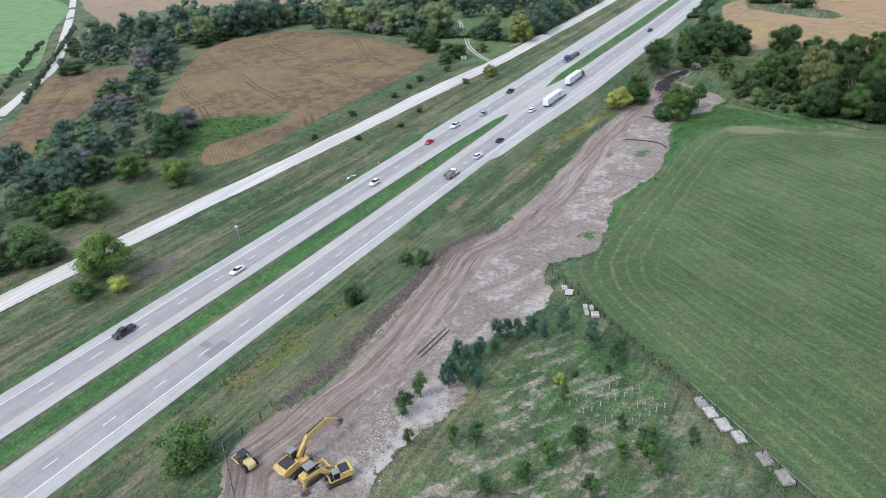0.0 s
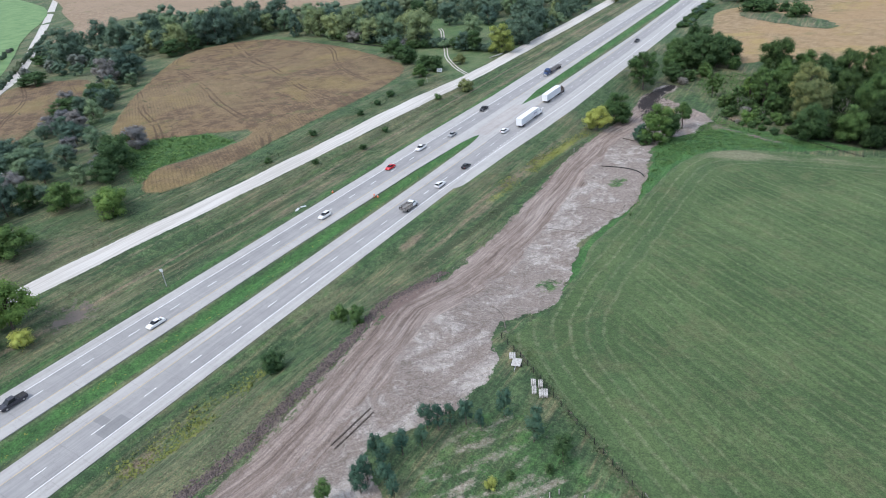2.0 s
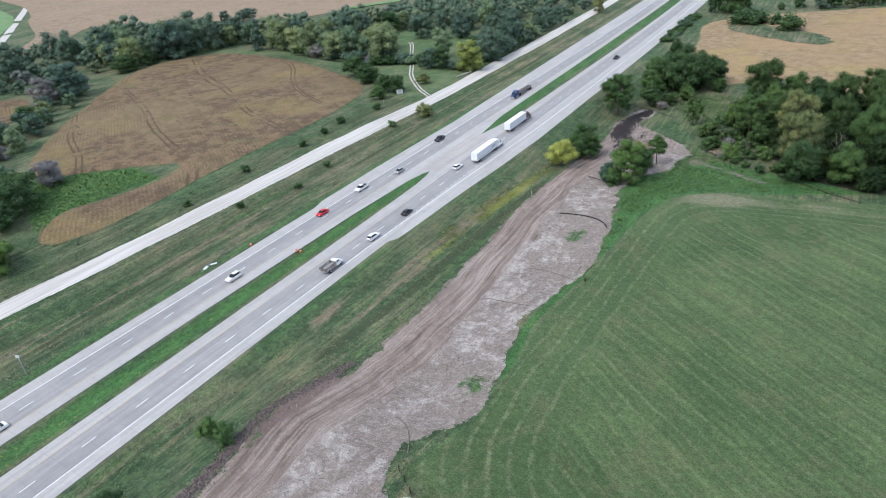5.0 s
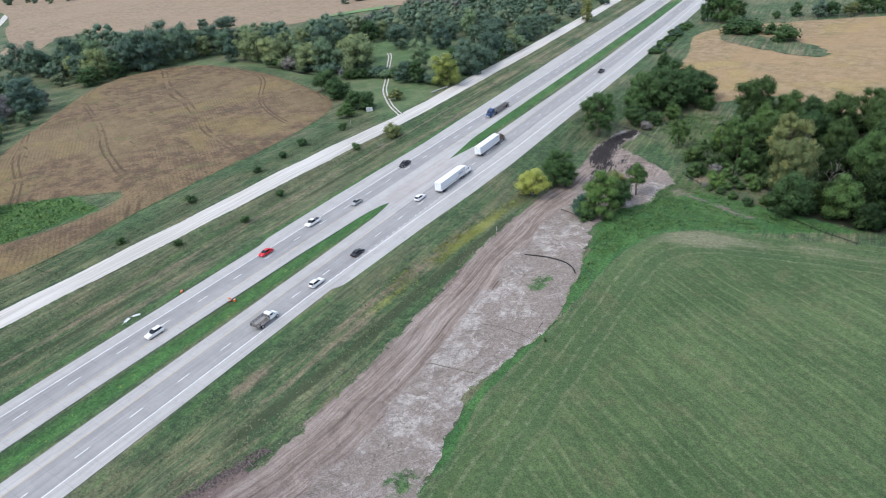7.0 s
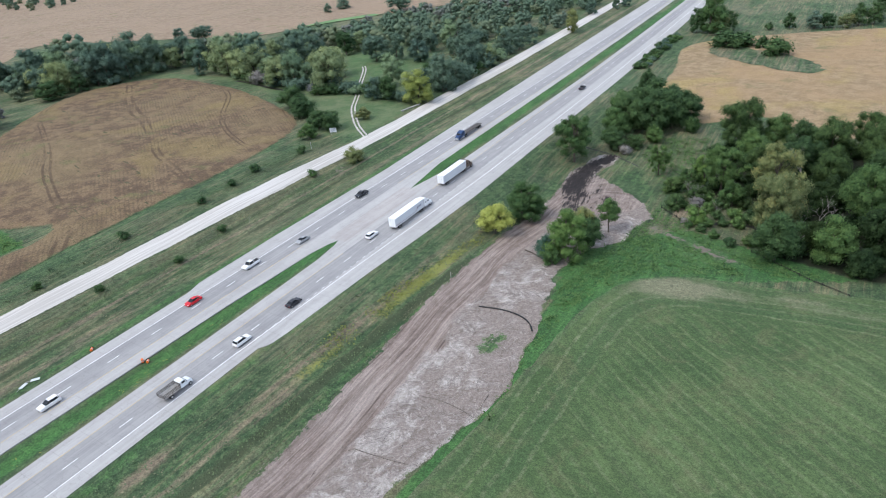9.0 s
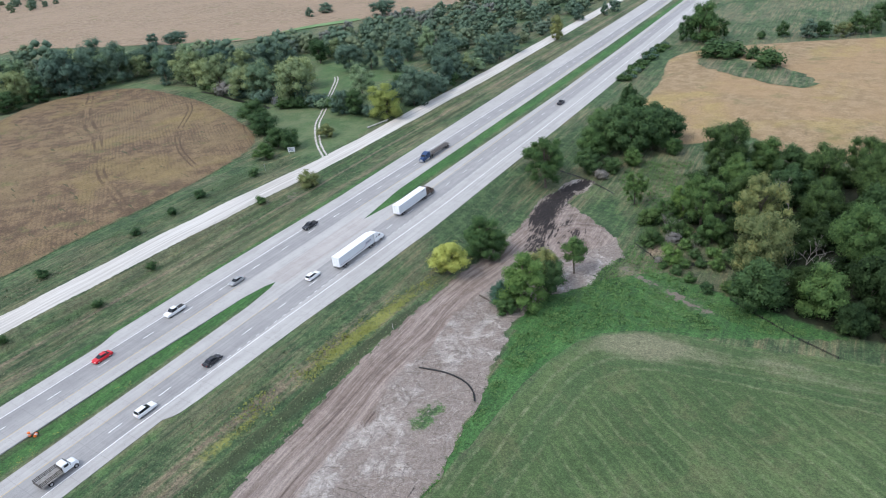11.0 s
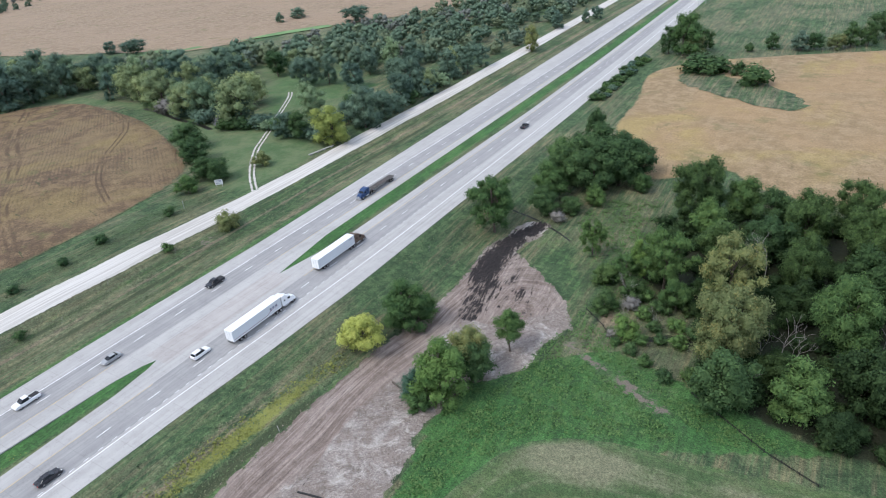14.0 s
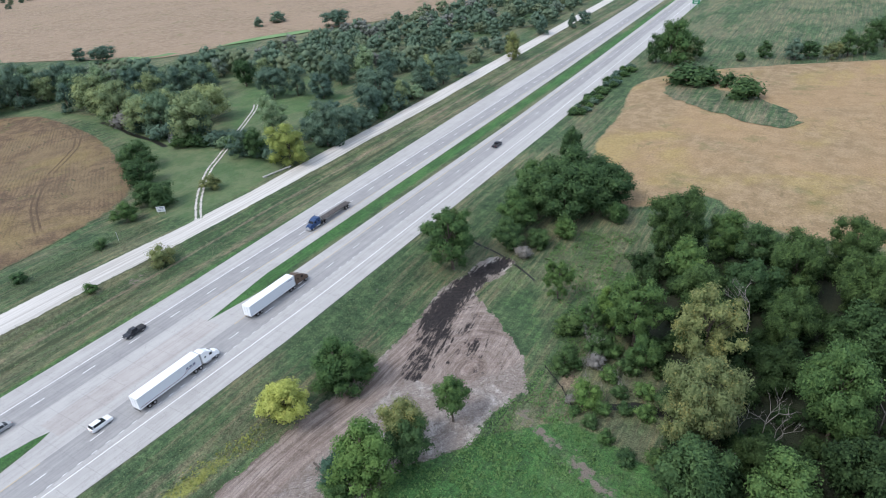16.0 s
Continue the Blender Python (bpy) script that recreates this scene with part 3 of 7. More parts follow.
def build_ground():
    xs, ys = graded(-3500, 2500, -240, 90, 1.7), graded(-600, 4500, 10, 420, 1.6)
    x, y = np.meshgrid(xs, ys)
    nx, ny = len(xs), len(ys)
    x, y = x.ravel(), y.ravel()
    z = land(x, y)
    i = np.arange(nx * ny).reshape(ny, nx)
    faces = np.stack([i[:-1, :-1].ravel(), i[:-1, 1:].ravel(), i[1:, 1:].ravel(), i[1:, :-1].ravel()], 1)
    # drier belts along the verges, lush belts beside the road and the soil strip, goldenrod, trodden ground
    dry = 0.7 * np.exp(-((x + 91 + 2 * np.sin(y / 21)) / 4.5) ** 2) * (0.5 + 0.5 * np.sin(y / 31 + 1)) * (y < 330)
    dry = np.maximum(dry, 0.68 * np.exp(-((x + 150 + 1.5 * np.sin(y / 29)) / 3.0) ** 2) * (0.65 + 0.35 * np.sin(y / 23)))
    dry = np.maximum(dry, 0.78 * np.exp(-((x + 158.6) / 1.4) ** 2))
    dry = np.maximum(dry, 0.45 * np.exp(-((x + 154) / 3.5) ** 2) * (0.5 + 0.5 * np.sin(y / 37 + 2)))
    dry = np.maximum(dry, 0.5 * np.exp(-((x + 168.5) / 2.0) ** 2))
    dry = np.maximum(dry, 0.55 * soft(-178, -190, x) * (1 - soft(-200, -215, x)) * (1 - soft(110, 150, y)))
    dry = np.maximum(dry, 0.95 * np.exp(-(((x + 98) / 2.2) ** 2 + ((y - 158) / 9) ** 2)))
    lush = 0.65 * np.exp(-((x + 103) / 2.0) ** 2)
    lush = lush + 0.95 * np.exp(-((x + 124) / 4.0) ** 2) * (y < 900) + 0.7 * np.exp(-((x + 144.5) / 2.2) ** 2) + 0.6 * np.exp(-((x + 162) / 2.2) ** 2)
    lush = lush + 0.75 * inside(x, y, [(-50, 150), (-50, 240), (-58, 266), (-48, 284), (-36, 296), (-30, 300), (16, 286), (-30, 264), (-47, 215)]) + 0.45 * inside(x, y, [(-66, 332), (-58, 330), (-46, 316), (-40, 330), (-60, 352), (-68, 350)])
    lush = lush + 0.75 * inside(x, y, [(-215, 150), (-222, 166), (-214, 200), (-237, 203), (-270, 182), (-262, 170), (-236, 160)])
    lush = lush + 0.5 * inside(x, y, [(-176, 338), (-202, 345), (-222, 368), (-240, 385), (-216, 384), (-184, 372), (-172, 352)]) + 0.7 * inside(x, y, [(-236, 398), (-300, 462), (-330, 490), (-262, 470), (-216, 470), (-222, 440), (-238, 418)])
    gold = 1.0 * np.exp(-((x + 88.6 - 0.06 * (y - 200)) / 2.3) ** 2) * soft(180, 200, y) * (1 - soft(256, 275, y)) * (0.7 + 0.3 * np.sin(y / 9))
    gold = gold + 0.55 * np.exp(-(((x + 92) / 4) ** 2 + ((y - 76) / 14) ** 2))
    bare = 0.72 * np.exp(-(((x + 158) / 7) ** 2 + ((y - 90) / 8) ** 2)) + 0.55 * np.exp(-(((x + 161) / 2.0) ** 2 + ((y - 293) / 5) ** 2)) + 0.5 * np.exp(-(((x + 149) / 3) ** 2 + ((y - 62) / 9) ** 2))
    bare = bare + 0.95 * np.exp(-((x - np.interp(y, *SOIL_L) + 1.7) / 1.5) ** 2) * soft(52, 62, y) * (1 - soft(134, 146, y))
    trail = np.clip(((x + 40) * 24 + (y - 297) * -13.5) / (24 ** 2 + 13.5 ** 2), 0, 1)
    bare = bare + 0.68 * np.exp(-(np.hypot(x + 40 - 24 * trail, y - 297 + 13.5 * trail) / 2.3) ** 2) + 0.5 * np.exp(-(((x + 20) * 0.62 + (y - 101) * 0.78) / 1.6) ** 2) * inside(x, y, [(-56, 130), (-44, 130), (16, 80), (16, 60), (0, 70)])
    nursery_poly = [(-50, 20), (-46, 60), (-46, 96), (-38, 108), (-22, 97), (12, 70), (20, 20)]
    nursery = inside(x, y, nursery_poly) * soft(0, 3, rim_distance(x, y, nursery_poly)) * (1 - 0.35 * soft(-26, -8, x)) * (1 - 0.35 * soft(84, 98, y))
    lush = lush + 0.85 * np.exp(-((x + 48) / 4.0) ** 2) * soft(126, 142, y) * (1 - soft(262, 275, y))
    meadow = [(-176, 326), (-196, 322), (-226, 345), (-262, 366), (-330, 388), (-420, 378), (-425, 395), (-300, 398), (-240, 392), (-176, 384)]
    lawn = inside(x, y, meadow) * soft(0, 3, rim_distance(x, y, meadow)) + 0.8 * inside(x, y, [(-240, 380), (-205, 372), (-196, 420), (-225, 470), (-330, 560), (-340, 480), (-260, 420)])
    left = np.interp(y, *SOIL_L)
    deep = np.interp(y, [140, 160, 180, 200, 235, 260], [-86, -84.3, -83.2, -83.8, -81.8, -80.6])
    ditch = 1.15 * np.exp(-((x - deep) / 1.7) ** 2) * soft(132, 148, y) * (1 - soft(246, 266, y))
    lush = lush + 0.6 * np.exp(-((x - 0.3 * deep - 0.7 * left) / 1.5) ** 2) * soft(132, 148, y) * (1 - soft(262, 280, y))
    dry = np.maximum(dry, 0.75 * np.exp(-((x - deep + 4.5) / 1.8) ** 2) * soft(140, 155, y) * (1 - soft(185, 200, y)))
    ditch = ditch + 0.95 * np.exp(-((x + 154.8) / 1.4) ** 2) * (0.75 + 0.25 * np.sin(y / 19)) + 0.75 * np.exp(-((x + 147.2) / 0.8) ** 2) + 0.6 * np.exp(-((x + 161.5) / 1.5) ** 2) + 0.5 * np.exp(-((x + 165.5) / 2.0) ** 2)
    ditch = ditch + 0.55 * np.exp(-((x + 185) / 4.0) ** 2) * (y < 320)
    dry = np.maximum(dry, 0.9 * np.exp(-(((x + 35) / 4.5) ** 2 + ((y - 311) / 4) ** 2)))
    dry = np.maximum(dry, 0.85 * np.exp(-(((x + 97) / 3) ** 2 + ((y - 66) / 6) ** 2)))
    gold = gold + 0.55 * np.exp(-(((x + 99.5) / 1.6) ** 2 + ((y - 80) / 7) ** 2))
    lush = lush + 0.55 * inside(x, y, nursery_poly)
    # wood floor whose litter colour carries the shade beneath the trees
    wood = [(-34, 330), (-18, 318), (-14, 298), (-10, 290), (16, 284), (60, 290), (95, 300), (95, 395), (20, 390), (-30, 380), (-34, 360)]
    shaded_litter = inside(x, y, wood) * soft(0, 5, rim_distance(x, y, wood))
    ob = new("ground", mesh_from("ground", np.stack([x, y, z], 1), faces, M_GRASS, {"dry": dry, "lush": lush, "gold": gold, "bare": bare, "lawn": lawn, "ditch": ditch, "nursery": nursery, "shaded_litter": shaded_litter}))
    return tagged(ob, "rough green and olive grassland with dry patches", "ground", kind="structure")


build_ground()


# ---- the divided highway ----
def strip(name, left, right, y0, y1, z, material, step=6.0, thick=0.25):
    """A paved band between two edges given as functions of y, with a kerb-like side face."""
    ys = np.arange(y0, y1 + 0.01, step)
    l, r = np.array([left(v) for v in ys]), np.array([right(v) for v in ys])
    n = len(ys)
    v = np.concatenate([np.stack([l, ys, np.full(n, z - thick)], 1), np.stack([l, ys, np.full(n, z)], 1),
                        np.stack([r, ys, np.full(n, z)], 1), np.stack([r, ys, np.full(n, z - thick)], 1)])
    f = [(c * n + k, c * n + k + 1, (c + 1) * n + k + 1, (c + 1) * n + k) for c in range(3) for k in range(n - 1)]
    return mesh_from(name, v, [q[::-1] for q in f], material, smooth=False)


def part(name, data, parent, label=""):
    ob = new(name, data)
    ob.parent = parent
    if label:
        ob["label"] = label
    return ob


def rail(ys, xs):
    return lambda v: float(np.interp(v, ys, xs))


Y0, Y1 = -60.0, 1500.0
def bend(y):
    """The far highway swings slowly to the west."""
    return float(np.interp(y, [450, 550, 650, 750, 1500], [0, -1.2, -3.2, -5.5, -24]))


def lane_rail(ys, xs):
    return lambda v: float(np.interp(v, ys, xs)) + bend(v)


def offset(base, d):
    return lambda v: base(v) + d


E_DASH = lane_rail([0], [-112.15])
W_DASH = lane_rail([0, 100, 250, 400], [-135.0, -134.9, -134.1, -133.7])
E_L, E_R = offset(E_DASH, -3.75), offset(E_DASH, 3.75)
W_L, W_R = offset(W_DASH, -3.75), offset(W_DASH, 3.75)
E_OUT = lane_rail([0, 150, 195.5, 197, 203, 234, 260, 290, 450], [-105.0, -105.0, -105.1, -103.6, -103.0, -101.7, -99.9, -98.6, -98.2])
E_IN = lane_rail([0, 140, 205, 234, 243, 246, 288, 312, 440], [-119.0, -119.3, -119.8, -120.4, -121.5, -122.4, -123.3, -119.6, -118.4])
W_OUT = lane_rail([0, 205, 210, 240, 300, 330, 450, 560], [-142.0, -142.1, -143.5, -143.8, -143.0, -143.8, -146.6, -147.6])
W_IN = lane_rail([0, 140, 205, 236, 243, 246, 288, 312, 450], [-127.8, -127.8, -126.6, -124.9, -123.6, -122.42, -123.42, -126.3, -127.4])
east_road = tagged(new("road_east", strip("road_east", E_L, E_R, Y0, Y1, 0.10, M_LANE)),
                   "grey two-lane concrete carriageway with dashed white line", "road", kind="structure")
part("shoulder", strip("shoulder", E_IN, E_L, Y0, Y1, 0.098, M_SHOULDER, 1.5), east_road, "pale concrete inner shoulder")
part("shoulder", strip("shoulder", E_R, E_OUT, Y0, Y1, 0.098, M_SHOULDER, 1.5), east_road, "pale concrete outer shoulder and turning lane")
west_road = tagged(new("road_west", strip("road_west", W_L, W_R, Y0, Y1, 0.10, M_LANE)),
                   "grey two-lane concrete carriageway with dashed white line", "road", kind="structure")
part("shoulder", strip("shoulder", W_OUT, W_L, Y0, Y1, 0.098, M_SHOULDER, 1.5), west_road, "pale concrete outer shoulder")
part("shoulder", strip("shoulder", W_R, W_IN, Y0, Y1, 0.098, M_SHOULDER, 1.5), west_road, "pale concrete inner shoulder")
crossover = tagged(new("road_crossover", strip("road_crossover", rail([246, 288], [-126.2, -126.4]), rail([246, 288], [-119.0, -118.8]), 246, 288, 0.104, M_CROSS, 3.0)),
                   "worn pinkish concrete median crossover with cracks", "road", kind="structure")


def line(x, y0, y1, w, material, parent, name, z=0.106):
    x = x if callable(x) else rail([0], [x])
    return part(name, strip(name, lambda v: x(v) - w / 2, lambda v: x(v) + w / 2, y0, y1, z, material, 12.0, 0.004), parent)


line(offset(E_DASH, 3.6), Y0, 192, 0.20, M_WHITE, east_road, "edge_line")
line(lane_rail([190, 230, 272, 305, 330], [-108.5, -107.4, -105.7, -104.4, -104.2]), 192, Y1, 0.20, M_WHITE, east_road, "edge_line")
line(offset(E_DASH, -3.6), Y0, 244, 0.18, M_YELLOW, east_road, "median_line")
line(offset(E_DASH, -3.6), 290, Y1, 0.18, M_YELLOW, east_road, "median_line")
line(offset(W_DASH, -3.6), Y0, Y1, 0.20, M_WHITE, west_road, "edge_line")
line(offset(W_DASH, 3.6), Y0, 244, 0.18, M_YELLOW, west_road, "median_line")
line(offset(W_DASH, 3.6), 290, Y1, 0.18, M_YELLOW, west_road, "median_line")
dash_mesh = strip("lane_dash", lambda v: -0.09, lambda v: 0.09, -1.55, 1.55, 0.0, M_WHITE, 3.1, 0.004)
dot_mesh = strip("turn_dash", lambda v: -0.07, lambda v: 0.07, -0.55, 0.55, 0.0, M_WHITE, 1.1, 0.004)


def dashes(x, y, step, count, mesh, parent, name):
    for i in range(count):
        ob = part(name, mesh, parent)
        ob.location = (x(y + i * step), y + i * step, 0.108)


dashes(E_DASH, 30.4 - 12.19 * 4, 12.19, 90, dash_mesh, east_road, "lane_dash")
dashes(W_DASH, 42.6 - 12.19 * 5, 12.19, 90, dash_mesh, west_road, "lane_dash")
dashes(lane_rail([0], [-108.5]), 198.0, 3.05, 60, dot_mesh, east_road, "turn_dash")

M_REPAIR = mat_pavement("dark_repair_concrete", (0.195, 0.194, 0.195), (0.250, 0.246, 0.244))
for x0, x1, y0, y1 in ((-112.0, -108.6, 66.0, 73.5), (-115.7, -112.3, 68.0, 71.5)):
    part("repair_slab", strip("repair_slab", rail([0], [x0]), rail([0], [x1]), y0, y1, 0.103, M_REPAIR, 2.0, 0.01), east_road, "darker repaired slab")

# ---- gravel road beside the highway, county road, farm track ----
def ribbon(name, points, width, material, lift=0.08, step=4.0):
    q = curve_points(points, step, False)
    v, f, edge = [], [], []
    cols = (-0.5, -0.3, -0.1, 0.1, 0.3, 0.5)
    for i, p in enumerate(q):
        d = (q[min(i + 1, len(q) - 1)] - q[max(i - 1, 0)]).normalized()
        for c in cols:
            x, y = p.x + d.y * c * width, p.y - d.x * c * width
            v.append((x, y, ground_z(x, y) + lift + 0.25 * float(soft(400, 600, y))))
            edge.append((0.5 - abs(c)) * width)
    k = len(cols)
    for i in range(len(q) - 1):
        for c in range(k - 1):
            f.append((i * k + c, i * k + c + 1, (i + 1) * k + c + 1, (i + 1) * k + c))
    return mesh_from(name, v, f, material, {"edge": edge})


gravel = new("road_gravel", ribbon("road_gravel", [(-182, -60), (-178.5, 40), (-176.5, 100), (-174.5, 160), (-172.5, 230), (-170.5, 310), (-170, 400), (-172, 560), (-178, 800), (-190, 1400)], 9.0, M_GRAVEL))
tagged(gravel, "white crushed-stone gravel road along the highway", "road", kind="structure")
county = new("road_county", ribbon("road_county", [(-330, 110), (-390, 163), (-440, 209), (-488, 250), (-616, 335), (-885, 507), (-1400, 830)], 8.0, M_GRAVEL, 0.15, 12))
tagged(county, "pale gravel country road between fields", "road", kind="structure")
TRACK = [(-174, 328), (-189, 341), (-206, 360), (-219, 380), (-236, 405), (-252, 430), (-259, 438)]
track = tagged(new("farm_track"), "two-rut white gravel farm track through grass", "track", kind="structure")
for off in (-1.0, 1.0):
    part("rut", ribbon("rut", [(x + off * 0.72, y + off * 0.5) for x, y in TRACK], 1.05, M_GRAVEL, 0.12, 3), track)

creek = new("water_creek", ribbon("water_creek", [(-98, 360), (-84, 357), (-75, 354.5), (-66, 350), (-59, 345.5)], 0.6, M_WATER, 0.05, 1.5))
tagged(creek, "narrow dark creek in a grassy ditch", "creek", kind="structure")

brook = new("water_brook", ribbon("water_brook", [(-322, 389), (-302, 385.5), (-284, 381), (-268, 379), (-252, 375)], 2.4, M_WATER, 0.09, 2.0))
tagged(brook, "dark brook along the edge of the western woods", "creek", kind="structure")

pool = new("water_pool", ribbon("water_pool", [(-27, 306.5), (-24, 307.4), (-21, 309.4), (-17, 309.8), (-12, 308)], 1.8, M_WATER, 0.06, 1.5))
tagged(pool, "dark creek bend under overhanging trees", "creek", kind="structure")

# ---- bare soil strip of the construction site, fields ----
SOIL = [(-66, 20), (-71, 36), (-78, 44), (-77, 55), (-73.5, 66), (-74.5, 80), (-75.8, 96), (-77.2, 110), (-79.6, 120), (-81, 129), (-79.8, 137), (-75, 141), (-75.8, 152), (-76.3, 172), (-78.5, 200), (-80, 230), (-80, 264), (-78, 300), (-78.5, 312), (-79.5, 322), (-80.5, 331), (-79, 341), (-76, 352), (-68, 352.5),
        (-68.5, 344), (-71, 338), (-68.5, 331), (-61.5, 326.5), (-55, 321.5), (-49.5, 315.5), (-45, 309.5), (-42.3, 303), (-44.6, 297.5), (-45.5, 292), (-46, 284), (-53, 272), (-55.5, 261), (-54, 251), (-51, 237), (-49.5, 227), (-47, 213), (-46.8, 204), (-48.5, 198), (-50.8, 190), (-50.3, 183.5), (-52.7, 178), (-51.5, 170), (-49.6, 163), (-46.5, 148), (-47, 139), (-53, 128), (-52.5, 123), (-47, 114), (-46, 104), (-50, 93), (-56, 83), (-47, 75), (-51, 60), (-49, 44), (-44, 20)]


def haul(x, y):
    left = np.interp(y, *SOIL_L)
    u = x - left
    return np.where(y < 296, soft(18.0, 5.0, u), 1.25 - 1.0 * soft(9, 18, np.hypot(x + 66, (y - 312) * 0.8)) + 0.2 * wobble(x, y, 4))


def weedy(x, y):
    w = 0.85 * np.exp(-(((x + 51) / 5) ** 2 + ((y - 149) / 6) ** 2)) + 0.95 * np.exp(-(((x + 57) / 4) ** 2 + ((y - 221) / 7) ** 2)) + 0.6 * np.exp(-(((x + 52) / 3) ** 2 + ((y - 136) / 4) ** 2))
    w = w + 0.62 * np.exp(-(((x + 52) / 7) ** 2 + ((y - 60) / 12) ** 2)) + 0.70 * np.exp(-(((x - np.interp(y, *SOIL_L) - 0.9) / 1.3) ** 2)) * soft(60, 66, y) * (1 - soft(116, 126, y))
    return w


def torn_edge(x, y):
    u = x - np.interp(y, *SOIL_L)
    return 0.35 * (1 - soft(1.0, 3.0, u)) * soft(58, 80, y) * (1 - soft(138, 150, y)) + 0.5 * np.exp(-(((x + 62) / 8) ** 2 + ((y - 314) / 9) ** 2)) + 1.0 * np.exp(-(((x + 79) / 3.6) ** 2 + ((y - 127) / 11) ** 2)) + 0.25 * (1 - soft(0, 2, u)) * (y < 80)


def chalky(x, y):
    w = 0.8 * np.exp(-(((x + 53) / 5) ** 2 + ((y - 68) / 11) ** 2)) + 0.7 * np.exp(-(((x + 51.5) / 3.5) ** 2 + ((y - 54) / 7) ** 2)) + 0.18 * np.exp(-(((x + 57) / 7) ** 2 + ((y - 120) / 22) ** 2))
    return w + 0.12 * soft(12, 18, x - np.interp(y, *SOIL_L)) * (0.6 + 0.5 * wobble(x, y, 11)) + 0.15 * np.exp(-(((x + 46) / 3) ** 2 + ((y - 304) / 9) ** 2))


def blackened(x, y):
    """Where wet black topsoil was dumped and dragged along the end of the strip."""
    d = np.full(np.shape(x), -1.0)
    way = [(-71, 351, 3.2), (-74, 344, 4.0), (-75.6, 336, 4.8), (-75.4, 328, 5.4), (-74.6, 320, 4.8), (-71.8, 313, 4.2), (-69.6, 306, 3.6), (-67.6, 298, 2.8)]
    for (ax, ay, aw), (bx, by, bw) in zip(way, way[1:]):
        t = np.clip(((x - ax) * (bx - ax) + (y - ay) * (by - ay)) / ((bx - ax) ** 2 + (by - ay) ** 2), 0, 1)
        w = aw + t * (bw - aw)
        d = np.maximum(d, 1.36 - np.hypot(x - ax - t * (bx - ax), y - ay - t * (by - ay)) / w)
    d = np.maximum(d, 0.44 * np.exp(-(((x + 61) / 10) ** 2 + ((y - 312) / 8) ** 2)))
    d = np.minimum(d, 0.62 + 0.5 * soft(308, 326, y))
    d = np.maximum(d, 0.5 * np.exp(-(((x + 67) / 5) ** 2 + ((y - 316) / 10) ** 2)) + 0.32 * np.exp(-((np.hypot((x + 56) / 5.5, (y - 308) / 3) - 1) / 0.3) ** 2))
    return d


soil = patch("soil_strip", SOIL, M_SOIL, 0.9, 0.07, 1.4, fields={"black": blackened, "rut": lambda x, y: x - np.interp(y, *SOIL_L), "lane": haul, "weedy": weedy, "white": chalky, "torn": torn_edge, "ring": lambda x, y: np.hypot(x + 57, (y - 305) * 0.8), "turn": lambda x, y: soft(292, 304, y + 0.6 * (x + 60))})
tagged(soil, "rutted tan and pale bare soil haul strip", "bare soil")

def swaths(x, y):
    """Distance from the meadow's three near edges, rounded where they meet: the way the mower went."""
    a = ((x + 48) * 45 + (y - 124) * 56) / 71.8
    b = x + 49.5 - 0.03 * (y - 124)
    c = 272 - y + 0.1 * x
    s = 7.0
    return -s * np.log(np.exp(-a / s) + np.exp(-b / s) + np.exp(-c / s))


def mow_rows(x, y):
    return ((x + 48) * 45 + (y - 124) * 56) / 71.8


def pale_hay(x, y):
    return 0.75 * np.exp(-(((x + 26) / 9) ** 2 + ((y - 262) / 7) ** 2)) + 0.35 * np.exp(-((y - 268 - 0.1 * x) / 5) ** 2) + 0.25 * np.exp(-((swaths(x, y) - 5) / 3) ** 2)


HAY = [(-50, 123.6), (-47, 137), (-47, 158), (-49, 176), (-47, 200), (-45, 222), (-43, 244), (-37, 262), (-24, 270), (0, 274), (40, 283), (110, 292), (220, 290), (260, 150), (220, 0), (110, -2), (60, 37), (7.2, 77.8), (-12, 93.8), (-41, 117)]
hay = patch("meadow_hay", HAY, M_HAY, 2.5, 0.06, 0.5, fields={"swath": swaths, "pale": pale_hay, "rows": mow_rows})
tagged(hay, "mown green hay meadow with curved mower stripes", "field")

BEAN_W = [(-306, 204), (-342, 241), (-384, 291), (-408, 330), (-405, 362), (-380, 384), (-335, 380), (-291, 369), (-246, 350), (-219, 333), (-206, 303), (-201, 267), (-200, 222), (-197, 185), (-196, 160), (-203, 147), (-215, 152), (-222, 166), (-217, 179), (-214, 200), (-221, 212), (-237, 202), (-262, 182), (-284, 186)]
tagged(patch("field_soybean_1", BEAN_W, M_BEAN, 4, 0.1, 0.8, 0.7), "ripe brown soybean field with wheel tracks", "field")
BEAN_SW = [(-300, 112), (-340, 137), (-408, 191), (-446, 224), (-415, 255), (-375, 228), (-340, 182), (-309, 147), (-290, 124)]
tagged(patch("field_soybean_2", BEAN_SW, M_BEAN, 4, 0.1, 0.8, 0.7), "ripe reddish-brown soybean field", "field")
BEAN_E = [(-46, 394), (-61, 406), (-75, 439), (-78, 481), (-84, 525), (-69, 550), (-45, 566), (20, 596), (250, 690), (420, 560), (250, 400), (60, 398), (21, 394), (-10, 396), (-28, 410)]
tagged(patch("field_soybean_3", BEAN_E, M_BEAN_GOLD, 5, 0.1, 1.0, 0.6), "golden ripe soybean field", "field")
ISLAND = [(-66, 510), (-65, 530), (-40, 523), (-18, 505), (-8, 490), (-12, 479), (-24, 480), (-48, 496)]
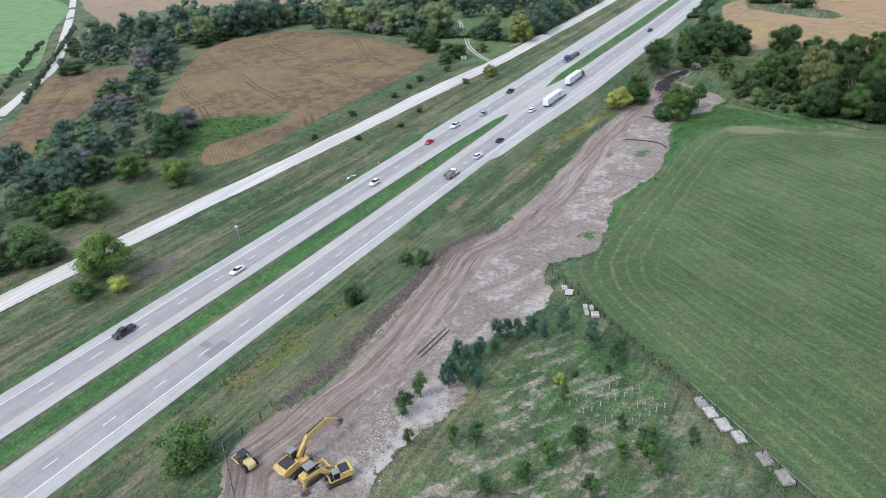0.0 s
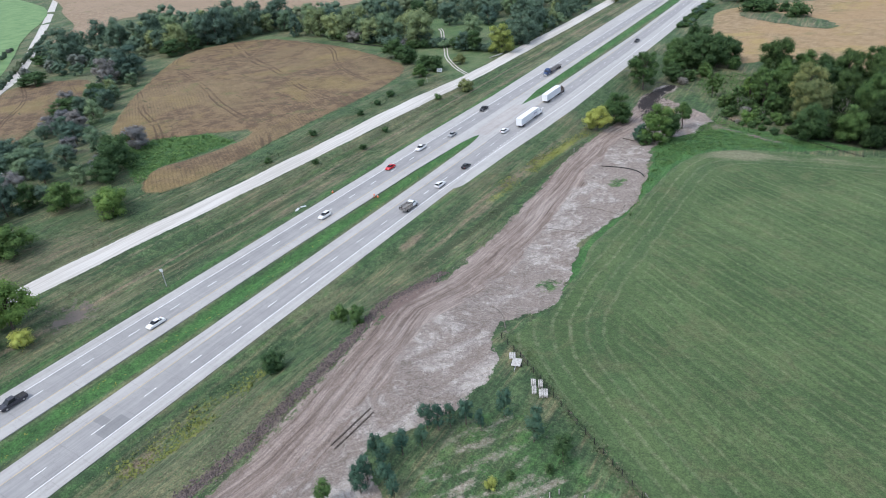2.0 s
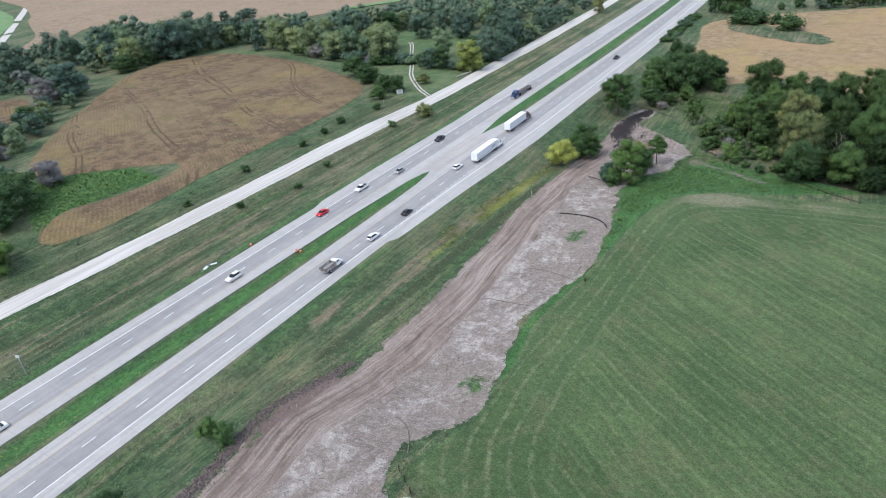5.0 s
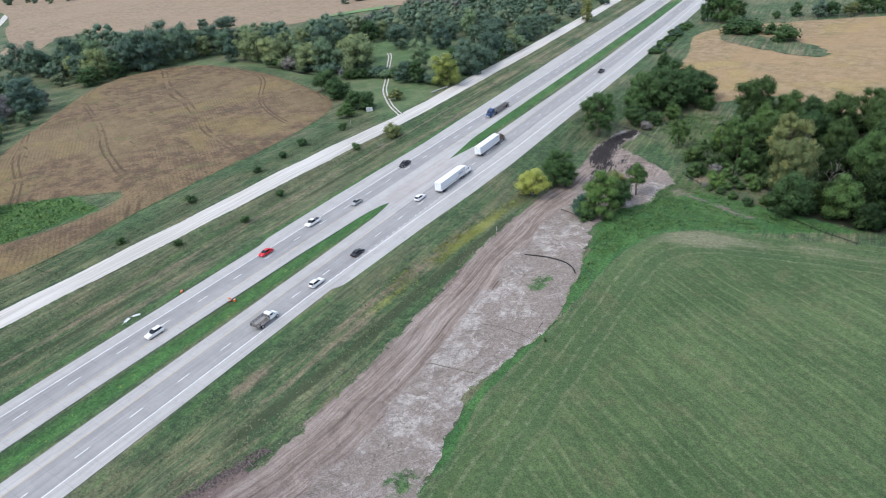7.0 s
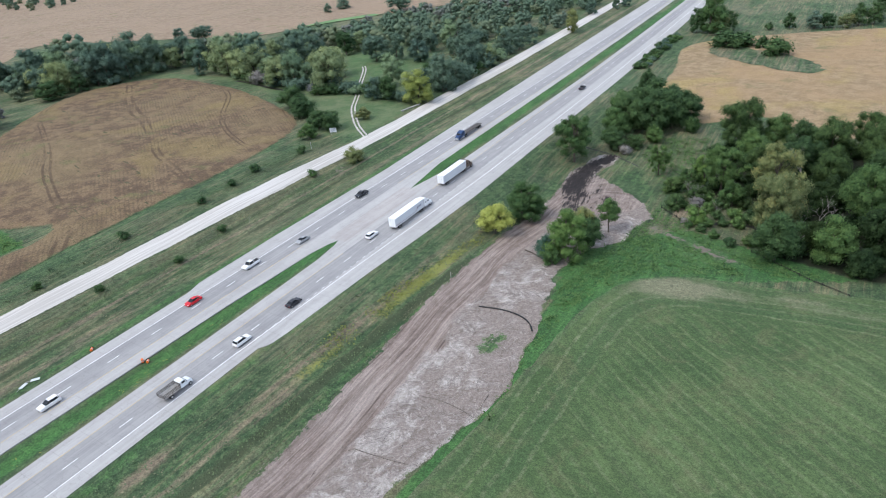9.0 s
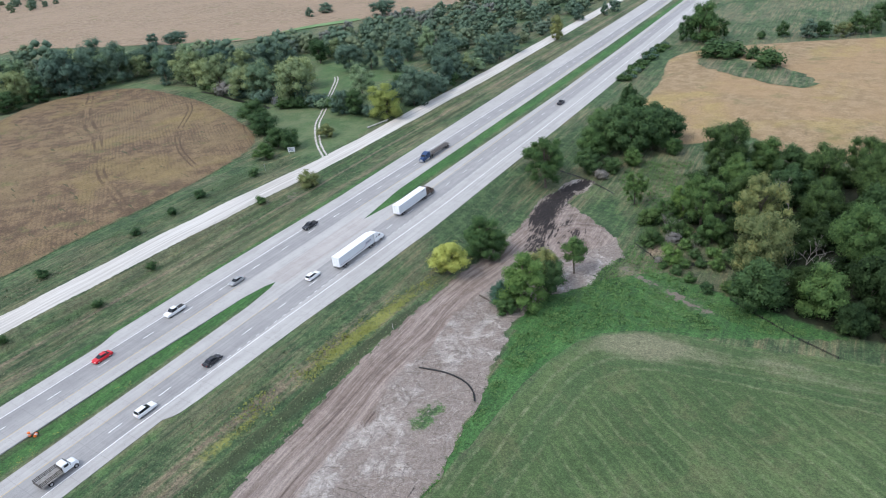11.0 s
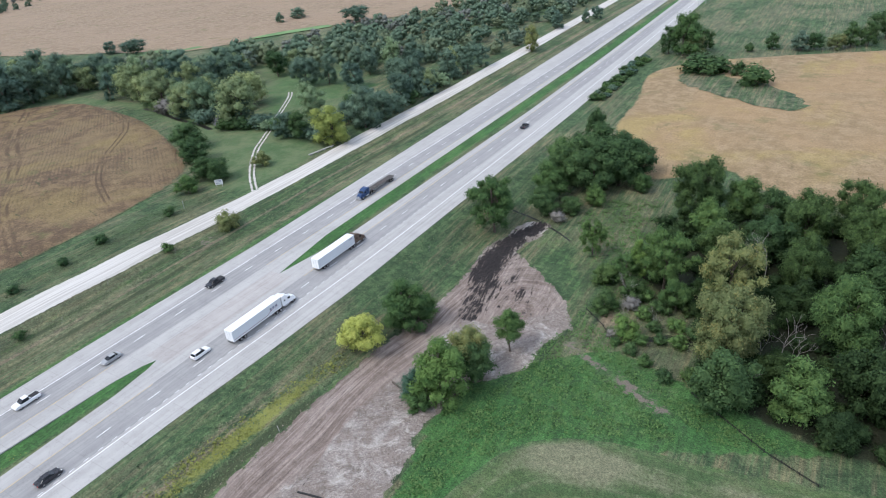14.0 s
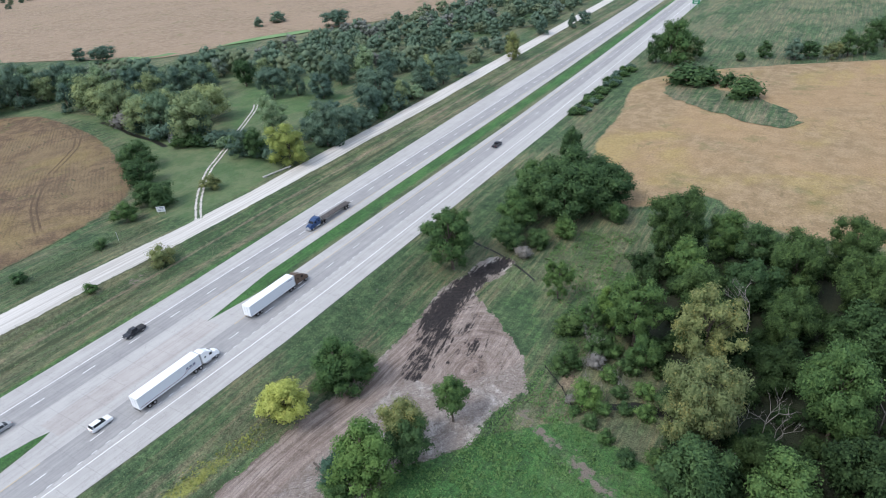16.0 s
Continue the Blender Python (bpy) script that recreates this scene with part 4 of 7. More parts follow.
tagged(patch("grass_island", ISLAND, M_GRASS, 3, 0.85, 4.0, fields={"dry": lambda x, y: 0.45 + 0 * x, "lush": lambda x, y: 0.2 + 0 * x}), "rough grass island in the soybeans", "grass")
BEAN_NW = [(-640, 440), (-578, 466), (-513, 489), (-432, 514), (-400, 600), (-360, 640), (-310, 722), (-262, 900), (-400, 1500), (-1500, 1500), (-1500, 800), (-900, 520), (-780, 455), (-650, 390), (-575, 320), (-560, 350)]
tagged(patch("field_soybean_4", BEAN_NW, M_BEAN_FAR, 18, 0.35, 1.0, 0.5), "wide tan ripe soybean field on the rise", "field")
STRIP = [(-478, 494), (-452, 522), (-432, 556), (-408, 592), (-386, 622), (-376, 616), (-398, 582), (-420, 548), (-440, 512), (-466, 486)]
tagged(patch("grass_strip", STRIP, M_PASTURE, 6, 0.6, 1.0), "bright green grass strip along the far edge of the woods", "grass")
GREEN_W = [(-500, 215), (-492, 238), (-632, 330), (-890, 492), (-1300, 560), (-1200, 200), (-700, 130), (-540, 190)]
tagged(patch("meadow_far", GREEN_W, M_PASTURE, 14, 0.3, 1.0), "bright green far meadow", "field")


# ---- trees and shrubs ----
def tube(points, radii, sides=6):
    """A tapered round limb along a few points, as vertices and faces."""
    v, f = [], []
    for i, p in enumerate(points):
        p = Vector(p)
        d = (Vector(points[min(i + 1, len(points) - 1)]) - Vector(points[max(i - 1, 0)])).normalized()
        a = d.orthogonal().normalized()
        b = d.cross(a)
        for s in range(sides):
            w = 2 * math.pi * s / sides
            v.append(p + radii[i] * (math.cos(w) * a + math.sin(w) * b))
    for i in range(len(points) - 1):
        for s in range(sides):
            t = (s + 1) % sides
            f.append((i * sides + s, i * sides + t, (i + 1) * sides + t, (i + 1) * sides + s))
    return v, f


def joined(pieces):
    v, f = [], []
    for pv, pf in pieces:
        n = len(v)
        v.extend(pv)
        f.extend([tuple(i + n for i in q) for q in pf])
    return v, f


def cards(centres, normals, sizes, rng):
    """Small pointed leaf sprays, three-cornered, facing roughly along the normals."""
    n = len(centres)
    nor = normals / np.maximum(np.linalg.norm(normals, axis=1, keepdims=True), 1e-6)
    ref = rng.normal(size=(n, 3))
    a = np.cross(nor, ref)
    a /= np.maximum(np.linalg.norm(a, axis=1, keepdims=True), 1e-6)
    b = np.cross(nor, a)
    s = sizes[:, None]
    v = np.stack([centres + a * s * 0.72, centres - a * s * 0.36 + b * s * 0.52, centres - a * s * 0.36 - b * s * 0.52], 1).reshape(-1, 3)
    i = np.arange(n)[:, None] * 3
    return v, i + np.array([[0, 1, 2]])


def crown_cloud(rng, n, high, wide, base, clumps, size, shape="round"):
    """Leaf places for one crown: boughs spread evenly over an uneven ovoid like a cauliflower, leaves over the outside of each bough."""
    mid, half = (high + base) / 2, (high - base) / 2
    q = np.arange(clumps) + 0.5
    up = 1 - 2 * q / clumps
    turn = q * 2.39996 + rng.uniform(0, 6)
    d = np.stack([np.sqrt(1 - up * up) * np.cos(turn), np.sqrt(1 - up * up) * np.sin(turn), up], 1) + rng.normal(size=(clumps, 3)) * 0.22
    d /= np.linalg.norm(d, axis=1, keepdims=True)
    lop = 1 + 0.13 * np.sin(turn * 2 + rng.uniform(0, 6)) + 0.11 * np.sin(np.arctan2(d[:, 1], d[:, 0]) * 3 + rng.uniform(0, 6)) + 0.09 * np.sin(d[:, 2] * 4 + rng.uniform(0, 6))
    r = np.where(rng.uniform(size=clumps) < 0.25, rng.uniform(0.3, 0.6, clumps), rng.uniform(0.58, 0.84, clumps)) * lop
    skirt = 1 + 0.28 * np.maximum(0, -d[:, 2:3])
    c = d * r[:, None] * skirt * np.array([[wide, wide, half]]) + np.array([[0, 0, mid]])
    cr = rng.uniform(0.72, 1.28, clumps) * wide * 1.8 / math.sqrt(clumps)
    c[:, 2] = np.maximum(c[:, 2], base + 0.4 * cr)
    if shape == "open":
        cr *= 0.7
    pick = rng.choice(clumps, n, p=cr ** 2 / np.sum(cr ** 2))
    e = rng.normal(size=(n, 3))
    e[:, 2] += 0.45
    e /= np.linalg.norm(e, axis=1, keepdims=True)
    lump = 1 + 0.22 * np.sin(e[:, 0] * 5 + pick) * np.sin(e[:, 1] * 5 + 2 * pick)
    rad = cr[pick] * lump * np.abs(0.88 + 0.2 * rng.normal(size=n))
    p = c[pick] + e * rad[:, None] * np.array([[1, 1, 0.8]])
    p[:, 2] = np.maximum(p[:, 2], 0.5 * base + 0.1)
    whole = (p - np.array([[0, 0, mid]])) / np.array([[wide, wide, half]])
    nor = 1.15 * e + 0.40 * whole + 0.48 * rng.normal(size=(n, 3)) + np.array([[0, 0, 0.2]])
    return p, nor, size * rng.uniform(0.55, 1.35, n), c, cr


def bough_cores(c, cr):
    """A small eight-sided mass of inner foliage in each bough, so that crowns are dense within."""
    axes = np.array([(1, 0, 0), (-1, 0, 0), (0, 1, 0), (0, -1, 0), (0, 0, 0.8), (0, 0, -0.8)], float)
    tri = np.array([(0, 2, 4), (2, 1, 4), (1, 3, 4), (3, 0, 4), (2, 0, 5), (1, 2, 5), (3, 1, 5), (0, 3, 5)])
    v = (c[:, None, :] + axes[None] * (0.74 * cr)[:, None, None]).reshape(-1, 3)
    f = (np.arange(len(c))[:, None, None] * 6 + tri[None]).reshape(-1, 3)
    return v, f, np.tile(axes, (len(c), 1))


def facing(nor, rng, loose=0.95):
    """How each spray lies: near its shading direction, tipped at random but never turned over, and open to the sky."""
    n = nor / np.maximum(np.linalg.norm(nor, axis=1, keepdims=True), 1e-6)
    w = n + loose * rng.normal(size=n.shape) * 0.7 + np.array([[0, 0, 0.85]])
    w /= np.maximum(np.linalg.norm(w, axis=1, keepdims=True), 1e-6)
    dot = np.sum(w * n, axis=1, keepdims=True)
    w = np.where(dot < 0.15, w + n * (0.3 - dot), w)
    w[:, 2] = np.abs(w[:, 2])
    return w


def fluff(me, normals, cores=None, per=3):
    """Leaves shade by the way their spray faces, so that a crown reads as soft boughs."""
    n = normals / np.maximum(np.linalg.norm(normals, axis=1, keepdims=True), 1e-6)
    n = np.repeat(n, per, axis=0)
    if cores is not None:
        n = np.concatenate([n, cores])
    me.polygons.foreach_set("use_smooth", np.ones(len(me.polygons), bool))
    me.normals_split_custom_set_from_vertices(n.tolist())
    return me


TREE_KINDS = {
    # high, half width, crown base, clumps, leaves, leaf size, limbs, shape
    "grand": (21.0, 10.0, 2.5, 64, 26000, 0.42, 12, "round"),
    "broad": (12.0, 5.6, 1.2, 36, 10000, 0.36, 9, "round"),
    "broad_b": (12.0, 5.2, 1.8, 32, 9000, 0.36, 8, "round"),
    "oval": (15.0, 5.2, 1.0, 40, 12500, 0.34, 9, "round"),
    "standard": (11.0, 3.4, 4.6, 26, 6000, 0.30, 9, "round"),
    "round": (8.0, 3.8, 0.4, 26, 5500, 0.30, 6, "round"),
    "shrub": (3.0, 2.1, 0.1, 14, 1800, 0.19, 4, "round"),
    "under": (4.5, 3.4, 0.1, 16, 1300, 0.36, 0, "round"),
    "young": (4.2, 1.15, 1.0, 12, 1100, 0.17, 4, "round"),
    "sparse": (18.0, 8.2, 3.5, 50, 12000, 0.36, 14, "open"),
    "far": (22.0, 9.6, 1.2, 30, 5200, 0.66, 5, "round"),
    "far_b": (22.0, 7.6, 1.0, 26, 4600, 0.64, 5, "round"),
    "farshrub": (4.0, 2.6, 0.1, 12, 800, 0.44, 0, "round"),
}
tree_cache = {}


def tree_meshes(kind, variant=0):
    key = (kind, variant)
    if key not in tree_cache:
        high, wide, base, clumps, n, size, limbs, shape = TREE_KINDS[kind]
        rng = np.random.default_rng(sum(map(ord, kind)) * 10 + variant)
        p, nor, s, c, cr = crown_cloud(rng, n, high, wide, base, clumps, size, shape)
        v, f = cards(p, facing(nor, rng), s, rng)
        cv, cf, cn = bough_cores(c, cr)
        crown = fluff(mesh_from("crown", np.concatenate([v, cv]), np.concatenate([f, cf + len(v)]).tolist(), LEAVES["green"], smooth=False), nor, cn)
        r0 = 0.021 * high + 0.02
        lean = rng.normal(size=2) * 0.03 * high
        top = Vector((lean[0], lean[1], base + 0.62 * (high - base)))
        pieces = [tube([(0, 0, -0.4), (0.1 * lean[0], 0.1 * lean[1], 0.25 * base), top * 0.5, top], [r0 * 1.35, r0, r0 * 0.72, r0 * 0.25], 7)]
        for j in range(limbs):
            t = Vector(c[j % clumps])
            a = top * rng.uniform(0.35, 0.8)
            m = (a + t) / 2 + Vector((0, 0, 0.12 * (t - a).length))
            pieces.append(tube([a, m, t], [r0 * 0.42, r0 * 0.28, r0 * 0.08], 5))
        tv, tf = joined(pieces)
        tree_cache[key] = (mesh_from("trunk", tv, tf, M_BARK), crown, high)
    return tree_cache[key]


TREE_WORDS = {"shade_green": "shade-darkened green", "hazed_green": "pale green", "blue": "bluish green", "hazed_olive": "olive-yellow", "green": "green-leaved", "dark": "dark green", "deep": "deep green", "olive": "olive-green, partly yellowing", "yellow": "bright yellow-green", "fresh": "fresh green", "grey": "grey thin-leaved", "pine": "blue-green"}


def plant(kind, x, y, high, leaf, name="tree", label="", group="", wide=1.0, variant=None, lift=0.0):
    variant = random.randrange(3) if variant is None else variant
    trunk, crown, h0 = tree_meshes(kind, variant)
    s = high / h0
    ob = new(name)
    ob.empty_display_size = 0.5
    ob.matrix_world = Matrix.Translation((x, y, ground_z(x, y) + lift)) @ Matrix.Rotation(random.uniform(0, 6.28), 4, "Z") @ Matrix.Diagonal((s * wide, s * wide, s, 1))
    part("trunk", trunk, ob)
    c = part("crown", crown, ob)
    c.material_slots[0].link = "OBJECT"
    c.material_slots[0].material = LEAVES[leaf]
    word = "shrub" if name == "shrub" else "tree"
    return tagged(ob, label or f"{TREE_WORDS[leaf]} leafy {word} with uneven crown in rough grass", word, group)


def scatter(poly, gap, rng, limit=9999):
    """Places inside a polygon, no two nearer than the gap."""
    poly = np.asarray(poly, float)
    lo, hi = poly.min(0), poly.max(0)
    out, grid = [], {}
    for _ in range(int(14 * (hi[0] - lo[0]) * (hi[1] - lo[1]) / (gap * gap))):
        p = rng.uniform(lo, hi)
        if len(out) >= limit:
            break
        k = (int(p[0] // gap), int(p[1] // gap))
        if any((q - p) @ (q - p) < gap * gap for i in (-1, 0, 1) for j in (-1, 0, 1) for q in grid.get((k[0] + i, k[1] + j), ())):
            continue
        if not inside(p[0:1], p[1:2], poly)[0]:
            continue
        grid.setdefault(k, []).append(p)
        out.append((float(p[0]), float(p[1])))
    return out


rng = np.random.default_rng(7)

# trees of the verge and the soil strip
plant("broad", -82.0, 272.5, 10.0, "yellow", label="bright yellow-green autumn tree beside the haul strip", wide=1.12)
plant("oval", -78.8, 285.5, 13.5, "green", wide=1.15)
plant("round", -76.8, 292, 7.0, "green", wide=1.1)
plant("oval", -56.8, 266.5, 15.0, "fresh", label="dense fresh green tree at the edge of bare soil", wide=1.05)
plant("round", -62.0, 264.5, 7.5, "pine", label="blue-green conifer-like tree beside a larger tree", wide=0.85)
plant("round", -59.0, 261, 5.0, "green", wide=1.1)
plant("broad_b", -56.0, 278, 11.5, "olive", wide=0.85)
plant("broad", -52.8, 275, 10.0, "dark", wide=0.95)
plant("standard", -51.5, 288.3, 11.0, "green", label="small green tree with bare trunk on bare soil", wide=0.95, variant=1)
plant("sparse", -82.5, 341.5, 20.0, "green", label="tall open-crowned green tree beside the highway", wide=1.0)
plant("sparse", -87.0, 350, 14.0, "olive", wide=0.8)
plant("broad", -73, 358, 9.0, "dark", wide=1.2)
plant("round", -65, 362, 6.0, "dark", wide=1.3)
plant("shrub", -67, 355.5, 3.6, "grey", "shrub")
for x, y, h, leaf in ((-75, 369, 12, "green"), (-72, 378, 16, "dark"), (-64, 379, 17, "dark"), (-57, 386, 16, "dark"), (-53, 395, 13, "dark"), (-67, 391, 18, "dark"), (-79, 391, 13, "green"), (-60, 370, 7, "green"), (-77, 420, 14, "dark"), (-60, 399, 14, "dark"), (-48, 384, 7, "green"), (-70, 404, 12, "green")):
    plant("broad" if h > 8 else "round", x, y, h, leaf, group="trees beside the highway", wide=0.65 if y == 420 else 1.1)
plant("round", -82.0, 40.5, 8.5, "green", label="large round green bush by the fence corner", wide=1.15, lift=-0.5)
plant("round", -87.0, 113.5, 4.6, "green", "shrub", wide=0.9)
plant("round", -81.5, 113, 4.6, "green", "shrub", wide=0.9)
plant("round", -88.8, 93.5, 5.4, "dark", "shrub", wide=1.0)
plant("broad", -165, 78, 13.5, "fresh", label="fresh green tree beside the gravel road", wide=1.05)
for x, y, h, leaf in ((-157, 76, 4.0, "yellow"), (-162, 69, 4.6, "green"), (-161, 304, 5.5, "olive"), (-165, 283, 2.6, "green"), (-160, 216, 2.2, "dark"), (-163, 236, 2.2, "dark"), (-186, 300, 3.0, "dark"), (-186, 262, 2.4, "dark"), (-188, 276, 3.0, "dark"), (-184, 246, 2.4, "dark"), (-187, 217, 2.6, "dark"), (-183, 186, 2.2, "dark"), (-166, 194, 2.0, "dark")):
    plant("shrub", x, y, h, leaf, "shrub", group="shrubs along the gravel road")
for x, y, h, leaf in ((-199, 130, 10, "fresh"), (-205, 134, 8, "green"), (-221, 127, 10, "green"), (-229, 148, 9, "dark"), (-236, 156, 12, "dark"), (-246, 164, 12, "dark"), (-204, 99, 10, "green"), (-212, 97, 10, "fresh"), (-219, 93, 9, "green"), (-210, 90, 7, "green"), (-221, 340, 11, "dark"), (-238, 351, 12, "dark"), (-202, 330, 9, "dark"), (-196, 331, 9, "dark"), (-197, 317, 7, "green"), (-190, 348, 6, "olive"), (-252, 178, 10, "grey")):
    plant("round", x, y, h, leaf, group="trees by the gravel road", wide=1.25)
for x, y in ((-212, 70), (-206, 77), (-199, 76), (-192, 71), (-187, 75), (-196, 64), (-222, 66), (-232, 73), (-215, 60), (-242, 82), (-230, 60)):
    plant("round", x, y, random.uniform(6, 10), random.choice(["dark", "dark", "green"]), group="thicket by the gravel road", wide=1.35)

# saplings and conifers of the tree nursery
NURSERY = [(-55, 71), (-55, 66), (-53, 76), (-51.5, 75.5), (-52, 78), (-51, 81), (-46, 77), (-48, 78), (-53, 82), (-50, 85), (-48, 88), (-49.5, 92), (-47.5, 92.5), (-46, 94), (-44, 96), (-41, 96), (-39, 101), (-33, 101), (-32, 98), (-26, 96), (-31, 81), (-20, 79), (-28, 67), (-25, 72), (-24, 73), (-30, 62), (-18, 73), (-9, 81), (-12, 72), (-15, 76), (-14, 74.5), (-40, 65), (-44, 64), (-50, 60), (-20, 64), (-34, 57)]
for i, (x, y) in enumerate(NURSERY):
    conifer = 2 <= i <= 18  # the dense dark row
    plant("young", x, y, random.uniform(4.6, 6.6) if conifer else random.uniform(4.2, 6.2), "pine" if conifer else ("dark" if i % 2 else "green"), label="dark blue-green young nursery tree in a dense row" if conifer else "young nursery tree with slim trunk in grass", group="nursery trees", wide=random.uniform(0.62, 0.85) if conifer else random.uniform(0.7, 1.0))
for x, y in ((-27, 93), (-32, 89)):
    plant("shrub", x, y, 1.7, "dark", "shrub", "clipped dark round nursery shrub in grass", "nursery trees", wide=0.6)
plant("shrub", -34, 86, 1.8, "yellow", "shrub", "yellow nursery shrub in grass", "nursery trees", wide=0.8)

# the woods east of the creek
for kind, x, y, h, leaf, w in (("grand", -28, 372, 20, "deep", 0.82), ("broad", -16, 377, 13, "green", 0.95), ("broad", -7, 373, 13, "dark", 0.95), ("grand", 2, 360, 19, "deep", 0.78), ("grand", 17, 356, 20, "deep", 0.78), ("grand", 14, 376, 17, "deep", 0.8),
                               ("sparse", -27, 329, 19, "green", 0.85), ("sparse", -33, 333, 13, "fresh", 0.85), ("sparse", -11, 324, 23, "olive", 0.78), ("grand", -8, 303, 21, "olive", 0.76), ("grand", 13, 317, 21, "green", 0.76), ("broad", -6, 289, 14, "dark", 0.95),
                               ("broad", 7, 293, 13, "green", 0.95), ("broad", 17, 300, 16, "shade_green", 0.85), ("broad", 26, 290, 12, "shade_green", 1.0), ("broad", 27, 303, 15, "shade_green", 0.9), ("broad", 24, 345, 17, "shade_green", 0.9), ("broad", 3, 326, 12, "shade_green", 0.9), ("broad", 40, 298, 14, "shade_green", 1.0), ("grand", 3, 340, 17, "deep", 0.72), ("broad", 17, 338, 17, "deep", 0.85), ("broad", -17, 347, 14, "deep", 0.95), ("broad", -6, 351, 15, "dark", 0.9),
                               ("broad", -22, 358, 13, "green", 0.95), ("broad", -13, 338, 12, "deep", 0.9), ("broad", 14, 288, 8, "shade_green", 1.0), ("grand", 31, 332, 20, "deep", 0.78), ("grand", 33, 311, 18, "shade_green", 0.78), ("sparse", -50, 340, 12, "green", 0.8), ("sparse", -37, 328, 9, "green", 0.9), ("broad", 2, 301, 9, "shade_green", 0.95), ("broad", -22, 321, 9, "green", 0.9)):
    plant(kind, x, y, h, leaf, group="creek woods", wide=w, label="tall olive-yellow cottonwood at the wood's edge" if leaf == "olive" else "")
for x, y in scatter([(34, 292), (90, 298), (90, 400), (30, 394), (34, 340)], 12.5, rng):
    plant("far", x, y, rng.uniform(15, 20), rng.choice(["deep", "deep", "dark"]), group="creek woods", wide=1.05)
for x, y in ((-38, 314), (-33, 322), (-13, 296), (-42, 327), (-36, 336), (-18, 331)):
    plant("shrub", x, y, random.uniform(3.0, 5.5), random.choice(["green", "deep", "deep"]), "shrub", group="creek shrubs", wide=0.95)

for x, y, h, leaf in ((-26, 304.5, 2.6, "green"), (-22, 306.3, 2.4, "dark"), (-18, 306.6, 3.0, "green"), (-24.5, 310.5, 2.6, "dark"), (-20, 312.8, 3.2, "green"), (-15, 311.5, 3.4, "dark"), (-33, 305, 1.6, "grey"), (-31, 302, 1.8, "green"), (-27, 300, 2.4, "dark"), (-23, 297, 2.4, "green"), (-36, 316, 2.4, "green"), (-32, 318, 3.0, "grey"), (-28, 315, 3.0, "green"), (-39, 320, 2.2, "dark"), (-30, 323, 3.4, "green"), (-25, 319, 3.6, "dark"), (-18, 294, 2.6, "dark")):
    plant("under", x, y, h, leaf, "shrub", f"low {TREE_WORDS[leaf]} brush on the creek bank", "creek bank brush", wide=1.0)
plant("shrub", -29.5, 306.0, 5.5, "fresh", "shrub", "bright green bush beside the creek", wide=0.8)
# undergrowth added to fill gaps; its near-black leaves stand in for shade
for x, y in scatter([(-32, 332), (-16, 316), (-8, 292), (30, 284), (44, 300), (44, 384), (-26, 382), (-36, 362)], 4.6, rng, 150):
    plant("under", x, y, random.uniform(2.5, 4.5), "shade_green", "shrub", "shade-darkened green undergrowth shrub beneath the trees", "creek undergrowth", wide=1.1)

# hedges and woods round the golden field and beyond
for x, y, h, leaf, w in ((-77, 566, 24, "green", 0.9), (-86, 570, 15, "dark", 0.8), (-68, 580, 12, "dark", 1.0), (-79, 592, 15, "green", 1.0), (-71, 568, 13, "olive", 1.1), (-34, 589, 9, "dark", 1.0), (-20, 589, 10, "blue", 1.3), (-14, 592, 10, "dark", 1.1), (-3, 594, 9, "olive", 1.3), (3, 601, 13, "dark", 0.9), (11, 605, 13, "dark", 0.9), (19, 624, 18, "dark", 1.1), (30, 618, 14, "green", 1.0)):
    plant("far", x, y, h, leaf, group="field hedge", wide=w)
for x, y in scatter([(24, 606), (90, 622), (90, 660), (30, 640)], 13, rng):
    plant("far", x, y, rng.uniform(8, 14), rng.choice(["dark", "green", "blue"]), group="field hedge")
for x, y, h, w in ((-60, 531, 8.5, 1.7), (-54, 532, 8.0, 1.6), (-42, 530, 6.5, 0.8), (-32, 514, 8.8, 1.3), (-45, 582, 4.5, 0.9)):
    plant("farshrub", x, y, h, "dark", "shrub", "dark bushy shrub at the grass island in the field", "field hedge", wide=w)
for x, y in scatter([(-98, 470), (-92, 470), (-93, 552), (-99, 552)], 4.0, rng):
    plant("farshrub", x, y, rng.uniform(1.6, 3.2), rng.choice(["green", "dark", "blue"]), "shrub", "low shrub along the ditch beside the highway", "ditch shrubs", wide=1.3)
for x, y, h, w in ((-177, 627, 12, 0.9), (-166, 654, 10, 0.8), (-164, 672, 10, 1.0), (-194, 655, 10, 1.4), (-167, 560, 16, 0.75)):
    plant("far", x, y, h, "olive" if y == 560 else "blue", group="trees by the gravel road", wide=w)

# creek woods west of the highway
WOOD_W = [(-425, 322), (-412, 388), (-386, 411), (-335, 402), (-297, 391), (-241, 383), (-229, 392), (-204, 386), (-182, 378), (-177, 395), (-176, 440), (-179, 520), (-185, 640), (-196, 780), (-250, 900), (-296, 771), (-298, 711), (-330, 610), (-348, 560), (-352, 520), (-358, 470), (-378, 458), (-414, 452), (-440, 432), (-470, 400), (-500, 335)]
WOOD_SW = [(-232, 84), (-286, 102), (-284, 122), (-300, 149), (-337, 192), (-368, 232), (-412, 266), (-408, 298), (-388, 284), (-348, 238), (-312, 198), (-290, 178), (-262, 172), (-240, 158), (-230, 140), (-226, 110)]
WOOD_NW = [(-478, 258), (-497, 287), (-556, 344), (-560, 420), (-450, 400), (-420, 388), (-412, 372), (-425, 315), (-452, 290)]
far_spots = []


def off_track(x, y):
    return min(math.hypot(x - a.x, y - a.y) for a in curve_points(TRACK, 4, False)) > 10.0


